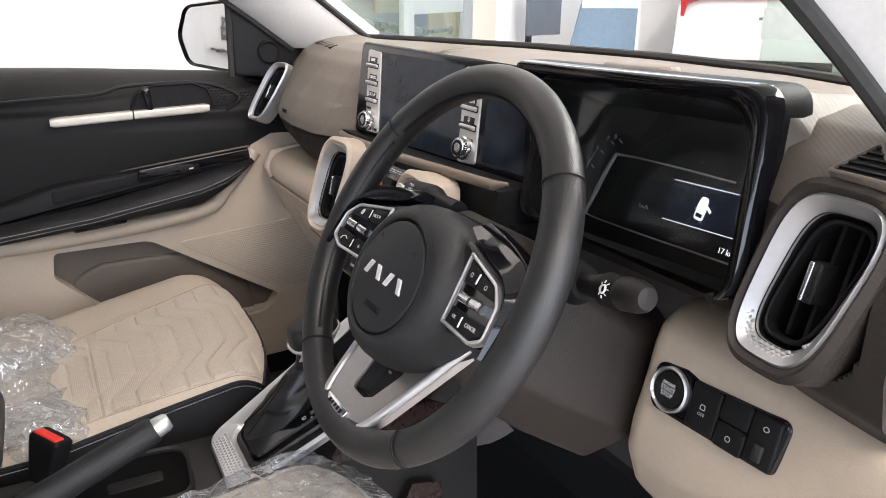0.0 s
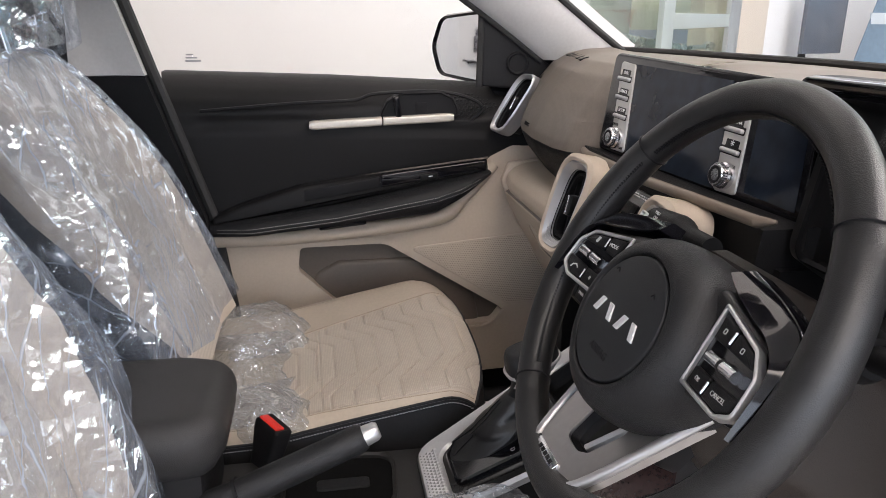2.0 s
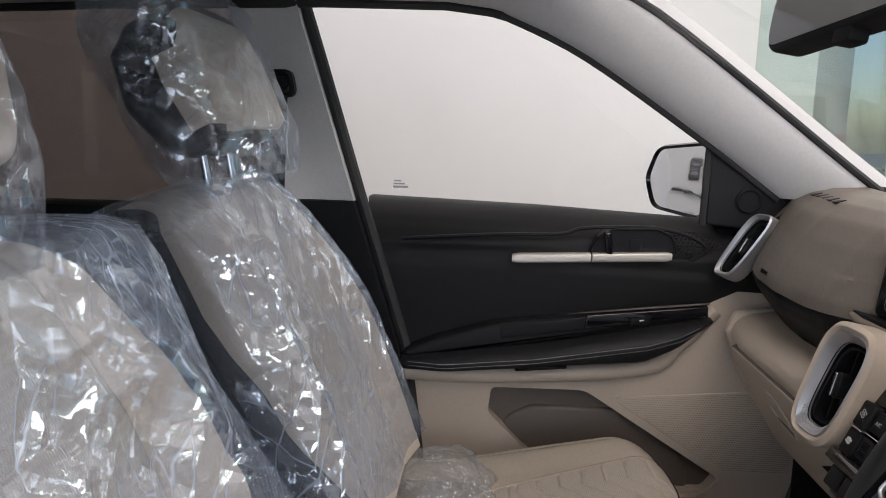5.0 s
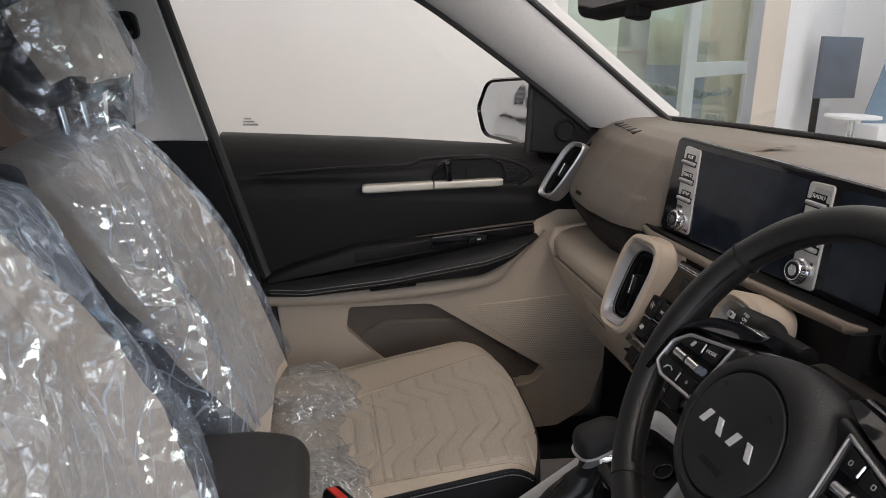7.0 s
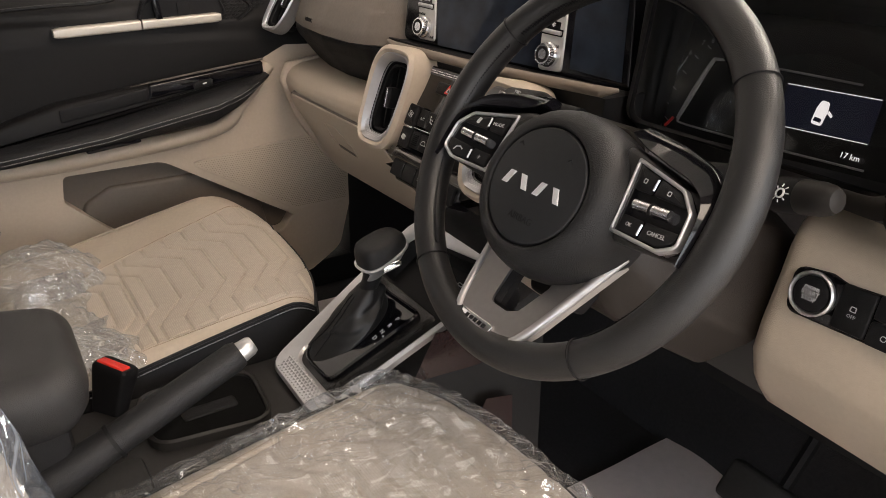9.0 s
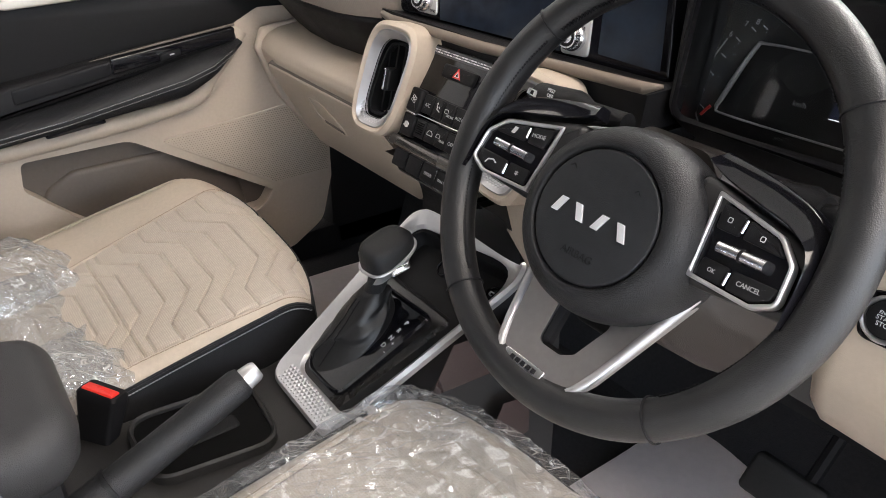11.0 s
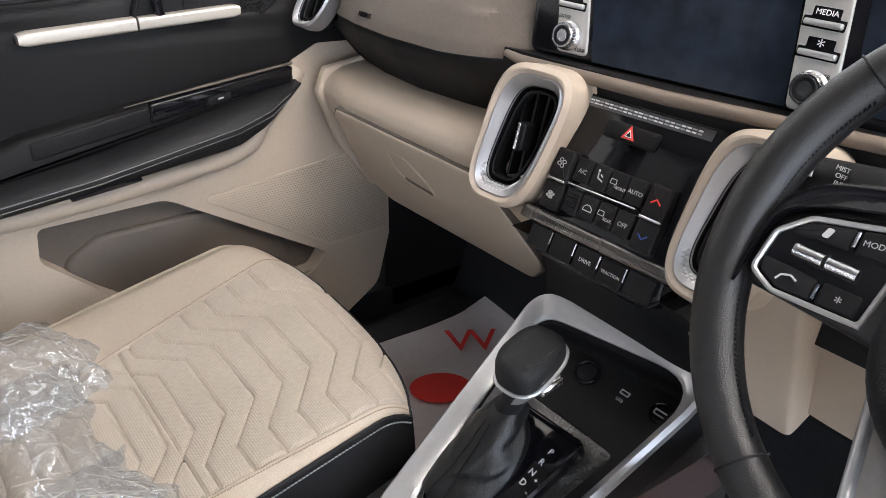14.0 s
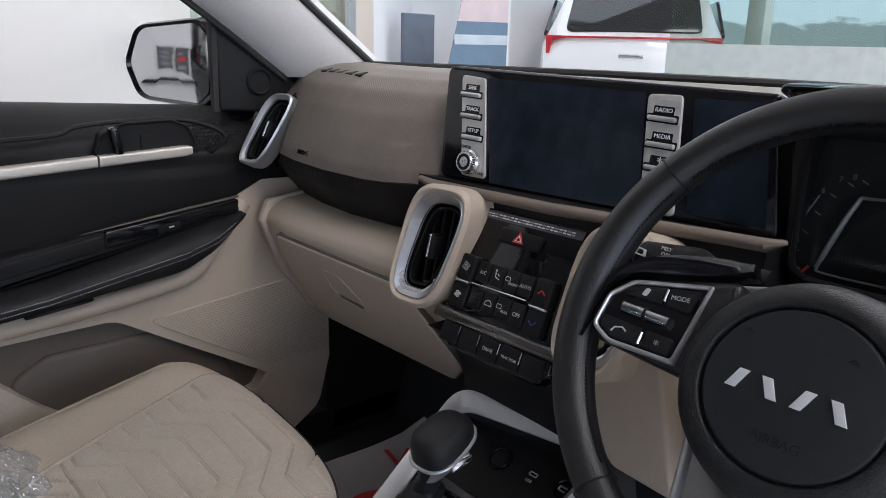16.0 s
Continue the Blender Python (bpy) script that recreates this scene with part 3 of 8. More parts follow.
def make_parked_car():
    """A white car beyond the glass, seen from behind."""
    car = thing("parked_car", "white parked car with full-width red tail lamp strip", "car")
    fr = Frame((-3.97, 6.22, 0.09), (0.81, 0.58, 0), (0, 0, 1))

    def ring(d, w, zs):
        """Half-width w and heights zs: sill, waist, roof."""
        lo, mid, hi = zs
        pts = [(-w, lo), (-w * 1.03, (lo + mid) / 2), (-w, mid), (-w * 0.86, (mid + hi) / 2), (-w * 0.74, hi), (0, hi + 0.04), (w * 0.74, hi), (w * 0.86, (mid + hi) / 2), (w, mid), (w * 1.03, (lo + mid) / 2), (w, lo)]
        return [fr.at(a, b, -d) for a, b in pts]
    bm = bmesh.new()
    loops(bm, [ring(0.0, 0.78, (0.35, 1.0, 1.06)), ring(0.04, 0.86, (0.28, 1.08, 1.2)), ring(0.22, 0.9, (0.28, 1.12, 1.62)), ring(0.5, 0.91, (0.28, 1.12, 1.72)), ring(2.2, 0.91, (0.28, 1.1, 1.7)), ring(3.0, 0.9, (0.28, 1.05, 1.15)), ring(4.2, 0.78, (0.3, 0.9, 0.95))])
    part("body", bm, WHITECAR, car)
    back = Frame(fr.at(0, 1.36, -0.085), fr.u, (fr.v - fr.n * 0.36))
    bm = bmesh.new()
    plate(bm, back, rpoly([(-0.66, -0.12), (0.66, -0.12), (0.6, 0.24), (-0.6, 0.24)], 0.06), -0.02, 0.015, 0.01)
    part("rear_window", bm, CARGLASS, car)
    bm = bmesh.new()
    plate(bm, fr.shifted(0, 1.19, 0.0), rpoly([(-0.7, -0.004), (0.7, -0.004), (0.7, 0.016), (-0.7, 0.016)], 0.006), -0.05, 0.012, 0.005)
    part("lamp_strip", bm, TAIL, car, "full-width red lamp strip")
    for s in (-1, 1):
        bm = bmesh.new()
        plate(bm, fr.shifted(s * 0.75, 1.16, -0.01), rpoly([(-0.14 * s, 0.03), (-0.05 * s, 0.05), (0.1 * s, 0.05), (0.085 * s, -0.13), (0.055 * s, -0.13), (0.03 * s, 0.0)], 0.012), -0.08, 0.02, 0.008)
        part("tail_lamp", bm, TAIL, car)
    bm = bmesh.new()
    plate(bm, fr.shifted(0, 0.52, 0), rpoly([(-0.8, -0.16), (0.8, -0.16), (0.76, 0.12), (-0.76, 0.12)], 0.03), -0.05, 0.03, 0.02)
    part("bumper", bm, MATT, car)
    bm = bmesh.new()
    plate(bm, fr.shifted(0.0, 1.02, 0.0), rpoly([(-0.12, -0.02), (0.12, -0.02), (0.12, 0.02), (-0.12, 0.02)], 0.01), -0.01, 0.008, 0.002)
    part("badge", bm, CHROME, car)
    for s in (-1, 1):
        for d in (0.75, 3.3):
            wheel = part("wheel", (lambda b: (tube(b, [fr.at(s * 0.72, 0.27, -d), fr.at(s * 0.92, 0.27, -d)], 0.34, 28), b)[1])(bmesh.new()), RUBBER, car)
            part("rim", (lambda b: (tube(b, [fr.at(s * 0.90, 0.27, -d), fr.at(s * 0.928, 0.27, -d)], 0.21, 20), b)[1])(bmesh.new()), STEEL, wheel)
        bm = bmesh.new()
        side = Frame(fr.at(s * 0.875, 1.36, -1.5), -fr.n * s, (fr.v - fr.u * 0.22 * s))
        plate(bm, side, rpoly([(-1.0, -0.16), (1.05, -0.16), (0.8, 0.22), (-0.8, 0.22)], 0.06), -0.02, 0.015, 0.01)
        part("side_window", bm, CARGLASS, car)


def make_outdoors():
    m = bpy.data.materials.new("hazy_sky")
    m.use_nodes = True
    nt = m.node_tree
    nt.nodes.remove(nt.nodes["Principled BSDF"])
    em, tc, sp, ramp = (nt.nodes.new(k) for k in ("ShaderNodeEmission", "ShaderNodeTexCoord", "ShaderNodeSeparateXYZ", "ShaderNodeValToRGB"))
    ramp.color_ramp.elements[0].position, ramp.color_ramp.elements[0].color = 0.30, (0.48, 0.60, 0.66, 1)
    ramp.color_ramp.elements[1].position, ramp.color_ramp.elements[1].color = 0.75, (0.42, 0.70, 1.0, 1)
    nt.links.new(tc.outputs["Generated"], sp.inputs[0])
    nt.links.new(sp.outputs["Z"], ramp.inputs[0])
    tn, lo, cmp, mx = (nt.nodes.new(k) for k in ("ShaderNodeTexNoise", "ShaderNodeMath", "ShaderNodeMapRange", "ShaderNodeMix"))
    tn.inputs["Scale"].default_value, tn.inputs["Detail"].default_value = 30.0, 6
    nt.links.new(tc.outputs["Generated"], tn.inputs["Vector"])
    lo.operation = 'MULTIPLY_ADD'
    lo.inputs[1].default_value = 0.10
    nt.links.new(tn.outputs["Fac"], lo.inputs[0])
    nt.links.new(sp.outputs["Z"], lo.inputs[2])
    cmp.inputs["From Min"].default_value, cmp.inputs["From Max"].default_value = 0.312, 0.322
    nt.links.new(lo.outputs[0], cmp.inputs["Value"])
    mx.data_type = 'RGBA'
    mx.inputs["A"].default_value = (0.20, 0.26, 0.27, 1)
    nt.links.new(cmp.outputs[0], mx.inputs["Factor"])
    nt.links.new(ramp.outputs[0], mx.inputs["B"])
    nt.links.new(mx.outputs["Result"], em.inputs[0])
    em.inputs[1].default_value = 1.8
    nt.links.new(em.outputs[0], nt.nodes["Material Output"].inputs[0])
    bm = bmesh.new()
    box(bm, (-9.0, 12.0, -0.02), (9.0, 12.05, 6.0))
    tagged(part("backdrop", bm, m), "bright hazy sky over a far line of trees", "sky", kind="structure")


make_showroom()
make_outdoors()
make_parked_car()

# ---- the car's shell ----
WS = [(-0.70, 0.62), (-0.62, 0.675), (-0.45, 0.755), (-0.2, 0.83), (0.05, 0.86), (0.3, 0.83), (0.5, 0.755), (0.64, 0.675), (0.70, 0.62)]


def make_shell():
    shell = tagged(new("car_shell"), "dark body shell and grey roof lining around the cabin", "car body", kind="structure")
    bm = bmesh.new()
    box(bm, (-0.74, -1.6, 0.34), (0.74, 0.98, 0.40))
    part("floor_pan", bm, CARPET, shell)
    bm = bmesh.new()
    sheet(bm, lambda s, t: (-0.74 + 1.48 * s, 0.80 + 0.22 * t, 0.40 + 0.72 * t), 6, 6, 0.03, (0, 1, 0.3))
    part("bulkhead", bm, CARPET, shell)
    bm = bmesh.new()
    sheet(bm, lambda s, t: (-0.52 + 1.04 * s, 0.13 - 1.7 * t + 0.06 * math.cos(math.pi * (s - 0.5)), 1.535 + 0.03 * math.sin(math.pi * s)), 12, 6, 0.03, (0, 0, 1))
    part("roof_lining", bm, GREYTRIM, shell)
    bm = bmesh.new()
    sheet(bm, lambda s, t: (-0.74 + 1.48 * s, -1.6 + 0.02 * t, 0.4 + 1.15 * t), 4, 4, 0.03, (0, -1, 0))
    part("tail_panel", bm, DARK, shell)
    bm = bmesh.new()
    box(bm, (-0.76, -1.6, 0.30), (-0.70, 0.98, 0.47), 0.01)
    part("sill", bm, DARK, shell)
    bm = bmesh.new()
    box(bm, (0.70, -1.6, 0.30), (0.78, 0.98, 0.46), 0.01)
    part("sill", bm, DARK, shell)
    # black front wings and side below the screen, outside the door
    bm = bmesh.new()
    box(bm, (-0.80, 0.62, 0.40), (-0.70, 1.1, 1.10), 0.02)
    part("kick_panel", bm, MATT, shell)
    bm = bmesh.new()
    box(bm, (0.69, 0.62, 0.40), (0.80, 1.1, 1.10), 0.02)
    part("kick_panel", bm, MATT, shell)
    # bonnet
    bm = bmesh.new()
    sheet(bm, lambda s, t: (-0.72 + 1.44 * s, 0.98 + 0.8 * t, 1.135 - 0.13 * t * t - 0.03 * (2 * s - 1) ** 2), 10, 6, 0.03, (0, 0, -1))
    part("bonnet", bm, mat("dark_grey_paint", (0.12, 0.12, 0.13), 0.2, coat=0.7), shell)
    for s in (-1, 1):
        # windscreen pillar: from the screen's foot to the roof
        door = [(0.615 * s, 0.02, 1.475), (0.635 * s, 0.17, 1.408), (0.65 * s, 0.395, 1.262), (0.655 * s, 0.53, 1.165)]
        glass = [(0.545 * s, 0.12, 1.525), (0.575 * s, 0.27, 1.468), (0.60 * s, 0.615, 1.222), (0.615 * s, 0.70, 1.165)]
        door, glass = spline(door, 6), spline(glass, 6)
        rows = []
        for a, b in zip(door, glass):
            out = Vector((0.045 * s, 0.03, 0.03))
            m1 = a.lerp(b, 0.12) + Vector((-0.012 * s, -0.006, 0))
            m2 = a.lerp(b, 0.5) + Vector((-0.016 * s, -0.012, 0.0))
            m3 = a.lerp(b, 0.9) + Vector((-0.008 * s, -0.004, 0))
            rows.append([a, m1, m2, m3, b, b + out, a + out])
        bm = bmesh.new()
        loops(bm, rows)
        part("windscreen_pillar", bm, GREYTRIM, shell, "pale grey cloth-covered windscreen pillar", sharp=50)
        bm = bmesh.new()
        tube(bm, [p + Vector((0.004 * s, -0.002, -0.004)) for p in door], 0.006, 8)
        part("door_seal", bm, RUBBER, shell)
        bm = bmesh.new()
        tube(bm, [p + Vector((0, 0.006, 0.004)) for p in glass], 0.007, 8)
        part("screen_seal", bm, RUBBER, shell)
    # black screen border along the foot and head of the windscreen
    bm = bmesh.new()
    tube(bm, [(x, y + 0.012, 1.186) for x, y in WS], 0.007, 8)
    part("screen_seal", bm, RUBBER, shell)
    bm = bmesh.new()

    def glass(s, t):
        x = -0.62 + 1.24 * s
        y0, z0 = lerp(WS, x) + 0.02, 1.18
        y1, z1 = 0.18 - 0.25 * (2 * s - 1) ** 2 * 0.3, 1.545
        return (x * (1 - 0.1 * t), y0 + (y1 - y0) * t, z0 + (z1 - z0) * t + 0.02 * math.sin(math.pi * t))
    sheet(bm, glass, 14, 8)
    w = part("windscreen", bm, CLEAR, shell)
    w.visible_shadow = False
    # passenger-side centre pillar: grey above the waist, black below, and the dark rear quarter behind it
    edge = [(1.50, -0.345), (1.383, -0.309), (1.145, -0.238), (0.86, -0.150), (0.647, -0.122), (0.45, -0.122)]

    def pillar(z0, z1, depth, x):
        def f(s, t):
            z = z0 + (z1 - z0) * t
            y = float(np.interp(-z, [-e[0] for e in edge], [e[1] for e in edge]))
            return (x - 0.012 * math.sin(math.pi * s), y - depth * s - 0.006, z)
        return f
    bm = bmesh.new()
    sheet(bm, pillar(1.14, 1.51, 0.125, -0.625), 8, 8, 0.05, (-1, 0, 0))
    part("centre_pillar_upper", bm, GREYTRIM, shell, "pale grey upper pillar trim")
    bm = bmesh.new()
    sheet(bm, pillar(0.45, 1.138, 0.2, -0.62), 8, 10, 0.06, (-1, 0, 0))
    part("centre_pillar_lower", bm, DARK, shell)
    bm = bmesh.new()
    tube(bm, [(-0.655, y + 0.004, z) for z, y in edge], 0.011, 8)
    part("door_seal", bm, RUBBER, shell)
    bm = bmesh.new()
    box(bm, (-0.72, -1.5, 0.45), (-0.64, -0.40, 1.12), 0.02)
    part("rear_door_trim", bm, DARK, shell)
    # roof rails over both door openings, with their soft inner roll
    for s in (-1, 1):
        rows = []
        for y, z, x in ((0.10, 1.452, 0.625), (0.06, 1.470, 0.62), (0.0, 1.486, 0.615), (-0.08, 1.496, 0.612), (-0.3, 1.498, 0.612), (-0.7, 1.490, 0.612), (-1.5, 1.46, 0.612)):
            rows.append([(s * (x + 0.03), y, z), (s * x, y, z - 0.004), (s * (x - 0.016), y, z + 0.004), (s * (x - 0.05), y, z + 0.030), (s * 0.515, y, z + 0.062 + (0.02 if y > 0.05 else 0)), (s * 0.515, y, z + 0.09), (s * (x + 0.03), y, z + 0.09)])
        bm = bmesh.new()
        loops(bm, rows)
        part("roof_rail", bm, GREYTRIM, shell, "pale grey cloth roof rail", sharp=60)
        bm = bmesh.new()
        tube(bm, [(s * 0.632, r[0][1], r[0][2] - 0.008) for r in rows], 0.008, 8)
        part("door_seal", bm, RUBBER, shell)
    bm = bmesh.new()
    box(bm, (-0.70, -1.4, 1.12), (-0.692, -0.44, 1.50))
    part("rear_window", bm, pane("tinted_glass", (0.33, 0.30, 0.285)), shell, "dark tinted rear side window")
    bm = bmesh.new()
    box(bm, (0.66, -1.5, 0.45), (0.74, -0.55, 1.50), 0.02)
    part("rear_side", bm, DARK, shell)

    # road wheels that the body stands on
    for s in (-1, 1):
        for y in (1.42, -1.05):
            bm = bmesh.new()
            rows = [[(s * (0.58 + d), y + r * math.cos(math.tau * k / 36), 0.315 + r * math.sin(math.tau * k / 36)) for k in range(36)] for d, r in ((0.0, 0.27), (0.015, 0.305), (0.05, 0.315), (0.14, 0.315), (0.175, 0.305), (0.19, 0.26))]
            loops(bm, rows)
            tyre = part("tyre", bm, RUBBER, shell)
            bm = bmesh.new()
            tube(bm, [(s * 0.74, y, 0.315), (s * 0.776, y, 0.315), (s * 0.782, y, 0.315)], [0.20, 0.195, 0.03], 28)
            part("rim", bm, STEEL, tyre)


make_shell()


def make_seat_belt():
    belt = thing("seat_belt", "black seat belt hanging from its pillar loop", "seat belt")
    bm = bmesh.new()
    sheet(bm, lambda s, t: (-0.585 + 0.03 * t, -0.352 - 0.045 * s - 0.02 * t, 1.335 - 0.62 * t), 4, 12, 0.0015, (1, 0, 0))
    part("webbing", bm, BELT, belt)
    fr = Frame((-0.602, -0.372, 1.345), (0, 1, 0), (0, 0, 1))
    bm = bmesh.new()
    hoop(bm, fr, rpoly([(-0.034, -0.022), (0.034, -0.022), (0.026, 0.026), (-0.026, 0.026)], 0.016, 5), rpoly([(-0.024, -0.012), (0.024, -0.012), (0.017, 0.014), (-0.017, 0.014)], 0.006, 5), 0.0, 0.022, 0.006)
    part("pillar_loop", bm, MATT, belt)
    bm = bmesh.new()
    plate(bm, fr.shifted(0, 0.006), ellipse(0.02, 0.02, 24), -0.02, 0.010, 0.004)
    part("anchor_cap", bm, DARK, belt)


make_seat_belt()


def make_rear_bench():
    ob = thing("rear_bench", "dark rear bench seat behind the front seats", "bench seat")
    bm = bmesh.new()
    box(bm, (-0.62, -1.35, 0.62), (0.62, -1.15, 1.10), 0.05, 3)
    part("backrest", bm, LEATHER, ob)
    bm = bmesh.new()
    box(bm, (-0.62, -1.18, 0.40), (0.62, -0.75, 0.68), 0.04, 3)
    part("cushion", bm, LEATHER, ob)


make_rear_bench()


# ---- passenger door ----
def make_door():
    door = thing("passenger_door", "closed passenger door, black above and beige below", "door")
    fr = Frame((-0.66, 0, 0), (0, 1, 0), (0, 0, 1))
    XZ = [(0.80, -0.668), (0.90, -0.664), (1.0, -0.656), (1.03, -0.655), (1.05, -0.658), (1.075, -0.655), (1.10, -0.668), (1.125, -0.692), (1.14, -0.712), (1.15, -0.735)]

    def rear(z):
        return line([(0.45, -0.118), (0.65, -0.118), (0.86, -0.143), (1.15, -0.232)], z)

    def sill(y):
        return line([(-0.24, 1.1395), (0.10, 1.1285), (0.47, 1.1085), (0.60, 1.10)], y)

    def upper(s, t):
        z = 0.80 + 0.35 * t
        y0 = rear(z)
        y = y0 + (0.60 - y0) * s
        drop = sill(y) - 1.15
        zz = 0.80 + (0.35 + drop) * t
        x = line(XZ, z)
        # the long styling groove that the handle lies in
        g = math.exp(-((zz - (1.052 + 0.02 * (y - 0.1))) / 0.012) ** 2) * (1 if -0.16 < y < 0.40 else 0)
        return (x - 0.006 * g, y, zz)
    bm = bmesh.new()
    sheet(bm, upper, 60, 64, 0.05, (-1, 0, 0))
    part("upper_trim", bm, DASH_DOOR, door, "black moulded upper door trim")

    # styling crease above the handle
    bm = bmesh.new()
    tube(bm, spline([(-0.6535, -0.155, 1.070), (-0.6525, 0.02, 1.083), (-0.6525, 0.14, 1.088), (-0.654, 0.185, 1.100), (-0.655, 0.30, 1.104), (-0.654, 0.37, 1.092), (-0.652, 0.405, 1.070), (-0.653, 0.38, 1.045)], 6), 0.0035, 6)
    part("crease", bm, DARK, door)

    # pull handle: silver bar in two lengths, the cavity, and the lever
    for a, b, m in (((0.052, 1.0400), (0.196, 1.0462), BAR), ((0.199, 1.0464), (0.343, 1.0525), BAR)):
        bm = bmesh.new()
        d = Frame((-0.650, a[0], a[1]), (0, b[0] - a[0], b[1] - a[1]), (0, 0, 1))
        ln = math.hypot(b[0] - a[0], b[1] - a[1])
        first = a[0] < 0.1
        rows = []
        for k in range(25):
            q = k / 24
            taper = min(1.0, 0.72 + (q if first else 1 - q) * 5.0)
            rows.append([d.at(ln * q, b2 * taper, c2 * (0.8 + 0.2 * taper)) for b2, c2 in rpoly([(-0.0085, -0.012), (0.0085, -0.012), (0.0085, 0.012), (-0.0085, 0.012)], 0.0045, 4)])
        loops(bm, rows)
        part("handle_bar", bm, m, door, "satin silver pull bar")
    bm = bmesh.new()
    d = Frame((-0.655, 0.27, 1.072), (0, 1, 0.03), (0, 0, 1))
    cav = rpoly([(-0.075, -0.02), (0.085, -0.02), (0.07, 0.014), (0.045, 0.026), (-0.03, 0.026), (-0.058, 0.012)], 0.012, 6)
    hoop(bm, d, inset(cav, -0.005), cav, -0.03, 0.006, 0.002)
    part("handle_surround", bm, DARK, door)
    bm = bmesh.new()
    plate(bm, d, cav, -0.02, 0.0025)
    part("handle_cavity", bm, MATT, door)
    bm = bmesh.new()
    plate(bm, d.shifted(-0.042, 0.003).turned(8), rpoly([(-0.006, -0.022), (0.006, -0.022), (0.007, 0.022), (-0.007, 0.022)], 0.004), 0.0, 0.016, 0.004)
    part("lever", bm, PIANO, door, "gloss black inner release lever")
    bm = bmesh.new()
    plate(bm, d.shifted(0.008, -0.002), rpoly([(-0.012, -0.012), (0.012, -0.012), (0.012, 0.012), (-0.012, 0.012)], 0.004), 0.0, 0.004, 0.001)
    part("lock_button", bm, MATT, door)
    # stippled patch at the front of the handle recess
    k = 0
    bm = bmesh.new()
    for i in range(13):
        for j in range(9):
            y, z = 0.345 + 0.008 * i + 0.004 * (j % 2), 1.048 + 0.006 * j
            if abs(z - 1.073) < 0.030 * max(0, 1 - max(0, (y - 0.37)) / 0.075) and y < 0.44:
                plate(bm, Frame((line(XZ, z) - 0.0005, y, z), (0, 1, 0.3), (0, -0.3, 1)), [(-0.0028, -0.0016), (0.0028, -0.0016), (0.0028, 0.0016), (-0.0028, 0.0016)], 0, 0.0018)
    tagged(part("stipple", bm, DARK, door, "raised stipple pattern"), kind="stuff")

    # armrest: padded black leather with twin stitching
    def arm_top(y):
        return line([(-0.15, 0.858), (0.02, 0.895), (0.41, 0.952)], y)

    rows = []
    for i in range(31):
        y = -0.152 + 0.570 * i / 30
        zt = line([(-0.152, 0.850), (0.10, 0.878), (0.418, 0.945)], y)
        zb = line([(-0.152, 0.818), (0.0, 0.832), (0.30, 0.858), (0.35, 0.885), (0.418, 0.935)], y)
        w = 0.075 * min(1, 0.45 + i / 8) * min(1, 0.62 + (30 - i) / 9)
        h = zt - zb
        rows.append([(-0.69, y, zt), (-0.655, y, zt + 0.002), (-0.66 + w * 0.75, y, zt - 0.002), (-0.66 + w, y, zt - 0.25 * h), (-0.66 + w * 1.02, y, zt - 0.45 * h), (-0.66 + w * 0.92, y, zb + 0.2 * h), (-0.66 + w * 0.55, y, zb), (-0.69, y, zb)])
    bm = bmesh.new()
    loops(bm, rows)
    arm = part("armrest", bm, LEATHER, door, "padded black leather armrest", sharp=60)
    bm = bmesh.new()
    for i in range(140):
        y = -0.135 + 0.53 * i / 140
        for dz in (0.0, -0.0075):
            zt = line([(-0.152, 0.850), (0.10, 0.878), (0.418, 0.945)], y)
            zb = line([(-0.152, 0.818), (0.0, 0.832), (0.30, 0.858), (0.35, 0.885), (0.418, 0.935)], y)
            q = (y + 0.152) / 0.57 * 30
            w = 0.075 * min(1, 0.45 + q / 8) * min(1, 0.62 + (30 - q) / 9)
            x, z = -0.66 + w * 1.012, zt - 0.34 * (zt - zb) + dz
            box(bm, (x - 0.001, y - 0.0013, z - 0.0004), (x + 0.0009, y + 0.0013, z + 0.0004))
    tagged(part("stitching", bm, mat("grey_thread", (0.30, 0.29, 0.28), 0.7), arm, "grey twin stitching"), kind="stuff")

    # grip bowl and switch panel above the armrest
    d = Frame((-0.660, 0, 0), (0, 1, 0), (0, 0, 1))
    bm = bmesh.new()
    plate(bm, d, rpoly([(-0.150, 0.838), (0.418, 0.938), (0.414, 0.966), (0.2, 0.942), (0.03, 0.920), (-0.09, 0.884), (-0.146, 0.860)], 0.01), -0.01, 0.030, 0.010)
    part("ledge", bm, DASH_DOOR, door)
    bm = bmesh.new()
    plate(bm, d, rpoly([(0.034, 0.888), (0.189, 0.912), (0.191, 0.938), (0.034, 0.914)], 0.006), 0.02, 0.0315, 0.004)
    part("grip_bowl", bm, DARK, door)
    bm = bmesh.new()
    plate(bm, d, rpoly([(0.190, 0.914), (0.410, 0.944), (0.413, 0.966), (0.192, 0.941)], 0.004), 0.02, 0.0335, 0.003)
    part("switch_panel", bm, PIANO, door, "gloss black switch panel")
    bm = bmesh.new()
    tube(bm, [(-0.634, 0.16, 0.9405), (-0.632, 0.28, 0.955), (-0.632, 0.414, 0.970)], [0.0006, 0.002, 0.0022], 6)
    part("panel_edge", bm, TAUPE, door, "thin taupe edge")
    bm = bmesh.new()
    plate(bm, d.shifted(0.29, 0.935), rpoly([(-0.018, -0.009), (0.018, -0.003), (0.018, 0.009), (-0.018, 0.003)], 0.003), 0.03, 0.0395, 0.0015)
    part("window_switch", bm, MATT, door)
    bm = bmesh.new()
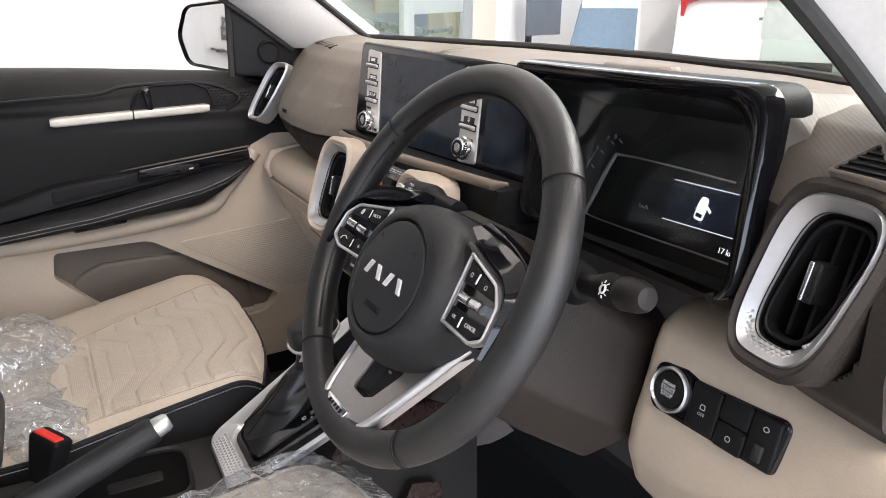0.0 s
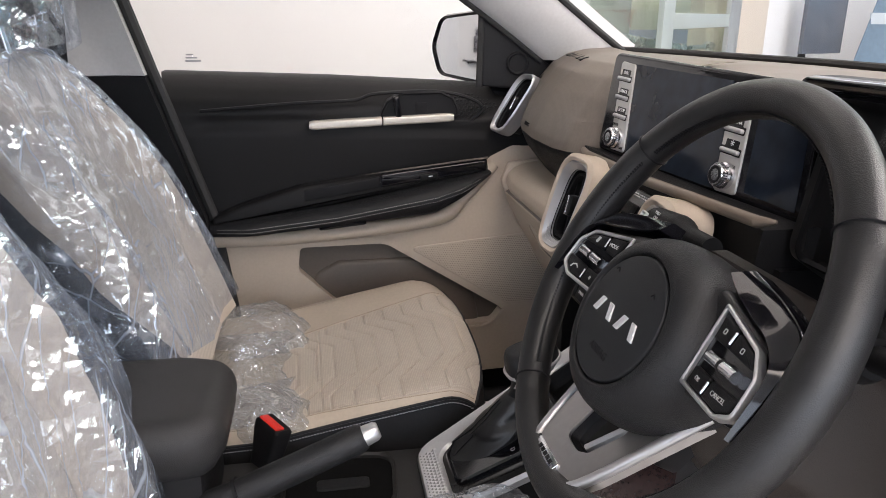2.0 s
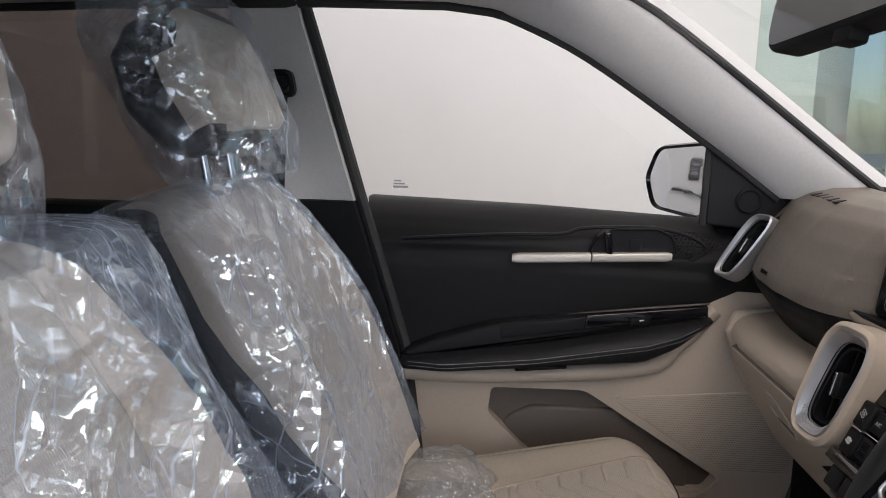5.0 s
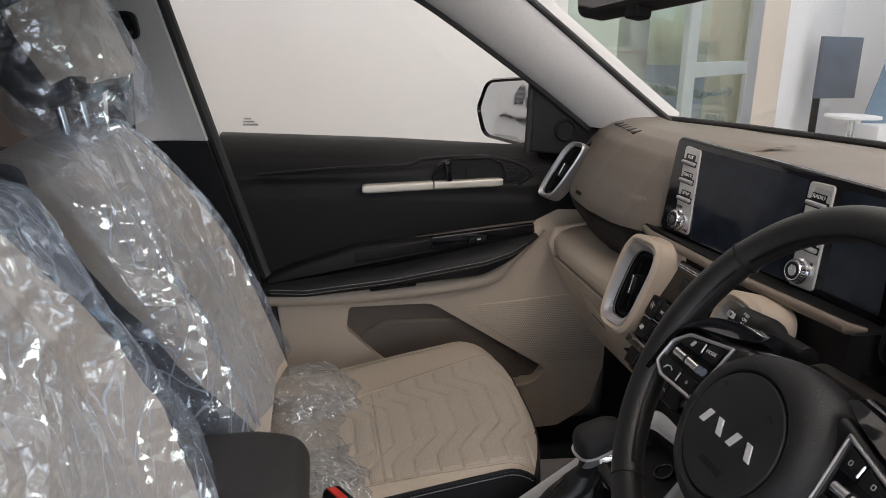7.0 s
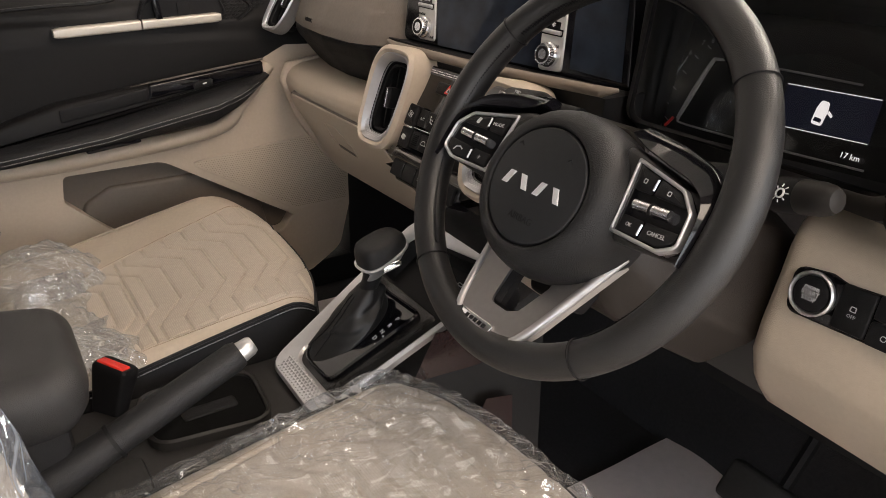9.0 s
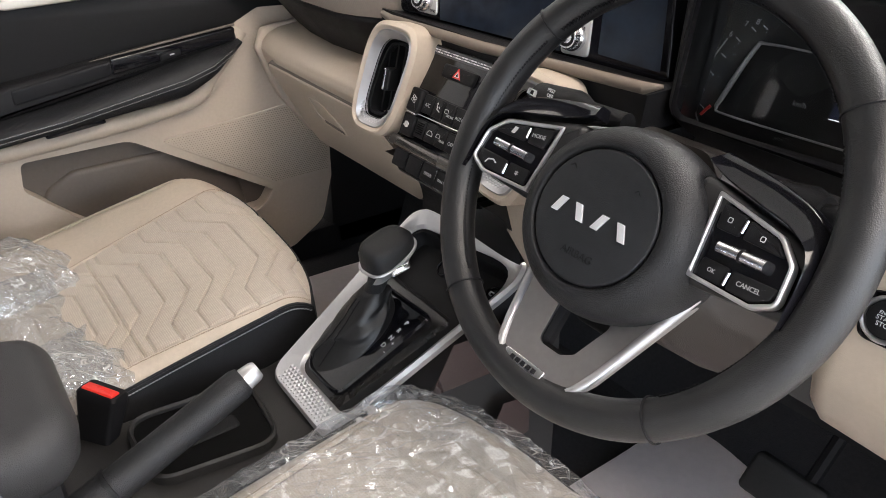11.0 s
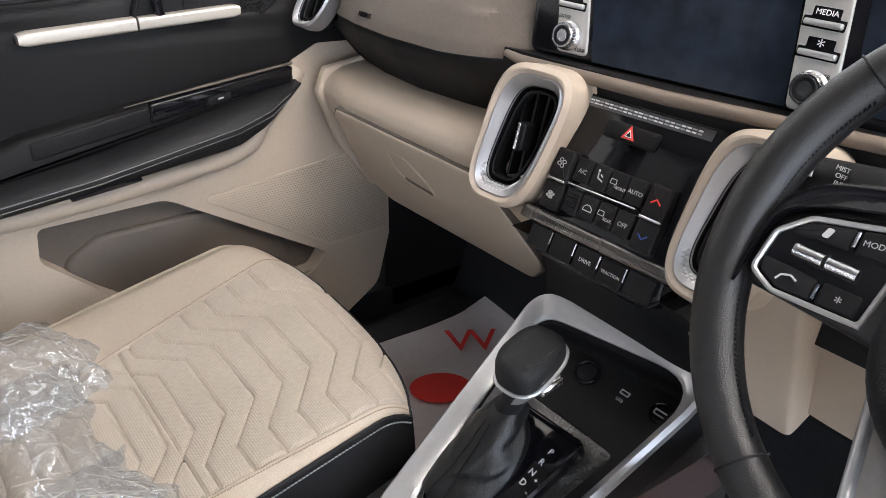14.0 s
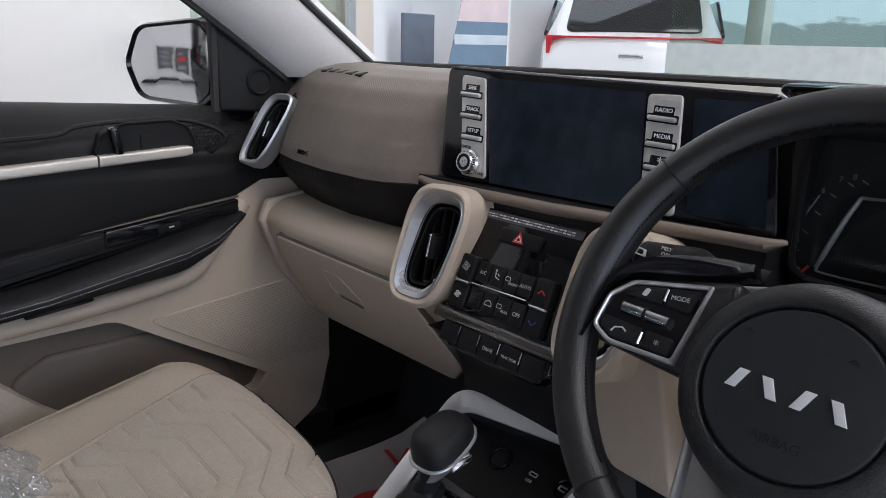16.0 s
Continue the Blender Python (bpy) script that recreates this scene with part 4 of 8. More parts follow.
    plate(bm, d.shifted(0.292, 0.936), [(-0.004, -0.0012), (0.004, 0.0), (0.004, 0.0022), (-0.004, 0.0012)], 0.039, 0.0402)
    part("switch_mark", bm, WHITE, door)
    bm = bmesh.new()
    plate(bm, d, rpoly([(0.06, 0.838), (0.16, 0.848), (0.15, 0.860), (0.07, 0.852)], 0.004), 0.03, 0.069, 0.002)
    part("lower_grip", bm, PIANO, door)

    # beige lower trim with the map pocket cut into it
    outer = rpoly([(-0.150, 0.826), (0.02, 0.828), (0.31, 0.857), (0.36, 0.895), (0.425, 0.968), (0.47, 0.990), (0.60, 0.985), (0.602, 0.62), (0.575, 0.52), (0.50, 0.474), (-0.118, 0.45), (-0.125, 0.66)], [0.01, 0.02, 0.03, 0.03, 0.012, 0.02, 0.01, 0.02, 0.05, 0.04, 0.01, 0.02], 5)
    pocket = rpoly([(0.022, 0.785), (0.20, 0.787), (0.462, 0.622), (0.44, 0.592), (0.18, 0.59), (0.085, 0.668), (0.016, 0.735)], [0.012, 0.06, 0.01, 0.02, 0.03, 0.02, 0.02], 6)
    bm = bmesh.new()
    holed(bm, d, outer, [pocket], -0.03, 0.006)
    part("lower_trim", bm, BEIGE, door, "beige moulded lower door trim", sharp=30)
    # back and step inside the pocket, in a taupe darker than the beige trim
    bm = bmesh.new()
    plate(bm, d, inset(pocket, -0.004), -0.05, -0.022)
    part("pocket_back", bm, TAUPE, door, "darker taupe inside of the map pocket")
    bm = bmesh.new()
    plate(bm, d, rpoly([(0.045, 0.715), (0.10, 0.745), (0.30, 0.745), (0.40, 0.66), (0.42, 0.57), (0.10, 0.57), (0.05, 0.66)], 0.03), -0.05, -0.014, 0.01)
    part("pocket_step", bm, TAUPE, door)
    # rolled beige rail under the armrest
    bm = bmesh.new()
    rail = spline([(-0.648, -0.150, 0.812), (-0.640, 0.03, 0.815), (-0.640, 0.30, 0.840), (-0.645, 0.365, 0.885), (-0.65, 0.43, 0.955)], 8)
    tube(bm, rail, [0.016] * 14 + [0.015] * (len(rail) - 14), 12)
    part("trim_rail", bm, BEIGE, door)
    # pocket front edge
    bm = bmesh.new()
    tube(bm, spline([(-0.648, 0.18, 0.590), (-0.648, 0.30, 0.586), (-0.648, 0.42, 0.586), (-0.650, 0.462, 0.622)], 6), 0.0035, 8)
    part("pocket_lip", bm, BEIGE, door)
    # loudspeaker grille panel
    bm = bmesh.new()
    gr = rpoly([(0.250, 0.775), (0.535, 0.800), (0.598, 0.70), (0.598, 0.635), (0.475, 0.632)], 0.008)
    plate(bm, d, gr, 0.004, 0.009, 0.001)
    grille = part("speaker_grille", bm, BEIGE, door)
    bm = bmesh.new()
    for i in range(66):
        for j in range(40):
            y, z = 0.255 + 0.0052 * i + (0.0026 if j % 2 else 0), 0.636 + 0.0043 * j
            if z > 0.637 + max(0, (0.475 - y)) * 0.63 and z < 0.772 + (y - 0.25) * 0.088 and (y < 0.535 or z < 0.80 - (y - 0.535) * 1.6) and y < 0.594 and z > 0.640:
                r = 0.0009 + 0.0006 * min(1.0, max(0.0, (y - 0.28) / 0.25))
                bm.faces.new([bm.verts.new(d.at(y + r * c, z + r * e, 0.0094)) for c, e in ((-1, -0.6), (1, -0.6), (1, 0.6), (-1, 0.6))])
    tagged(part("perforation", bm, mat("grille_shade", (0.27, 0.225, 0.175), 0.6, vary=0.05), grille, "fine perforations"), kind="stuff")
    # window glass with a small maker's mark
    bm = bmesh.new()
    sheet(bm, lambda s, t: (-0.745 + 0.09 * t, -0.24 - 0.1 * t + 0.75 * s * (1 - 0.5 * t), sill(-0.24 + 0.75 * s) - 0.02 + 0.36 * t), 8, 6)
    g = part("window_glass", bm, CLEAR, door)
    g.visible_shadow = False
    for k, (w, h) in enumerate(((0.014, 0.003), (0.022, 0.003), (0.03, 0.004))):
        bm = bmesh.new()
        plate(bm, Frame((-0.733, -0.175 + 0.003 * k, 1.172 - 0.006 * k), (0, 1, 0), (0.1, 0, 1)), [(-w / 2, -h / 2), (w / 2, -h / 2), (w / 2, h / 2), (-w / 2, h / 2)], 0, 0.0008)
        part("glass_mark", bm, DIM, door, "small grey etched mark")
    # triangular sail panel with the tweeter
    bm = bmesh.new()
    sp = Frame((-0.668, 0, 0), (0, 1, 0), (0, 0, 1))
    plate(bm, sp, rpoly([(0.405, 1.112), (0.62, 1.095), (0.56, 1.17), (0.405, 1.275)], 0.006), -0.03, 0.006, 0.004)
    part("sail_panel", bm, DARK, door)
    bm = bmesh.new()
    hoop(bm, sp.shifted(0.478, 1.158), ellipse(0.024, 0.024), ellipse(0.017, 0.017), 0.0, 0.012, 0.003)
    tw = part("tweeter_ring", bm, DARK, door)
    bm = bmesh.new()
    plate(bm, sp.shifted(0.478, 1.158), ellipse(0.017, 0.017), 0.0, 0.008)
    part("tweeter", bm, MATT, tw)
    bm = bmesh.new()
    tube(bm, [(-0.672, 0.402, 1.11), (-0.668, 0.404, 1.28)], 0.008, 8)
    part("window_post", bm, RUBBER, door)


DASH_DOOR = mat("black_door_plastic", (0.0105, 0.0102, 0.0105), 0.50, vary=0.1, bump=0.35, bscale=1000, kind="pebble", spec=0.20)
make_door()


def make_wing_mirror():
    mir = thing("wing_mirror", "black door mirror reflecting the showroom", "mirror")
    fr = Frame((-0.862, 0.388, 1.184), (0.85, 0.527, 0), (0, 0, 1))
    out = rpoly([(-0.078, -0.004), (-0.052, -0.070), (0.09, -0.082), (0.116, -0.060), (0.122, 0.054), (0.096, 0.080), (-0.046, 0.066)], [0.04, 0.04, 0.025, 0.02, 0.02, 0.03, 0.04], 8)
    cx = 0.02
    rows = []
    for d, k in ((0.002, 0.85), (0.010, 0.95), (0.0, 1.0), (-0.02, 1.0), (-0.06, 0.9), (-0.085, 0.7), (-0.097, 0.35)):
        rows.append([fr.at(cx + (a - cx) * k, b * k, d) for a, b in out])
    bm = bmesh.new()
    loops(bm, rows, cap0=False)
    part("housing", bm, PIANO, mir, "gloss black housing", sharp=60)
    bm = bmesh.new()
    glass = [(cx - 0.004 + (a - cx) * 0.86, b * 0.87) for a, b in out]
    rows = [[fr.at(*p, -0.01) for p in glass]]
    for k in range(30):
        q = 1 - k / 30
        rows.append([fr.at(cx + (a - cx) * q, b * q, 0.007 - ((a - cx) ** 2 + b * b) * q * q / 2.2) for a, b in glass])
    loops(bm, rows)
    part("mirror_glass", bm, MIRROR, mir, "convex mirror glass")
    bm = bmesh.new()
    tube(bm, [(-0.80, 0.455, 1.12), (-0.75, 0.46, 1.105), (-0.70, 0.46, 1.115)], [0.02, 0.024, 0.03], 12)
    part("stalk", bm, PIANO, mir)


make_wing_mirror()


def make_inside_mirror():
    mir = thing("rear_view_mirror", "black inside rear-view mirror under the roof", "mirror")
    fr = Frame((0.030, 0.315, 1.406), (1, 0.10, 0), (0.0, 0.15, 1)).turned(4)
    out = rpoly([(-0.152, -0.034), (0.145, -0.034), (0.145, 0.038), (-0.152, 0.038)], [0.025, 0.025, 0.03, 0.03], 6)
    bm = bmesh.new()
    plate(bm, fr, out, -0.03, 0.0, 0.006)
    part("housing", bm, MATT, mir)
    bm = bmesh.new()
    plate(bm, fr, inset(out, 0.007), -0.01, 0.0015)
    part("mirror_glass", bm, MIRROR, mir)
    bm = bmesh.new()
    plate(bm, fr.shifted(-0.01, -0.036), rpoly([(-0.014, -0.01), (0.014, -0.01), (0.014, 0.012), (-0.014, 0.012)], 0.004), -0.02, -0.002, 0.003)
    part("dip_lever", bm, MATT, mir)
    bm = bmesh.new()
    tube(bm, [fr.at(0, 0.02, -0.03), (0.0, 0.36, 1.46), (0, 0.37, 1.475)], 0.014, 10)
    part("arm", bm, MATT, mir)


make_inside_mirror()


# ---- dashboard ----
SCR = Frame((0, 0.5007, 1.1508), (0.995, 0.093, -0.036), (0.01, 0.182, 0.983))
CLI = Frame((0, 0.44, 1.03), (1, 0, 0), (0, 0.40, 0.915))


DECK = [(-0.69, 0.627), (-0.60, 0.597), (-0.50, 0.574), (-0.40, 0.564), (-0.25, 0.570), (-0.165, 0.59), (-0.15, 0.528), (0.20, 0.560), (0.245, 0.66), (0.555, 0.66), (0.57, 0.545), (0.69, 0.545)]


def make_dashboard():
    dash = thing("dashboard", "dashboard with dark ribbed top and beige lower half", "dashboard")
    # top deck from the windscreen to the front edge
    bm = bmesh.new()
    sheet(bm, lambda s, t: (-0.69 + 1.38 * s, (lerp(WS, -0.69 + 1.38 * s) + 0.03) * (1 - t) + line(DECK, -0.69 + 1.38 * s) * t, 1.181 + 0.005 * math.sin(math.pi * t)), 138, 8, 0.02, (0, 0, -1))
    part("top_deck", bm, DASH, dash)

    # passenger face: rolled top, airbag field, crease and undercut
    def face(s, t):
        x = -0.69 + 0.535 * s
        y = line([(-0.69, 0.515), (-0.60, 0.485), (-0.50, 0.462), (-0.40, 0.452), (-0.25, 0.458), (-0.18, 0.478), (-0.155, 0.50)], x)
        prof = [(0.16, 1.192), (0.115, 1.189), (0.078, 1.180), (0.048, 1.162), (0.022, 1.132), (0.002, 1.096), (-0.012, 1.062), (-0.016, 1.042), (-0.006, 1.022), (0.02, 0.99), (0.05, 0.955), (0.08, 0.93)]
        q = t * (len(prof) - 1)
        i = min(int(q), len(prof) - 2)
        k = q - i
        (a, b), (c, d) = prof[i], prof[i + 1]
        rise = 0.012 * max(0, (x + 0.30)) / 0.15
        z = b + (d - b) * k + (rise if b < 1.1 else 0)
        hole = ((x + 0.603) / 0.034) ** 2 + ((z - 1.085) / 0.052) ** 2
        return (x, y + a + (c - a) * k + (0.09 if hole < 1 else 0), z)
    bm = bmesh.new()
    sheet(bm, lambda s, t: face(s, t * 0.615), 70, 44, 0.012, (0, 1, 0))
    part("passenger_face", bm, DASH, dash, "ribbed taupe airbag panel", sharp=60)
    bm = bmesh.new()
    sheet(bm, lambda s, t: (Vector(face(s, 0.615 + 0.385 * t)) + Vector((0, 0.002, -0.002)))[:], 70, 24, 0.012, (0, 1, 0))
    part("lower_face", bm, DARK, dash, "black band under the crease", sharp=60)
    lettering("airbag_mark", "AIRBAG", Frame((-0.47, 0.4465, 1.062), (1, -0.06, 0), (0, 0.12, 1)), 0.010, DARK, dash, "embossed lettering", 0.0006)

    # row of small three-cornered demister slots, flush in the top beside the pillar
    bm = bmesh.new()
    for k in range(5):
        fr = Frame((-0.575 + 0.034 * k, 0.560 - 0.006 * k, 1.1805), (1, -0.18, 0), (0.18, 1, 0.28))
        plate(bm, fr, rpoly([(-0.013, -0.008), (0.013, -0.008), (0.006, 0.010)], 0.002, 2), -0.006, 0.0012)
    part("demister_slats", bm, DARK, dash)
    bm = bmesh.new()
    plate(bm, Frame((0.31, 0.60, 1.19), (1, 0.05, 0), (0, 1, 0)), ellipse(0.05, 0.03, 30), -0.005, 0.014, 0.008)
    part("light_sensor", bm, DASH, dash)

    # three-cornered demister outlet at the driver's pillar
    tri = [Vector((0.616, 0.484, 1.160)), Vector((0.672, 0.474, 1.161)), Vector((0.632, 0.516, 1.179))]
    tf = Frame(tri[0], tri[1] - tri[0], (tri[2] - tri[0]) - (tri[1] - tri[0]) * ((tri[2] - tri[0]).dot(tri[1] - tri[0]) / (tri[1] - tri[0]).length_squared))
    flat = [((p - tf.o).dot(tf.u), (p - tf.o).dot(tf.v)) for p in tri]
    bm = bmesh.new()
    hoop(bm, tf, rpoly(flat, 0.003, 3), inset(rpoly(flat, 0.003, 3), 0.003), -0.012, 0.003, 0.001)
    outlet = part("demister_outlet", bm, DASH, dash, "three-cornered demister outlet")
    bm = bmesh.new()
    plate(bm, tf, inset(rpoly(flat, 0.003, 3), 0.0025), -0.012, 0.001)
    part("outlet_floor", bm, MATT, outlet)
    for k in range(5):
        b = 0.006 + 0.0062 * k
        lo = flat[2][0] * b / flat[2][1] + 0.004
        hi = flat[1][0] + (flat[2][0] - flat[1][0]) * b / flat[2][1] - 0.004
        if hi - lo > 0.004:
            bm = bmesh.new()
            plate(bm, tf, [(lo, b), (hi, b), (hi, b + 0.0016), (lo, b + 0.0016)], -0.002, 0.0028)
            part("slat", bm, DARK, outlet)
    # tan strip under the screen
    bm = bmesh.new()
    tube(bm, [(-0.19, 0.452, 1.064), (-0.16, 0.447, 1.062), (0.03, 0.446, 1.066), (0.262, 0.450, 1.077), (0.275, 0.460, 1.080)], [0.004, 0.006, 0.0065, 0.006, 0.002], 10)
    part("trim_strip", bm, mat("tan_strip", (0.17, 0.135, 0.105), 0.45, vary=0.05, bump=0.2), dash)
    # dark middle between strip and climate panel
    bm = bmesh.new()
    sheet(bm, lambda s, t: (-0.20 + 0.46 * s, 0.458 - 0.006 * t, 1.068 - 0.05 * t), 4, 3, 0.06, (0, 1, 0))
    part("middle_panel", bm, DARK, dash)
    bm = bmesh.new()
    sheet(bm, lambda s, t: (-0.19 + 0.46 * s, 0.475 - 0.02 * t, 1.03 - 0.13 * t), 4, 4, 0.06, (0, 1, 0))
    part("core", bm, DARK, dash)

    # beige lower half of the passenger side: rounded ledge, glovebox face
    def lower(x0, x1, prof, shift):
        def f(s, t):
            x = x0 + (x1 - x0) * s
            q = t * (len(prof) - 1)
            i = min(int(q), len(prof) - 2)
            k = q - i
            (a, b), (c, d) = prof[i], prof[i + 1]
            dy, dz = shift(x)
            z = b + (d - b) * k
            rise = 0.062 * min(1.0, max(0.0, (x + 0.46) / 0.36)) * max(0.0, 0.93 - z) / 0.18
            return (x, a + (c - a) * k + dy, z + dz + rise)
        return f
    prof = [(0.53, 0.975), (0.49, 0.972), (0.462, 0.968), (0.442, 0.960), (0.430, 0.948), (0.426, 0.935), (0.430, 0.918), (0.445, 0.885), (0.468, 0.84), (0.492, 0.795), (0.505, 0.772), (0.53, 0.755), (0.60, 0.75)]
    bm = bmesh.new()
    sheet(bm, lower(-0.600, -0.072, prof, lambda x: (0.02 * max(0, (-0.5 - x)) / 0.1 + (0.0 if x < -0.2 else -0.012 * (x + 0.2) / 0.1), 0.012 * (x + 0.6) / 0.5 - 0.004)), 36, 36, 0.012, (0, 1, 0))
    part("lower_panel", bm, BEIGE, dash, "beige moulded lower panel", sharp=60)
    # glovebox lid standing a little proud, with its finger pull
    g = Frame((-0.335, 0.4655, 0.850), (1, -0.005, 0.022), (0, -0.46, 0.888))
    bm = bmesh.new()
    plate(bm, g, rpoly([(-0.185, 0.088), (-0.205, 0.07), (-0.17, -0.085), (0.165, -0.085), (0.20, -0.05), (0.135, 0.078)], [0.012, 0.012, 0.03, 0.02, 0.02, 0.03]), -0.010, 0.004, 0.003)
    lid = part("glovebox_lid", bm, BEIGE, dash)
    bm = bmesh.new()
    plate(bm, g, inset(rpoly([(-0.185, 0.088), (-0.205, 0.07), (-0.17, -0.085), (0.165, -0.085), (0.20, -0.05), (0.135, 0.078)], [0.012, 0.012, 0.03, 0.02, 0.02, 0.03]), -0.0022), -0.010, 0.0012)
    part("lid_gap", bm, TAUPE, lid)
    bm = bmesh.new()
    pull = rpoly([(-0.080, 0.050), (-0.032, 0.048), (0.002, 0.014), (0.008, -0.012), (-0.060, -0.006), (-0.078, 0.016)], 0.012)
    hoop(bm, g, pull, inset(pull, 0.003), 0.0, 0.0058, 0.0012)
    part("pull_surround", bm, BEIGE, lid)
    bm = bmesh.new()
    plate(bm, g, rpoly([(-0.062, 0.004), (0.002, -0.003), (0.005, -0.009), (-0.058, -0.003)], 0.002), 0.0, 0.0050)
    part("pull_shadow_slot", bm, TAUPE, lid)
    # end cap against the door
    bm = bmesh.new()
    plate(bm, Frame((-0.60, 0, 0), (0, 1, 0), (0, 0, 1)), rpoly([(0.45, 0.965), (0.60, 0.985), (0.66, 0.72), (0.53, 0.755), (0.47, 0.84), (0.435, 0.93)], 0.01), -0.006, 0.006, 0.004)
    part("end_cap", bm, BEIGE, dash)
    # column foot seen between dash and door pocket
    bm = bmesh.new()
    tube(bm, [(-0.50, 0.60, 0.775), (-0.50, 0.60, 0.728), (-0.50, 0.60, 0.722)], [0.028, 0.026, 0.02], 16)
    part("bracket", bm, BEIGE, dash)
    bm = bmesh.new()
    sheet(bm, lambda s, t: (-0.66 + 1.3 * s, 0.56 + 0.3 * t, 0.752 + 0.01 * t), 6, 4, 0.015, (0, 0, 1))
    part("underside", bm, MATT, dash)

    # beige centre flank down to the console on the driver's side
    bm = bmesh.new()
    plate(bm, Frame((0, 0.455, 0.86), (1, 0, 0), (0, -0.3, 0.95)), rpoly([(0.085, 0.10), (0.20, 0.13), (0.20, -0.068), (0.125, -0.062), (0.09, 0.0)], 0.01), -0.03, 0.012, 0.006)
    part("centre_flank", bm, BEIGE, dash)

    # driver's knee panel, right of the column and beneath it
    def knee(s, t):
        x = 0.455 + 0.245 * s
        prof = [(0.53, 1.005), (0.505, 1.000), (0.493, 0.990), (0.488, 0.975), (0.482, 0.94), (0.472, 0.90), (0.470, 0.87), (0.485, 0.83), (0.52, 0.79), (0.58, 0.775)]
        q = t * (len(prof) - 1)
        i = min(int(q), len(prof) - 2)
        k = q - i
        (a, b), (c, d) = prof[i], prof[i + 1]
        edge = 0.03 * max(0, 1 - s / 0.08) ** 2
        return (x + 0.012 * (1 - t) * (1 - s), a + (c - a) * k + edge - 0.02 * max(0, s - 0.65), b + (d - b) * k - 0.010 * s)
    bm = bmesh.new()
    sheet(bm, knee, 26, 30, 0.012, (0, 1, 0))
    part("knee_panel", bm, BEIGE, dash, "beige driver's knee panel", sharp=60)
    bm = bmesh.new()
    sheet(bm, lambda s, t: (0.16 + 0.25 * s, 0.47 + 0.025 * t - 0.02 * math.sin(math.pi * s), 0.95 - 0.13 * t + 0.02 * (s - 0.5)), 12, 10, 0.015, (0, 1, 0))
    part("lower_column_panel", bm, BEIGE, dash)
    bm = bmesh.new()
    plate(bm, Frame((0.31, 0.470, 0.875), (1, 0, 0), (0, -0.19, 0.98)), rpoly([(-0.06, -0.055), (0.08, -0.055), (0.08, 0.05), (-0.02, 0.05), (-0.06, 0.0)], 0.03), -0.01, 0.004, 0.003)
    part("knee_cover", bm, BEIGE, dash)

    # right-hand end of the dash: dark ribbed pod that carries the outer vent
    def pod(s, t):
        x = 0.536 + 0.157 * s
        prof = [(0.17, 1.190), (0.10, 1.191), (0.05, 1.186), (0.018, 1.168), (0.002, 1.13), (-0.006, 1.09), (-0.006, 1.05), (0.004, 1.015), (0.03, 0.99), (0.07, 0.98)]
        q = t * (len(prof) - 1)
        i = min(int(q), len(prof) - 2)
        k = q - i
        (a, b), (c, d) = prof[i], prof[i + 1]
        y = 0.478 + 0.03 * (1 - s) ** 4 - 0.012 * s
        z = b + (d - b) * k - 0.006 * s
        hole = abs((x - 0.630) / 0.045) ** 3 + abs((z - 1.088) / 0.062) ** 3
        return (x, y + a + (c - a) * k + (0.08 if hole < 1 else 0), z)
    bm = bmesh.new()
    sheet(bm, lambda s, t: pod(s, t * 0.44), 44, 28, 0.02, (0, 1, 0))
    part("end_pod", bm, DASH, dash, sharp=60)
    bm = bmesh.new()
    sheet(bm, lambda s, t: (Vector(pod(s, 0.44 + 0.56 * t)) + Vector((0, 0.001, 0)))[:], 44, 44, 0.02, (0, 1, 0))
    part("end_pod_lower", bm, BROWNBLACK, dash, "dark brown lower end of the dash", sharp=60)


make_dashboard()


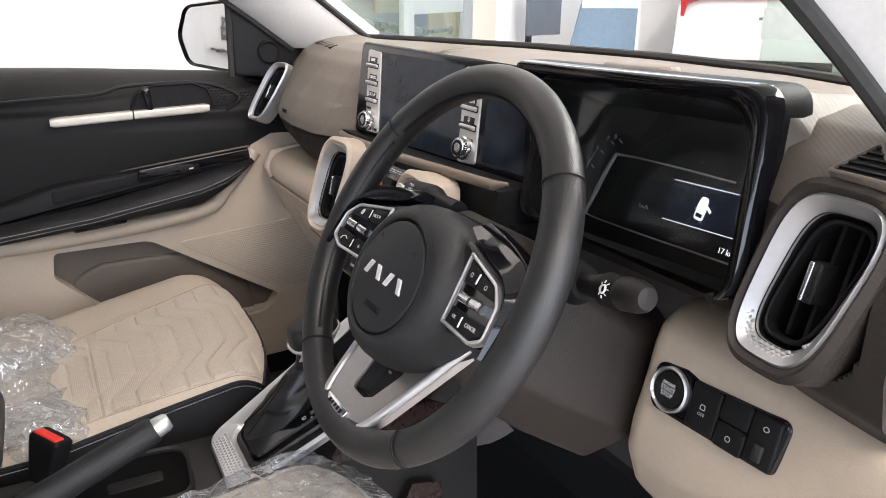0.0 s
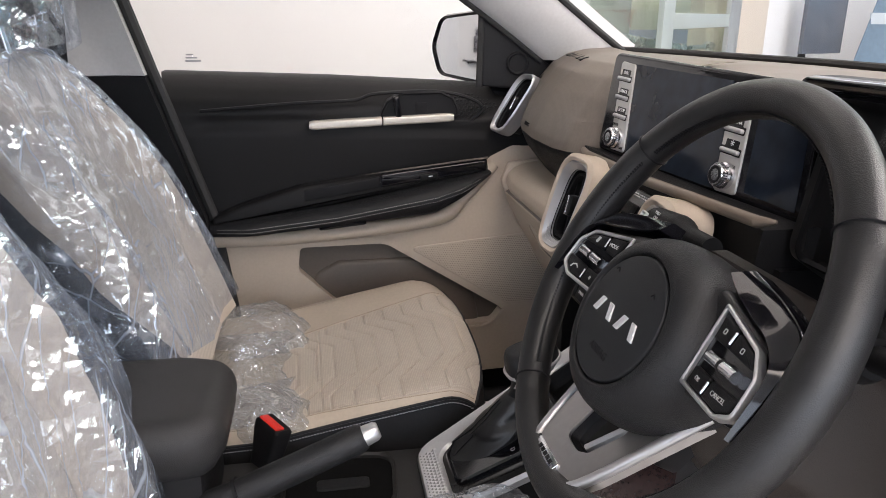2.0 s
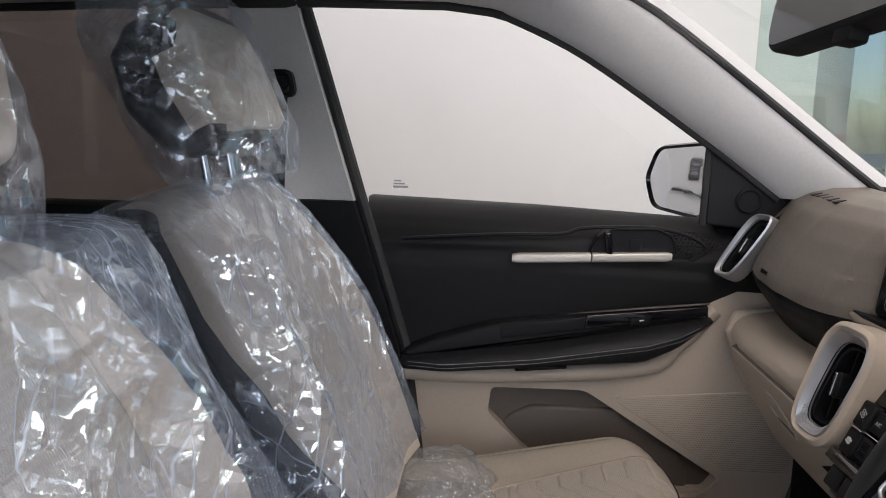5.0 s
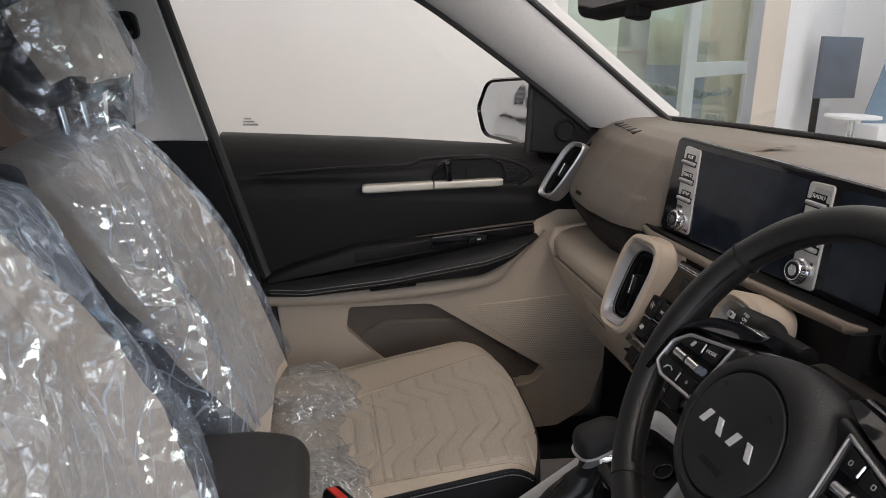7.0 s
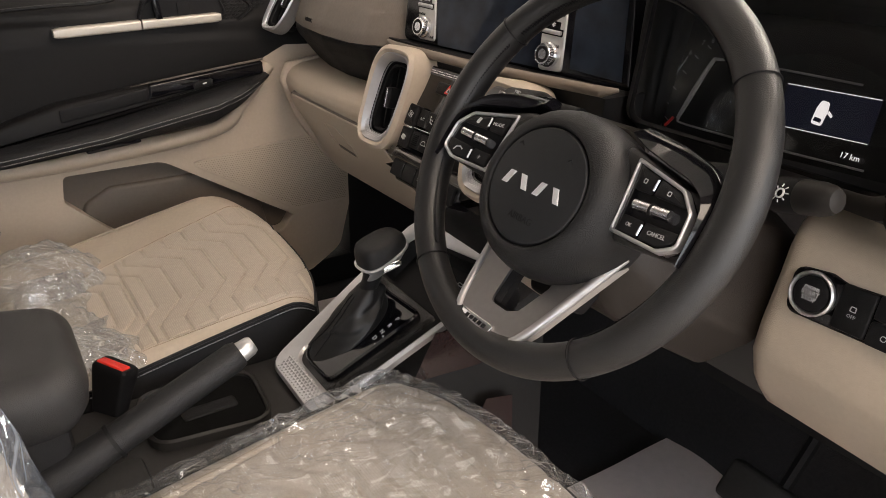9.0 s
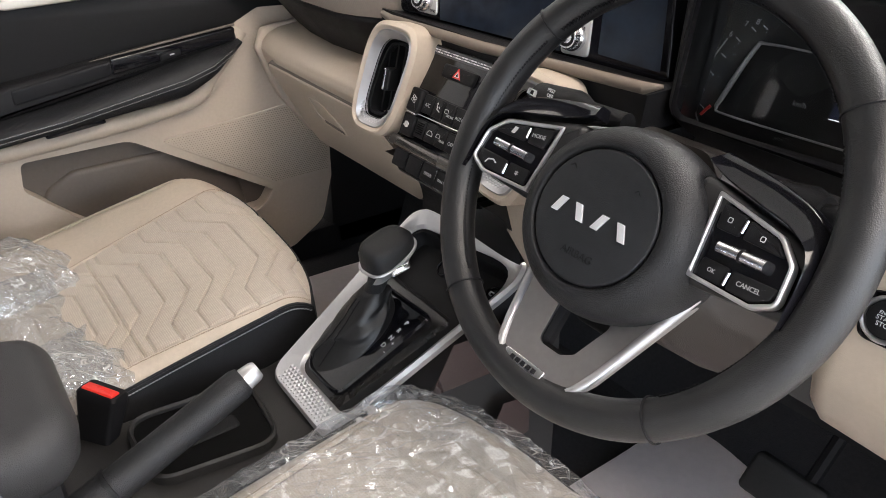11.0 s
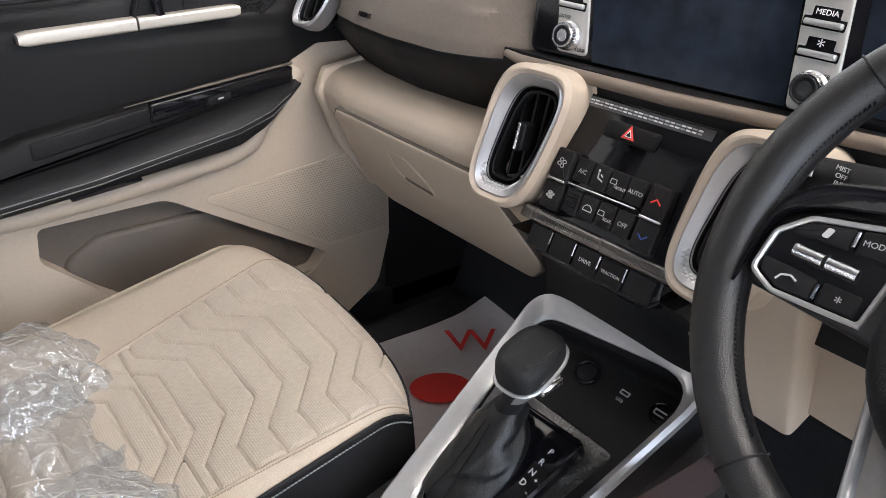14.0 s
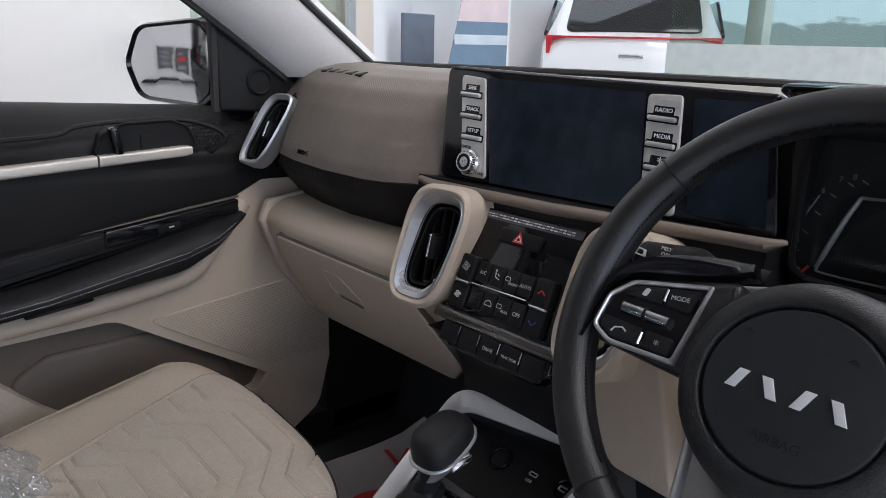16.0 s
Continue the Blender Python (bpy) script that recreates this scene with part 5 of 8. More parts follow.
def make_vent(name, fr, w, h, skew, surround, label):
    """An upright air vent: frame, silver ring, dark throat, upright blades, thumb wheel. skew slants its top."""
    v = thing(name, label, "air vent", "dashboard air vents")

    def outline(k):
        a, b = w / 2 - k, h / 2 - k
        out = []
        for q in range(56):
            t = math.tau * q / 56
            c, s = math.cos(t), math.sin(t)
            x, y = math.copysign(abs(c) ** 0.56, c), math.copysign(abs(s) ** 0.56, s)
            out.append((a * x * (0.94 + 0.07 * y) + skew * y, b * y + 0.06 * a * x * (y > 0) * 0))
        return out
    rim = min(0.0135, w * 0.15)
    if surround:
        bm = bmesh.new()
        hoop(bm, fr, outline(-0.009), outline(0.002), -0.04, 0.006, 0.005)
        part("surround", bm, surround, v)
    bm = bmesh.new()
    hoop(bm, fr, outline(0.0), outline(rim), -0.03, 0.004, 0.003, drop=0.6 * rim)
    ring = part("ring", bm, RINGSILVER, v, "satin silver ring")
    # faceted lower end of the ring
    def reach(a, b, k):
        y = b / (h / 2 - k)
        x = (a - skew * y) / ((w / 2 - k) * (0.94 + 0.07 * y))
        return abs(x) ** 3.57 + abs(y) ** 3.57
    bm = bmesh.new()
    for i in range(-12, 13):
        for j in range(14):
            a, b = 0.0052 * i + (0.0026 if j % 2 else 0), -h / 2 + 0.0022 + 0.0022 * j
            deep = min(1.0, max(0.0, (1 - reach(a, b, 0.0)) / 0.55))
            if b < -0.27 * h and reach(a, b, 0.0035) < 1.0 and reach(a, b, rim * 0.9) > 1.0:
                fq = fr.shifted(a, b, 0.0034 - 0.0080 * deep)
                m = [bm.verts.new(fq.at(*p)) for p in ((-0.0026, 0, 0.0004), (0, -0.0022, 0.0004), (0.0026, 0, 0.0004), (0, 0.0022, -0.0006), (0, 0, 0.0016))]
                for k in range(4):
                    bm.faces.new((m[k], m[(k + 1) % 4], m[4]))
    tagged(part("facet_texture", bm, SATIN, ring, "faceted silver texture"), kind="stuff")
    bm = bmesh.new()
    loops(bm, [[fr.at(*p, 0.0025 - 0.6 * rim) for p in outline(rim - 0.0003)], [fr.at(*p, -0.06) for p in outline(rim + 0.0045)]], cap0=False)
    part("throat", bm, MATT, v)
    bm = bmesh.new()
    hoop(bm, fr, outline(rim + 0.0035), outline(rim + 0.0065), -0.02, -0.009, 0.001)
    part("inner_frame", bm, DARK, v)
    for k in (-1, 0, 1):
        bm = bmesh.new()
        x = k * w * 0.17 + w * 0.03
        plate(bm, fr, rpoly([(x - 0.0015 - skew * 0.1, -h * 0.33), (x + 0.0015 - skew * 0.1, -h * 0.33), (x + 0.0015 + skew * 0.1, h * 0.36), (x - 0.0015 + skew * 0.1, h * 0.36)], 0.0005, 1), -0.05, -0.016)
        part("blade", bm, MATT, v)
    for k in (-0.3, 0.0, 0.3):
        bm = bmesh.new()
        plate(bm, fr, [(-w * 0.3, h * k - 0.001), (w * 0.36, h * k - 0.001), (w * 0.36, h * k + 0.001), (-w * 0.3, h * k + 0.001)], -0.055, -0.045)
        part("slat", bm, MATT, v)
    bm = bmesh.new()
    plate(bm, fr, rpoly([(-0.006, -0.014), (0.006, -0.014), (0.0065, 0.016), (-0.005, 0.016)], 0.004), -0.02, -0.004, 0.003)
    knob = part("slider", bm, DARK, v)
    bm = bmesh.new()
    plate(bm, fr, rpoly([(-0.0035, -0.013), (0.0, -0.013), (0.001, 0.015), (-0.003, 0.015)], 0.0015), -0.005, -0.002, 0.001)
    part("slider_edge", bm, CHROME, knob)
    return v


VENT_L = Frame((-0.112, 0.400, 1.0), (1, 0.10, 0), (0, 0.20, 0.98))
VENT_R = Frame((0.140, 0.400, 1.0), (1, -0.10, 0), (0, 0.20, 0.98))
make_vent("air_vent", VENT_L, 0.084, 0.132, 0.015, BEIGE, "upright centre air vent in a beige and silver surround")
make_vent("air_vent", VENT_R, 0.084, 0.132, 0.015, BEIGE, "upright centre air vent in a beige and silver surround")
make_vent("air_vent", Frame((-0.598, 0.452, 1.085), (1, 0.45, 0), (0, 0.42, 0.9)), 0.060, 0.126, 0.011, None, "upright passenger air vent with silver ring beside the door")
make_vent("air_vent", Frame((0.626, 0.466, 1.088), (1, -0.12, 0), (0, 0.25, 0.97)), 0.084, 0.126, 0.013, BROWNBLACK, "upright driver air vent with silver ring beside the door")


def make_infotainment():
    unit = thing("infotainment_screen", "wide gloss black screen with silver button columns", "screen")
    out = rpoly([(-0.1837, 0.0470), (-0.1692, -0.0892), (0.2492, -0.0774), (0.2204, 0.0519)], [0.012, 0.012, 0.008, 0.004], 6)
    bm = bmesh.new()
    plate(bm, SCR, out, -0.03, 0.004, 0.004)
    part("bezel", bm, PIANO, unit)
    bm = bmesh.new()
    plate(bm, SCR, [(-0.1163, 0.0363), (-0.0865, -0.0843), (0.1098, -0.0774), (0.0915, 0.0402)], 0.0, 0.0052)
    part("display_glass", bm, GLASSBLACK, unit, "dark glass of the switched-off display")
    bm = bmesh.new()
    plate(bm, SCR, [(0.1434, 0.0392), (0.1588, -0.0686), (0.2358, -0.0686), (0.2146, 0.0431)], 0.0, 0.0046)
    part("side_glass", bm, GLASSBLACK, unit)
    colL = rpoly([(-0.1567, 0.0372), (-0.1317, -0.0823), (-0.0932, -0.0813), (-0.1182, 0.0353)], 0.006)
    colR = rpoly([(0.0944, 0.0392), (0.1107, -0.0784), (0.1482, -0.0755), (0.1319, 0.0412)], 0.006)
    for poly in (colL, colR):
        bm = bmesh.new()
        plate(bm, SCR, poly, 0.0, 0.0065, 0.0015)
        part("button_column", bm, SILVER, unit, "brushed silver button column")
    for k, (a, b, txt) in enumerate(((-0.1356, 0.0162, "SEEK"), (-0.1303, -0.0088, "TRACK"), (-0.1235, -0.0338, "SETUP"), (0.1155, 0.0181, "RADIO"), (0.1194, -0.0073, "MEDIA"), (0.1223, -0.0304, "*"))):
        fb = SCR.shifted(a, b, 0.006)
        bm = bmesh.new()
        plate(bm, fb, rpoly([(-0.017, -0.006), (0.017, -0.006), (0.017, 0.0025), (0.011, 0.0025), (0.011, 0.0105), (-0.011, 0.0105), (-0.011, 0.0025), (-0.017, 0.0025)], 0.0012, 2), 0.0, 0.001)
        b0 = part("button", bm, PIANO, unit)
        bm = bmesh.new()
        plate(bm, fb, rpoly([(-0.0155, -0.0045), (0.0155, -0.0045), (0.0155, 0.0005), (-0.0155, 0.0005)], 0.002), 0.0, 0.005, 0.002)
        part("key", bm, SATIN, b0)
        lettering("key_label", txt, fb.shifted(0, 0.0064 if txt != "*" else 0.004, 0.0012), 0.0062 if txt != "*" else 0.014, WHITE, b0)
    bm = bmesh.new()
    plate(bm, SCR.shifted(0.1184, 0.0314, 0.006), rpoly([(-0.012, -0.003), (0.014, -0.003), (0.012, 0.003), (-0.012, 0.003)], 0.001), 0.0, 0.001)
    part("receiver_mark", bm, DIM, unit)
    for a, b in ((-0.1178, -0.0652), (0.1266, -0.0588)):
        fk = SCR.shifted(a, b, 0.006)
        bm = bmesh.new()
        loops(bm, [[fk.at(*p, d) for p in ellipse(r, r, 28)] for r, d in ((0.0145, 0.0), (0.0145, 0.006), (0.0125, 0.008), (0.0125, 0.014), (0.0115, 0.0155))], cap0=False)
        kn = part("knob", bm, CHROME, unit, "ridged chrome rotary knob")
        bm = bmesh.new()
        plate(bm, fk, ellipse(0.0098, 0.0098, 24), 0.012, 0.0165, 0.001, dome=-0.002)
        part("knob_cap", bm, MATT, kn)
        bm = bmesh.new()
        for q in range(28):
            c, s = math.cos(q * math.tau / 28), math.sin(q * math.tau / 28)
            tube(bm, [fk.at(0.0127 * c, 0.0127 * s, 0.0085), fk.at(0.0127 * c, 0.0127 * s, 0.0138)], 0.0005, 5)
        tagged(part("knurl", bm, CHROME, kn), kind="stuff")
    lettering("key_label", "ENTER", SCR.shifted(-0.1298, -0.0480, 0.0068), 0.005, DARK, unit)
    lettering("key_label", "TUNE", SCR.shifted(-0.1029, -0.0764, 0.0068), 0.005, DARK, unit)
    lettering("key_label", "POWER", SCR.shifted(0.1300, -0.0475, 0.0068), 0.0045, DARK, unit)
    lettering("key_label", "PUSH", SCR.shifted(0.1319, -0.0514, 0.0068), 0.0045, DARK, unit)


make_infotainment()


def make_cluster():
    cl = thing("instrument_cluster", "hooded instrument cluster with a small lit display", "instrument cluster")
    front = rpoly([(0.236, 1.204), (0.560, 1.209), (0.580, 1.050), (0.262, 1.040)], [0.004, 0.026, 0.03, 0.02], 9)
    mouth = rpoly([(0.258, 1.188), (0.532, 1.191), (0.560, 1.045), (0.270, 1.048)], [0.004, 0.050, 0.025, 0.02], 9)
    back = rpoly([(0.225, 1.150), (0.512, 1.155), (0.515, 0.985), (0.225, 0.98)], [0.012, 0.04, 0.03, 0.02], 9)
    cx, cz = 0.40, 1.10

    def row(k, y):
        return [(cx + (a - cx) * k, y + 0.25 * (b - cz), cz + (b - cz) * k) for a, b in front]

    def between(t, y):
        return [(a + (c - a) * t, y + 0.25 * (b + (d - b) * t - cz), b + (d - b) * t) for (a, b), (c, d) in zip(front, mouth)]
    bm = bmesh.new()
    loops(bm, [r[14:] for r in (row(1.0, 0.514), row(1.012, 0.502), row(1.012, 0.480))], ring=False)
    part("hood", bm, DARK, cl, "plain dark moulded hood", sharp=60)
    bm = bmesh.new()
    def crown(s, t):
        # the top runs out to the side and sinks into the end of the dash
        x = 0.236 + 0.394 * s
        k = min(1, max(0, (x - 0.532) / 0.075))
        k = k * k * (3 - 2 * k)
        fall = max(0, 1 - t / 0.3) ** 2 * min(1, max(0, (x - 0.556) / 0.012))
        t = max(0, (t - 0.3) / 0.7)
        return (x, (0.498 + 0.026 * k) * (1 - t) + 0.672 * t - 0.016 * fall, 1.2035 + 0.005 * min(1, s / 0.84) - 0.018 * t - k * (0.052 - 0.022 * t) - 0.050 * fall)
    sheet(bm, crown, 66, 20, 0.004, (0, 0, -1))
    part("hood_top", bm, DASH, cl, sharp=60)
    bm = bmesh.new()
    lip = [row(1.012, 0.482), row(1.010, 0.474), row(1.002, 0.468), between(0.06, 0.465), between(0.35, 0.467), between(0.75, 0.476), between(0.95, 0.484), between(1.0, 0.490)]
    loops(bm, [r[14:] for r in lip], ring=False)
    part("hood_lip", bm, PIANO, cl, "gloss black hood lip", sharp=70)
    # plain dark rim under and beside the dials, where the hood has no gloss lip
    bm = bmesh.new()
    loops(bm, [r[39:] + r[:15] for r in (between(-0.25, 0.520), between(0.0, 0.505), between(0.5, 0.500), between(1.0, 0.502))], ring=False)
    part("lower_rim", bm, MATT, cl, "dark rim under the dials", sharp=70)
    bm = bmesh.new()
    loops(bm, [between(1.0, 0.490), [(a, 0.616 + 0.25 * (b - cz), b) for a, b in back]], cap0=False, cap1=True)
    part("tunnel", bm, mat("brown_black_shroud", (0.013, 0.012, 0.0115), 0.35, vary=0.1, bump=0.1), cl)
    bm = bmesh.new()
    lens = [bm.verts.new(p) for p in between(1.0, 0.520)]
    bm.faces.new(lens)
    part("lens", bm, pane("cluster_lens", (0.97, 0.97, 0.98), 0.11, 0.03), cl, "clear glossy lens").visible_shadow = False
    cf = Frame((0.412, 0.604, 1.066), (1, 0, 0), (0, 0.25, 0.97))
    # long silver bracket round the display
    arc = spline([(0.03, 0.036), (-0.05, 0.036), (-0.128, 0.034), (-0.142, 0.026), (-0.160, -0.030), (-0.162, -0.040), (-0.150, -0.044), (-0.05, -0.043), (0.06, -0.040)], 5)
    bm = bmesh.new()
    tube(bm, [cf.at(p.x, p.y, 0.003) for p in [Vector((q[0], q[1])) for q in arc]], [0.0012 + 0.0018 * max(0, 1 - abs(i - 18) / 10) for i in range(len(arc))], 6)
    part("bracket", bm, SILVER, cl)
    for a, b, txt in ((-0.15, 0.052, "8"), (-0.162, 0.048, "7"), (-0.175, 0.035, "6"), (-0.185, 0.016, "5"), (-0.192, -0.004, "4"), (-0.196, -0.022, "3"), (-0.19, -0.04, "2")):
        lettering("dial_numeral", txt, cf.shifted(a, b, 0.001), 0.008, DIM, cl)
        bm = bmesh.new()
        tube(bm, [cf.at(a + 0.007, b - 0.002, 0.001), cf.at(a + 0.013, b - 0.005, 0.001)], 0.0006, 5)
        part("tick", bm, DIM, cl)
    bm = bmesh.new()
    tube(bm, [cf.at(-0.178, -0.052, 0.002), cf.at(-0.170, -0.040, 0.002)], 0.0018, 6)
    part("needle_mark", bm, REDMARK, cl)
    bm = bmesh.new()
    tube(bm, spline([cf.at(-0.178, 0.03, 0.0), cf.at(-0.192, -0.01, 0.0), cf.at(-0.190, -0.045, 0.0), cf.at(-0.165, -0.075, 0)], 6), 0.0008, 5)
    part("dial_arc", bm, DIM, cl)
    screen = glow("display_dark_blue", (0.012, 0.018, 0.045), 0.2)
    lit = glow("display_white", (0.9, 0.95, 1.0), 0.8)
    bm = bmesh.new()
    plate(bm, cf, [(-0.046, -0.019), (0.054, -0.0155), (0.052, 0.026), (-0.044, 0.0235)], 0.0, 0.002)
    lcd = part("display", bm, screen, cl, "small lit colour display")
    for poly in ([(-0.046, -0.0195), (0.054, -0.016), (0.054, -0.0152), (-0.046, -0.0187)], [(-0.044, 0.0232), (0.052, 0.0257), (0.052, 0.0265), (-0.044, 0.024)]):
        bm = bmesh.new()
        plate(bm, cf, poly, 0.002, 0.0026)
        part("display_rule", bm, lit, lcd)
    bm = bmesh.new()
    ic = cf.shifted(0.0, 0.002).turned(-6)
    plate(bm, ic, rpoly([(-0.0056, -0.0115), (0.0056, -0.0115), (0.006, 0.004), (0.004, 0.0125), (-0.004, 0.0125), (-0.006, 0.004)], 0.003), 0.002, 0.003)
    icon = part("car_icon", bm, lit, lcd, "white car symbol with an open door")
    bm = bmesh.new()
    plate(bm, ic, rpoly([(-0.0042, -0.0085), (0.0042, -0.0085), (0.0036, -0.0045), (-0.0036, -0.0045)], 0.001), 0.0031, 0.0035)
    part("icon_glass", bm, screen, icon)
    bm = bmesh.new()
    plate(bm, ic, [(0.0065, 0.002), (0.0115, -0.001), (0.0122, 0.0015), (0.007, 0.0048)], 0.002, 0.003)
    part("icon_door", bm, lit, icon)
    lettering("speed_unit", "km/h", cf.shifted(-0.078, -0.014, 0.001), 0.007, DIM, cl)
    lettering("trip_reading", "17 km", cf.shifted(0.042, -0.031, 0.001), 0.008, lit, cl)


make_cluster()


def make_climate_panel():
    cl = thing("climate_panel", "gloss black climate control panel with hazard switch", "control panel")
    bm = bmesh.new()
    plate(bm, CLI, rpoly([(-0.080, 0.022), (0.094, 0.024), (0.080, -0.02), (0.080, -0.075), (0.100, -0.114), (-0.090, -0.116), (-0.074, -0.09), (-0.072, -0.02)], 0.004), -0.05, 0.0, 0.002)
    part("fascia", bm, PIANO, cl)
    # protective film strip with tiny unreadable print
    bm = bmesh.new()
    plate(bm, CLI, [(-0.066, 0.0195), (0.080, 0.0215), (0.079, 0.012), (-0.066, 0.010)], 0.0003, 0.001)
    strip = part("film_strip", bm, mat("smoky_strip", (0.08, 0.08, 0.085), 0.25), cl)
    for k in range(22):
        for r in range(2):
            bm = bmesh.new()
            a = -0.058 + 0.0058 * k
            plate(bm, CLI, [(a, 0.0135 + 0.0028 * r + a * 0.012), (a + 0.0045, 0.0135 + 0.0028 * r + a * 0.012), (a + 0.0045, 0.0150 + 0.0028 * r + a * 0.012), (a, 0.0150 + 0.0028 * r + a * 0.012)], 0.001, 0.0013)
            part("print_bar", bm, WHITE if (k + r) % 3 else DIM, strip)
    bm = bmesh.new()
    plate(bm, CLI.shifted(0.002, -0.004), rpoly([(-0.030, -0.0085), (0.028, -0.0085), (0.031, 0.0085), (-0.030, 0.0085)], 0.004), 0.0, 0.006, 0.003)
    hz = part("hazard_switch", bm, DARK, cl)
    tri = [(-0.0075, -0.005), (0.0075, -0.005), (0.0, 0.0075)]
    bm = bmesh.new()
    hoop(bm, CLI.shifted(0.002, -0.004), tri, inset(tri, 0.0016), 0.0055, 0.0066, 0.0002)
    part("triangle", bm, REDMARK, hz, "red warning triangle")
    bm = bmesh.new()
    hoop(bm, CLI.shifted(0.002, -0.004), inset(tri, 0.0019), inset(tri, 0.0026), 0.0055, 0.0066, 0.0001)
    part("triangle_inner", bm, WHITE, hz)
    # tall rockers at both ends
    for s, a in ((-1, -0.055), (1, 0.059)):
        bm = bmesh.new()
        plate(bm, CLI, rpoly([(a - 0.012, -0.066), (a + 0.012, -0.066), (a + 0.011, -0.036), (a - 0.011, -0.036)], 0.003), 0.0, 0.011, 0.003)
        up = part("rocker", bm, DARK, cl)
        bm = bmesh.new()
        plate(bm, CLI, rpoly([(a - 0.012, -0.097), (a + 0.012, -0.097), (a + 0.012, -0.0685), (a - 0.012, -0.0685)], 0.003), 0.0, 0.009, 0.002)
        lo = part("rocker", bm, DARK, cl)
        bm = bmesh.new()
        plate(bm, CLI, rpoly([(a - 0.0115, -0.0685), (a + 0.0115, -0.0685), (a + 0.0115, -0.066), (a - 0.0115, -0.066)], 0.0008, 2), 0.0, 0.0115, 0.0008)
        part("chrome_line", bm, CHROME, up)
        if s < 0:
            for who, bb, r in ((up, -0.050, 0.0026), (lo, -0.083, 0.002)):
                bm = bmesh.new()
                for q in range(4):
                    c, sn = math.cos(q * math.pi / 2 + 0.4) * r * 1.2, math.sin(q * math.pi / 2 + 0.4) * r * 1.2
                    hoop(bm, CLI.shifted(a + c, bb + sn), ellipse(r, r * 0.8, 12), ellipse(r * 0.7, r * 0.5, 12), 0.008, 0.0114, 0.0001)
                part("fan_symbol", bm, LABEL, who)
        else:
            for who, bb, sg, m in ((up, -0.051, 1, REDMARK), (lo, -0.084, -1, BLUEMARK)):
                bm = bmesh.new()
                tube(bm, [CLI.at(a - 0.005, bb - 0.002 * sg, 0.0112), CLI.at(a, bb + 0.002 * sg, 0.0112), CLI.at(a + 0.005, bb - 0.002 * sg, 0.0112)], 0.0008, 5)
                part("arrow_mark", bm, m, who)
    # two rows of keys
    labels = ["A/C", "", "FRONT", "AUTO", "", "", "REAR", "OFF"]
    for r in range(2):
        for k in range(4):
            a, b = -0.0305 + 0.0212 * k, (-0.050, -0.081)[r]
            bm = bmesh.new()
            plate(bm, CLI.shifted(a, b), rpoly([(-0.0098, -0.0118), (0.0098, -0.0118), (0.0098, 0.0118), (-0.0098, 0.0118)], 0.0015, 3), 0.0, 0.007, 0.0015)
            key = part("key", bm, DARK, cl)
            txt = labels[4 * r + k]
            ff = CLI.shifted(a, b, 0.0071)
            if txt in ("A/C", "AUTO", "OFF"):
                lettering("key_label", txt, ff.shifted(0, -0.001), 0.0062 if txt != "AUTO" else 0.0058, LABEL, key)
            elif txt:
                lettering("key_label", txt, ff.shifted(0.004, -0.003), 0.0042, LABEL, key)
                bm = bmesh.new()
                hoop(bm, ff.shifted(-0.005, 0.001), rpoly([(-0.004, -0.002), (0.004, -0.002), (0.0034, 0.003), (-0.0034, 0.003)], 0.001, 3), rpoly([(-0.0033, -0.0014), (0.0033, -0.0014), (0.0028, 0.0023), (-0.0028, 0.0023)], 0.001, 3), 0.0, 0.0003, 0.00005)
                part("screen_symbol", bm, LABEL, key)
            elif r == 0:
                bm = bmesh.new()
                tube(bm, [ff.at(-0.003, 0.004), ff.at(-0.002, -0.001), ff.at(0.004, -0.003)], 0.0008, 5)
                tube(bm, [ff.at(0.0, 0.003), ff.at(0.003, 0.001)], 0.0007, 5)
                plate(bm, ff, ellipse(0.0014, 0.0014, 10, -0.003, 0.006), 0, 0.0003)
                part("airflow_symbol", bm, LABEL, key)
            elif k == 0:
                bm = bmesh.new()
                for q in range(6):
                    plate(bm, ff, [(-0.007, -0.007 + 0.0026 * q), (0.007, -0.007 + 0.0026 * q), (0.007, -0.0058 + 0.0026 * q), (-0.007, -0.0058 + 0.0026 * q)], 0, 0.0003)
                part("vent_slots", bm, PIANO, key)
            else:
                bm = bmesh.new()
                hoop(bm, ff, rpoly([(-0.006, -0.003), (0.006, -0.003), (0.005, 0.001), (0.002, 0.0035), (-0.002, 0.0035), (-0.005, 0.001)], 0.001, 3), rpoly([(-0.005, -0.002), (0.005, -0.002), (0.0042, 0.0006), (0.0016, 0.0026), (-0.0016, 0.0026), (-0.0042, 0.0006)], 0.001, 3), 0, 0.0003, 0.00005)
                part("recirculation_symbol", bm, LABEL, key)
    bm = bmesh.new()
    plate(bm, CLI, rpoly([(-0.042, -0.0665), (0.040, -0.0650), (0.040, -0.0632), (-0.042, -0.0648)], 0.0008, 2), 0.0, 0.0085, 0.0007)
    part("chrome_line", bm, CHROME, cl)
    bm = bmesh.new()
    plate(bm, CLI, rpoly([(-0.089, -0.1155), (0.106, -0.1125), (0.103, -0.1000), (-0.084, -0.1015)], 0.003), 0.0, 0.006, 0.003)
    part("lower_lip", bm, mat("smoked_chrome", (0.16, 0.15, 0.14), 0.25, metal=0.8, smear=0.08), cl)
    # lower switch row
    row = CLI.shifted(0.006, -0.125, -0.004)
    bm = bmesh.new()
    plate(bm, row, rpoly([(-0.076, 0.012), (0.085, 0.014), (0.085, -0.004), (0.07, -0.018), (-0.06, -0.018), (-0.076, -0.006)], 0.006), -0.03, 0.004, 0.003)
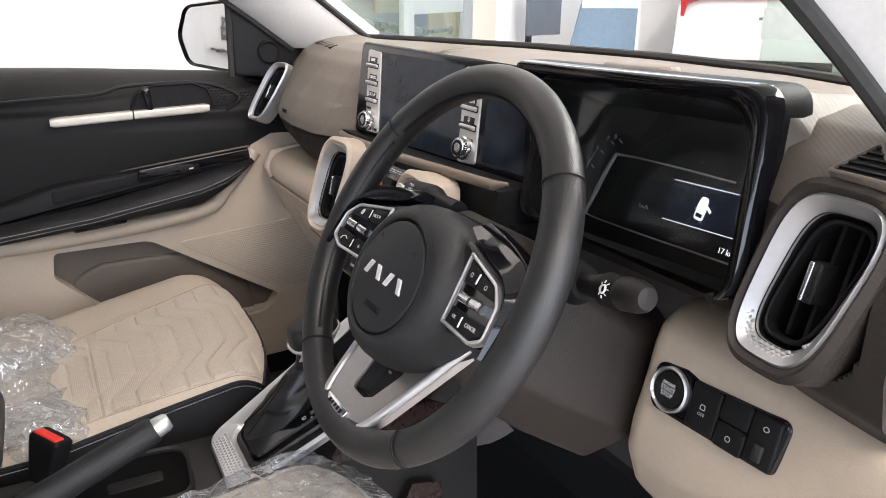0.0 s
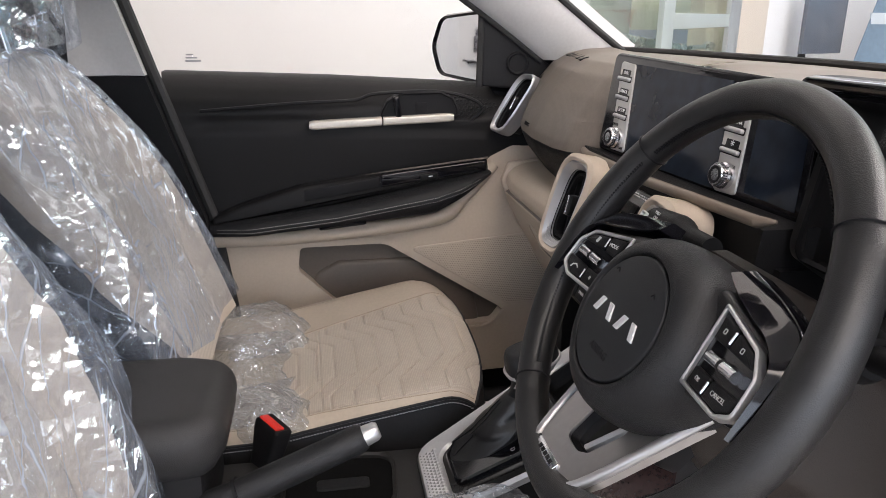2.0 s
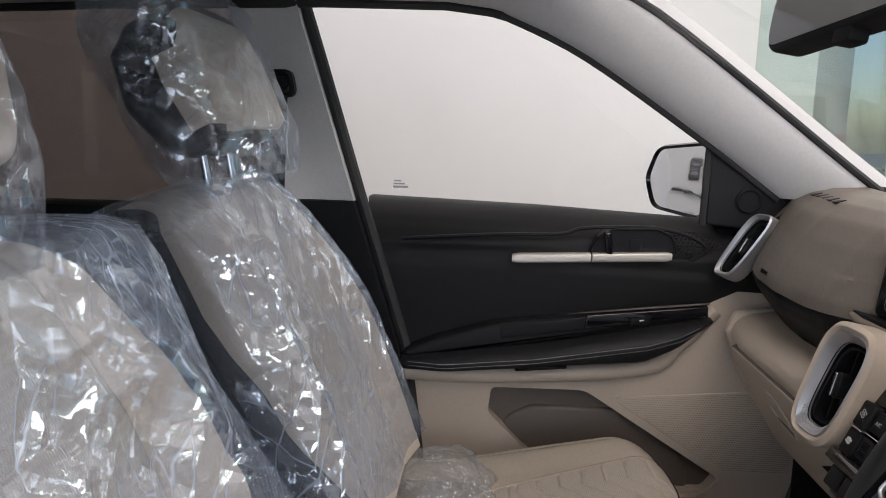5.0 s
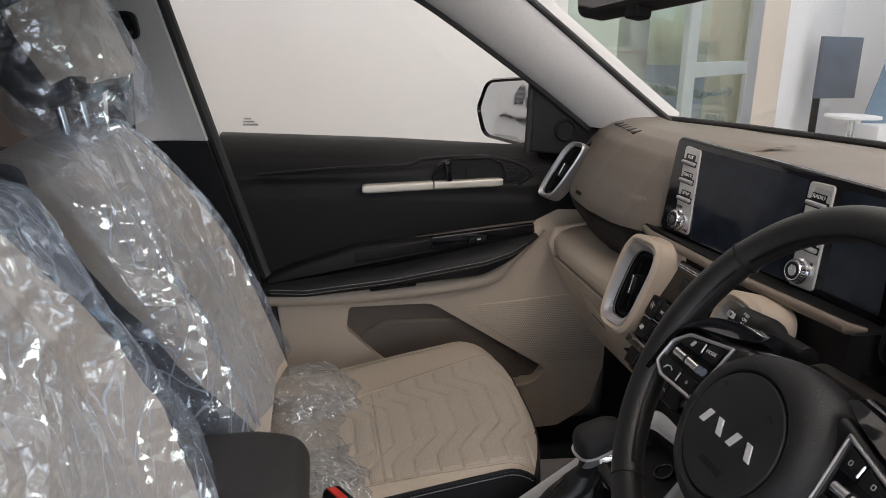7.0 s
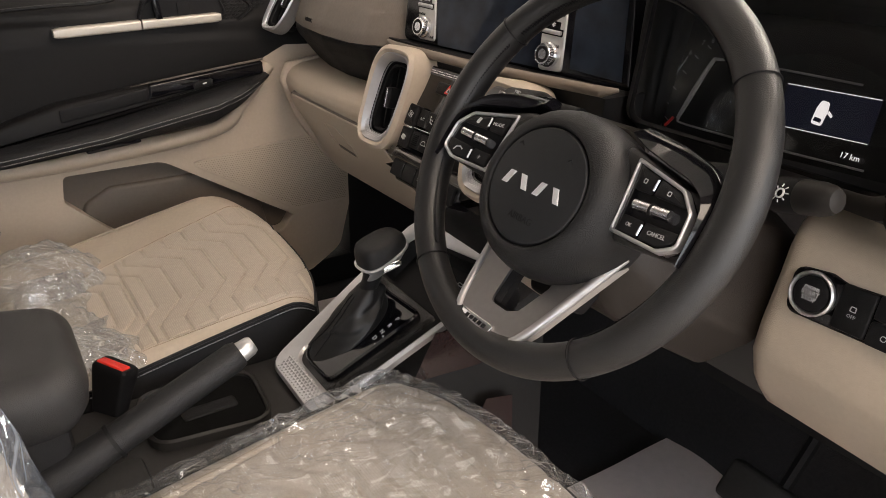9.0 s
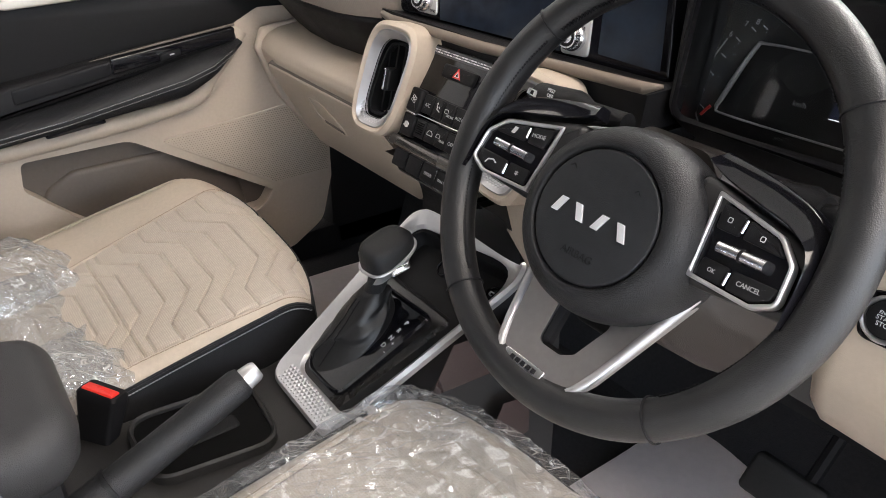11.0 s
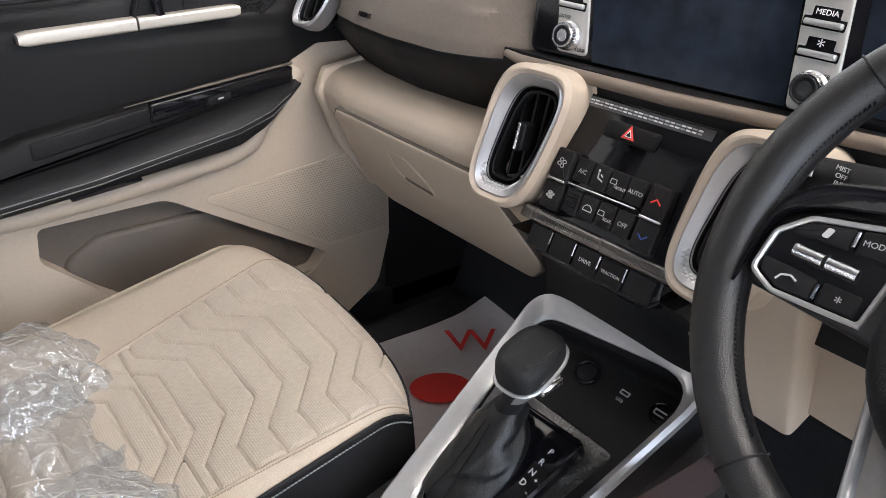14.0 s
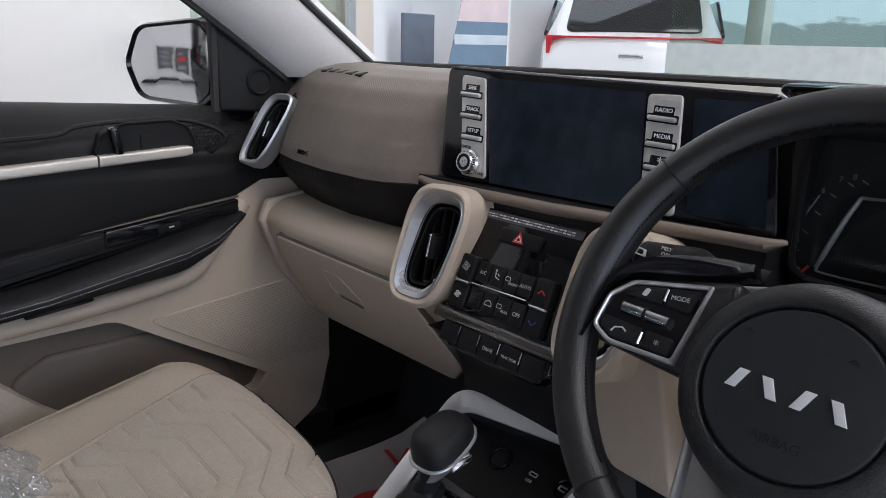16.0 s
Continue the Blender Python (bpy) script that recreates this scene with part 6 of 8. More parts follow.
    part("switch_base", bm, PIANO, cl)
    for k in range(5):
        a = -0.060 + 0.031 * k
        bm = bmesh.new()
        plate(bm, row, rpoly([(a - 0.0142, -0.0135), (a + 0.0142, -0.0135), (a + 0.0142, 0.0095), (a - 0.0142, 0.0095)], 0.002, 3), 0.003, 0.0075, 0.0015)
        key = part("key", bm, DARK, cl)
        if k in (2, 3):
            lettering("key_label", ("DRIVE", "TRACTION")[k - 2], row.shifted(a, -0.003, 0.0076), 0.0056 if k == 2 else 0.0044, LABEL, key)
        if k:
            bm = bmesh.new()
            plate(bm, row, [(a - 0.0163, -0.004), (a - 0.0148, -0.004), (a - 0.0148, 0.0085), (a - 0.0163, 0.0085)], 0.003, 0.0085)
            part("chrome_line", bm, CHROME, cl)


make_climate_panel()


def make_switch_panel():
    sp = thing("start_button_panel", "gloss black panel with round start button and switches", "switch panel")
    fr = Frame((0.556, 0.4855, 0.9445), (1, 0, 0.012), (0, 0.22, 0.97))
    bm = bmesh.new()
    plate(bm, fr, rpoly([(-0.070, 0.020), (-0.066, -0.024), (0.064, -0.022), (0.070, 0.026), (0.045, 0.024), (-0.02, 0.020), (-0.035, 0.024)], [0.014, 0.012, 0.008, 0.01, 0.01, 0.01, 0.01]), -0.02, 0.005, 0.003)
    part("fascia", bm, PIANO, sp)
    f2 = fr.shifted(-0.046, 0.0)
    bm = bmesh.new()
    hoop(bm, f2, ellipse(0.0205, 0.0205, 36), ellipse(0.0165, 0.0165, 36), 0.0, 0.010, 0.0015, drop=0.002)
    part("start_ring", bm, SATIN, sp, "silver ring")
    bm = bmesh.new()
    plate(bm, f2, ellipse(0.0163, 0.0163, 36), 0.0, 0.009, 0.001)
    b = part("start_button", bm, DARK, sp)
    for dy, tx, sz in ((0.0052, "ENGINE", 0.0040), (0.0006, "START", 0.0056), (-0.0046, "STOP", 0.0056)):
        lettering("button_label", tx, f2.shifted(0, dy, 0.0091), sz, WHITE, b)
    for a, bb, w, h in ((-0.008, 0.0, 0.030, 0.040), (0.022, 0.011, 0.028, 0.021), (0.022, -0.0115, 0.028, 0.021), (0.050, 0.001, 0.026, 0.042)):
        bm = bmesh.new()
        plate(bm, fr.shifted(a, bb), rpoly([(-w / 2, -h / 2), (w / 2, -h / 2), (w / 2, h / 2), (-w / 2, h / 2)], 0.003), 0.003, 0.0078, 0.002)
        key = part("key", bm, DARK, sp)
        ff = fr.shifted(a, bb, 0.0079)
        if h > 0.03 and a < 0:
            lettering("key_label", "OFF", ff.shifted(0, -0.005), 0.0042, LABEL, key)
            bm = bmesh.new()
            hoop(bm, ff.shifted(0, 0.001), rpoly([(-0.003, -0.002), (0.003, -0.002), (0.0023, 0.003), (-0.0023, 0.003)], 0.001, 3), rpoly([(-0.0021, -0.0012), (0.0021, -0.0012), (0.0016, 0.0022), (-0.0016, 0.0022)], 0.0008, 3), 0, 0.0003, 0.00005)
            part("skid_symbol", bm, LABEL, key)
        elif bb < -0.01:
            bm = bmesh.new()
            hoop(bm, ff, ellipse(0.0026, 0.0026, 16), ellipse(0.0019, 0.0019, 16), 0, 0.0003, 0.00005)
            part("stop_start_symbol", bm, LABEL, key)
        elif a > 0.04:
            bm = bmesh.new()
            plate(bm, ff.shifted(0, -0.009), rpoly([(-0.004, -0.007), (0.004, -0.007), (0.004, 0.007), (-0.004, 0.007)], 0.001), 0, 0.003, 0.001)
            part("thumb_wheel", bm, RUBBER, key)
            bm = bmesh.new()
            hoop(bm, ff.shifted(0.001, 0.011), ellipse(0.0027, 0.0023, 14), ellipse(0.002, 0.0017, 14), 0, 0.0003, 0.00005)
            part("lamp_symbol", bm, LABEL, key)


make_switch_panel()


# ---- steering wheel and column ----
RAKE = radians(28.8)
WHEEL = Frame((0.3644, 0.3086, 1.0507), (1, 0, 0), (0, math.sin(RAKE), math.cos(RAKE)))


def rim_point(a):
    x, y = 0.1685 * math.cos(a), 0.1685 * math.sin(a)
    if y < -0.108:
        y = -0.108 - (-0.108 - y) * 0.985
    return x, y


def make_wheel():
    wh = thing("steering_wheel", "black leather steering wheel with silver lower spoke", "steering wheel")
    n = 120
    bm = bmesh.new()
    tube(bm, [WHEEL.at(*rim_point(math.tau * k / n)) for k in range(n)], [0.0152 + 0.0014 * max(0, math.cos(2 * math.tau * k / n)) for k in range(n)], 20, closed=True)
    rim = part("rim", bm, RIM, wh, "black leather rim")
    # seams where the leather panels meet
    for a in (37, 143, 232, 308):
        a = radians(a)
        p = Vector(rim_point(a))
        q = (Vector(rim_point(a + 0.02)) - Vector(rim_point(a - 0.02))).normalized()
        side = Vector((-q.y, q.x))
        bm = bmesh.new()
        tube(bm, [WHEEL.at(*(p + side * 0.0162 * math.cos(math.tau * k / 24)), 0.0162 * math.sin(math.tau * k / 24)) for k in range(24)], 0.0008, 5, closed=True)
        part("seam", bm, DARK, rim)
    # zigzag lacing along the inner side
    bm = bmesh.new()
    for lo, hi in ((146, 228), (40, 140), (-48, 30)):
        count = int((hi - lo) * 0.9)
        for k in range(count):
            a = radians(lo + (hi - lo) * k / count)
            b = radians(lo + (hi - lo) * (k + 1) / count)
            pa, pb = Vector(rim_point(a)), Vector(rim_point(b))
            ia, ib = pa * (1 - 0.0144 / pa.length), pb * (1 - 0.0144 / pb.length)
            tube(bm, [WHEEL.at(*ia, 0.0075), WHEEL.at(*ib, 0.0030)], 0.0008, 4)
            tube(bm, [WHEEL.at(*ib, 0.0030), WHEEL.at(*ib, 0.0075)], 0.0008, 4)
    tagged(part("lacing", bm, MATT, rim, "black zigzag lacing"), kind="stuff")

    # airbag pad: a broad rounded dome with a flat round middle
    pad = ellipse(0.078, 0.0735, 56)
    rows = []
    for k, d in ((0.98, -0.045), (1.02, -0.022), (1.02, -0.008), (1.0, 0.003), (0.955, 0.013), (0.89, 0.0205), (0.81, 0.0245), (0.735, 0.0258), (0.715, 0.0245), (0.705, 0.021)):
        rows.append([WHEEL.at(0.004 + a * k, -0.026 + b * k, d) for a, b in pad])
    bm = bmesh.new()
    loops(bm, rows)
    padob = part("airbag_pad", bm, LEATHER, wh, "black grained airbag pad", sharp=60)
    bm = bmesh.new()
    plate(bm, WHEEL, ellipse(0.0535, 0.0505, 48, 0.005, -0.026), 0.018, 0.0262, 0.002)
    part("pad_centre", bm, mat("fine_grained_black", (0.016, 0.017, 0.019), 0.5, bump=0.2, bscale=1500, kind="pebble", spec=0.3), padob)
    # emblem drawn as plain angular strokes
    em = WHEEL.shifted(0.003, -0.0275, 0.0262)
    for a, b in ((-0.0330, -0.0270), (-0.0070, -0.0130), (0.0070, 0.0130), (0.0330, 0.0270)):
        bm = bmesh.new()
        plate(bm, em, [(a - 0.0032, -0.0062), (a + 0.0032, -0.0062), (b + 0.0032, 0.0062), (b - 0.0032, 0.0062)], -0.001, 0.0014, 0.0003)
        part("emblem_bar", bm, EMBLEM, padob, "polished slanting emblem bar")
    lettering("airbag_mark", "AIRBAG", WHEEL.shifted(0.006, -0.056, 0.0263), 0.0085, MATT, padob, "embossed lettering", 0.0003)
    for a, b in ((-0.03, 0.004), (0.031, 0.004)):
        bm = bmesh.new()
        tube(bm, [WHEEL.at(a - 0.003, b - 0.002, 0.0262), WHEEL.at(a, b, 0.0264), WHEEL.at(a + 0.003, b - 0.003, 0.0262)], 0.0006, 5)
        part("mould_mark", bm, MATT, padob)

    # button pods on the side spokes
    for s in (-1, 1):
        spoke = rpoly([(s * 0.055, 0.036), (s * 0.150, 0.014), (s * 0.160, -0.034), (s * 0.055, -0.042)], 0.008)
        bm = bmesh.new()
        plate(bm, WHEEL, spoke, -0.022, 0.002, 0.006)
        part("spoke", bm, RIM, wh)
        # the pods lean outward: deep beside the pad, proud beside the rim
        pf = Frame(WHEEL.at(s * 0.107, 0, -0.002), WHEEL.u + WHEEL.n * 0.12 * s, WHEEL.v - WHEEL.n * 0.06).shifted(-s * 0.107, 0, 0)
        pod = rpoly([(s * 0.074, 0.0265), (s * 0.130, 0.0145), (s * 0.1455, 0.0), (s * 0.1485, -0.027), (s * 0.132, -0.0355), (s * 0.081, -0.0345)], [0.002, 0.012, 0.010, 0.008, 0.010, 0.002], 5)
        bm = bmesh.new()
        hoop(bm, pf, pod, inset(pod, 0.0030), 0.004, 0.0115, 0.001)
        frm = part("button_frame", bm, SATIN, wh, "silver frame round the wheel buttons")
        bm = bmesh.new()
        plate(bm, pf, inset(pod, 0.0006), -0.012, 0.008)
        face = part("button_face", bm, PIANO, wh)
        # keys cut from the pod outline
        for poly in ([(s * 0.081, 0.0205), (s * 0.102, 0.0165), (s * 0.102, 0.0025), (s * 0.084, 0.0025)], [(s * 0.105, 0.0158), (s * 0.129, 0.0105), (s * 0.139, 0.0015), (s * 0.105, 0.0025)],
                     [(s * 0.0865, -0.0178), (s * 0.108, -0.0178), (s * 0.108, -0.0310), (s * 0.0865, -0.0310)], [(s * 0.111, -0.0178), (s * 0.144, -0.0165), (s * 0.142, -0.0255), (s * 0.130, -0.0315), (s * 0.111, -0.0310)]):
            bm = bmesh.new()
            plate(bm, pf, rpoly(poly, 0.002, 3), 0.005, 0.0108, 0.0015)
            part("wheel_key", bm, DARK, face)
        bm = bmesh.new()
        tube(bm, [pf.at(s * 0.094, -0.0082, 0.0112), pf.at(s * 0.130, -0.0072, 0.0112)], [0.0042, 0.0042], 14)
        ro = part("scroll_roller", bm, CHROME, face, "knurled chrome scroll roller")
        bm = bmesh.new()
        tube(bm, [pf.at(s * 0.111, -0.0077, 0.0112), pf.at(s * 0.113, -0.0077, 0.0112)], 0.0047, 14)
        part("roller_ring", bm, DARK, ro)
        for (a, b), (c, d) in (((0.1034, 0.0055), (0.1036, 0.0145)), ((0.1095, -0.0295), (0.1095, -0.0205))):
            bm = bmesh.new()
            tube(bm, [pf.at(s * a, b, 0.011), pf.at(s * c, d, 0.011)], 0.0011, 6)
            part("key_divider", bm, CHROME, face)
        ff = pf.shifted(0, 0, 0.0111)
        if s < 0:
            lettering("key_label", "MODE", ff.shifted(-0.093, 0.0105).turned(6), 0.0048, LABEL, face)
            lettering("key_label", "*", ff.shifted(-0.097, -0.026), 0.009, LABEL, face)
            bm = bmesh.new()
            tube(bm, [ff.at(-0.132, -0.027), ff.at(-0.130, -0.0235), ff.at(-0.125, -0.022), ff.at(-0.121, -0.024)], 0.0007, 6)
            part("phone_symbol", bm, LABEL, face)
            bm = bmesh.new()
            plate(bm, ff.shifted(-0.118, 0.008), rpoly([(-0.003, -0.003), (0.001, -0.003), (0.003, 0.003), (-0.001, 0.003)], 0.001, 2), 0, 0.0003)
            part("voice_symbol", bm, LABEL, face)
        else:
            lettering("key_label", "CANCEL", ff.shifted(0.126, -0.0238).turned(3), 0.0046, LABEL, face)
            lettering("key_label", "OK", ff.shifted(0.097, -0.0243), 0.0042, LABEL, face)
            for a, b in ((0.092, 0.0105), (0.119, 0.0075)):
                bm = bmesh.new()
                hoop(bm, ff.shifted(a, b), rpoly([(-0.0019, -0.0019), (0.0019, -0.0019), (0.0019, 0.0019), (-0.0019, 0.0019)], 0.001, 2), rpoly([(-0.0013, -0.0013), (0.0013, -0.0013), (0.0013, 0.0013), (-0.0013, 0.0013)], 0.001, 2), 0, 0.0003, 0.00005)
                part("key_symbol", bm, LABEL, face)
        # gloss wing round the pod: a bright bevel that falls away from the pod to the rim
        way = spline([Vector((s * x, y, w)) for x, y, w in ((0.054, 0.043, 0.012), (0.074, 0.0345, 0.017), (0.105, 0.0265, 0.019), (0.132, 0.0195, 0.016), (0.1495, 0.004, 0.009), (0.1535, -0.038, 0.005))], 5)
        rows = []
        for k, p in enumerate(way):
            d = way[min(k + 1, len(way) - 1)] - way[max(k - 1, 0)]
            o = Vector((-d.y, d.x)).normalized() * s
            q = [(0.0, -0.012), (0.0, 0.0098), (0.06, 0.0108), (0.5, 0.0055), (0.94, 0.0), (1.0, -0.002), (1.0, -0.016)]
            rows.append([pf.at(p.x + o.x * p.z * e, p.y + o.y * p.z * e, h) for e, h in q])
        bm = bmesh.new()
        loops(bm, rows)
        part("gloss_wing", bm, PIANO, wh)
        bm = bmesh.new()
        plate(bm, WHEEL.shifted(0, 0, -0.03), rpoly([(s * 0.05, 0.044), (s * 0.125, 0.026), (s * 0.13, 0.012), (s * 0.05, 0.026)], 0.006), -0.006, 0.0, 0.003)
        part("shift_paddle", bm, SATIN, wh, "silver shift paddle")

    # silver V-shaped lower spoke, sinking towards the pad, with one opening under the pad
    vf = Frame(WHEEL.at(0.001, -0.1615, 0.010), WHEEL.u, WHEEL.v - WHEEL.n * 0.40)
    vee = rpoly([(-0.077, 0.122), (-0.049, 0.028), (-0.038, 0.006), (-0.018, -0.006), (0.018, -0.006), (0.038, 0.006), (0.049, 0.028), (0.077, 0.122)], [0.004, 0.02, 0.012, 0.008, 0.008, 0.012, 0.02, 0.004], 4)
    gap = rpoly([(-0.022, 0.088), (0.030, 0.090), (0.032, 0.066), (0.022, 0.036), (0.012, 0.030), (-0.012, 0.030)], [0.006, 0.006, 0.008, 0.006, 0.006, 0.008], 4)
    bm = bmesh.new()
    holed(bm, vf, inset(vee, 0.003), [gap], -0.014, 0.0)
    spoke = part("lower_spoke", bm, SPOKESILVER, wh, "satin silver lower spoke")
    bm = bmesh.new()
    hoop(bm, vf, gap, inset(gap, 0.004), -0.016, -0.002, 0.001, drop=0.006)
    part("gap_liner", bm, MATT, spoke)
    edge = [(-0.073, 0.122), (-0.060, 0.075), (-0.047, 0.030), (-0.036, 0.008), (-0.018, -0.003), (0.0, -0.004), (0.018, -0.003), (0.036, 0.008), (0.047, 0.030), (0.060, 0.075), (0.073, 0.122)]
    bm = bmesh.new()
    tube(bm, spline([vf.at(a, b, -0.001) for a, b in edge], 5), 0.0042, 10)
    part("bright_edge", bm, SATIN, spoke, "bright rolled edge")
    bm = bmesh.new()
    plf = vf.shifted(-0.008, 0.0075, 0.0)
    plate(bm, plf, rpoly([(-0.020, -0.0050), (0.020, -0.0050), (0.021, 0.0050), (-0.023, 0.0050)], 0.002), -0.002, 0.0022, 0.001)
    pl = part("spoke_plate", bm, CHROME, wh, "small silver name plate")
    for k in range(5):
        bm = bmesh.new()
        a = -0.014 + 0.007 * k
        plate(bm, plf.shifted(a * 0.85, 0, 0.0022), [(-0.0021, -0.0019), (0.0019, -0.0019), (0.0021, 0.0019), (-0.0019, 0.0019)], 0, 0.0003)
        part("name_bar", bm, DARK, pl)
    bm = bmesh.new()
    plate(bm, WHEEL, rpoly([(-0.05, -0.050), (0.05, -0.050), (0.030, -0.115), (-0.026, -0.115)], 0.01), -0.075, -0.055, 0.004)
    part("hub_cover", bm, MATT, wh)


make_wheel()


def make_column():
    col = thing("steering_column", "dark steering column shroud with two stalks", "steering column")
    rows = []
    for d, w, up, dn in ((-0.035, 0.052, 0.050, 0.055), (-0.05, 0.062, 0.056, 0.080), (-0.10, 0.072, 0.056, 0.105), (-0.16, 0.085, 0.05, 0.115), (-0.24, 0.10, 0.05, 0.12)):
        sec = rpoly([(-w, up * 0.6), (-w * 0.6, up), (w * 0.6, up), (w, up * 0.6), (w * 1.0, -dn * 0.6), (w * 0.6, -dn), (-w * 0.6, -dn), (-w, -dn * 0.6)], 0.02, 4)
        rows.append([WHEEL.at(a, b, d) for a, b in sec])
    bm = bmesh.new()
    loops(bm, rows)
    part("shroud", bm, mat("brown_black_plastic", (0.016, 0.0115, 0.009), 0.5, vary=0.1, bump=0.3, bscale=1100, kind="pebble"), col, sharp=50)
    # lighting stalk on the outer side
    base, tip = Vector((0.458, 0.412, 1.040)), Vector((0.560, 0.396, 1.064))
    ax = (tip - base).normalized()
    bm = bmesh.new()
    tube(bm, [base - ax * 0.03, base, base + ax * 0.012], [0.020, 0.020, 0.014], 18)
    part("stalk_collar", bm, DARK, col)
    bm = bmesh.new()
    tube(bm, [base, base.lerp(tip, 0.25), base.lerp(tip, 0.42), base.lerp(tip, 0.48)], [0.009, 0.0095, 0.0125, 0.0135], 18)
    st = part("light_stalk", bm, DARK, col)
    bm = bmesh.new()
    tube(bm, [base.lerp(tip, 0.44), base.lerp(tip, 0.46), base.lerp(tip, 0.64), base.lerp(tip, 0.66)], [0.0130, 0.0142, 0.0138, 0.0130], 20)
    part("twist_ring", bm, MATT, st)
    bm = bmesh.new()
    tube(bm, [base.lerp(tip, 0.66), base.lerp(tip, 0.68), base.lerp(tip, 0.82), base.lerp(tip, 0.90), base.lerp(tip, 0.94), base.lerp(tip, 0.95)], [0.0130, 0.0136, 0.0130, 0.0112, 0.0085, 0.003], 20)
    part("end_cap", bm, mat("grey_end_cap", (0.016, 0.0145, 0.0135), 0.5, spec=0.3), st)
    sf = Frame(base.lerp(tip, 0.55) + Vector((0.0, -0.0128, 0.0042)), ax, (0, 0.3, 1))
    bm = bmesh.new()
    hoop(bm, sf, ellipse(0.004, 0.004, 14), ellipse(0.0028, 0.0028, 14), -0.003, 0.0022, 0.0003)
    for q in range(8):
        c, s = math.cos(q * math.tau / 8), math.sin(q * math.tau / 8)
        tube(bm, [sf.at(0.005 * c, 0.005 * s, 0.001), sf.at(0.0072 * c, 0.0072 * s, 0.0)], 0.0005, 4)
    part("lamp_symbol", bm, WHITE, st)
    # wiper stalk on the inner side
    base, tip = Vector((0.300, 0.385, 1.066)), Vector((0.185, 0.388, 1.056))
    bm = bmesh.new()
    tube(bm, [base, base.lerp(tip, 0.4), base.lerp(tip, 0.5), base.lerp(tip, 0.55), base.lerp(tip, 0.95), base.lerp(tip, 1.0)], [0.010, 0.012, 0.018, 0.019, 0.018, 0.012], 18)
    ws = part("wiper_stalk", bm, DARK, col)
    wf = Frame(base.lerp(tip, 0.72) + Vector((0, -0.0165, 0.008)), (-1, 0, 0.1), (0.0, 0.45, 0.9))
    wf = Frame(wf.o, -wf.u, wf.v)
    bm = bmesh.new()
    hoop(bm, wf.shifted(-0.022, 0.0), rpoly([(-0.005, -0.002), (0.005, -0.002), (0.004, 0.004), (-0.004, 0.004)], 0.001, 3), rpoly([(-0.004, -0.001), (0.004, -0.001), (0.0032, 0.003), (-0.0032, 0.003)], 0.001, 3), -0.002, 0.002, 0.0002)
    part("wiper_symbol", bm, WHITE, ws)
    for k, tx in enumerate(("MIST", "OFF", "INT", "LO", "HI")):
        lettering("stalk_label", tx, wf.shifted(0.0 + 0.001 * k, 0.010 - 0.0048 * k, 0.002 - 0.0005 * abs(k - 2)), 0.0045, WHITE, ws)


make_column()


# ---- centre console ----
CON = Frame((0.004, 0.31, 0.724), (1, 0, 0), (0, 0.888, 0.46))


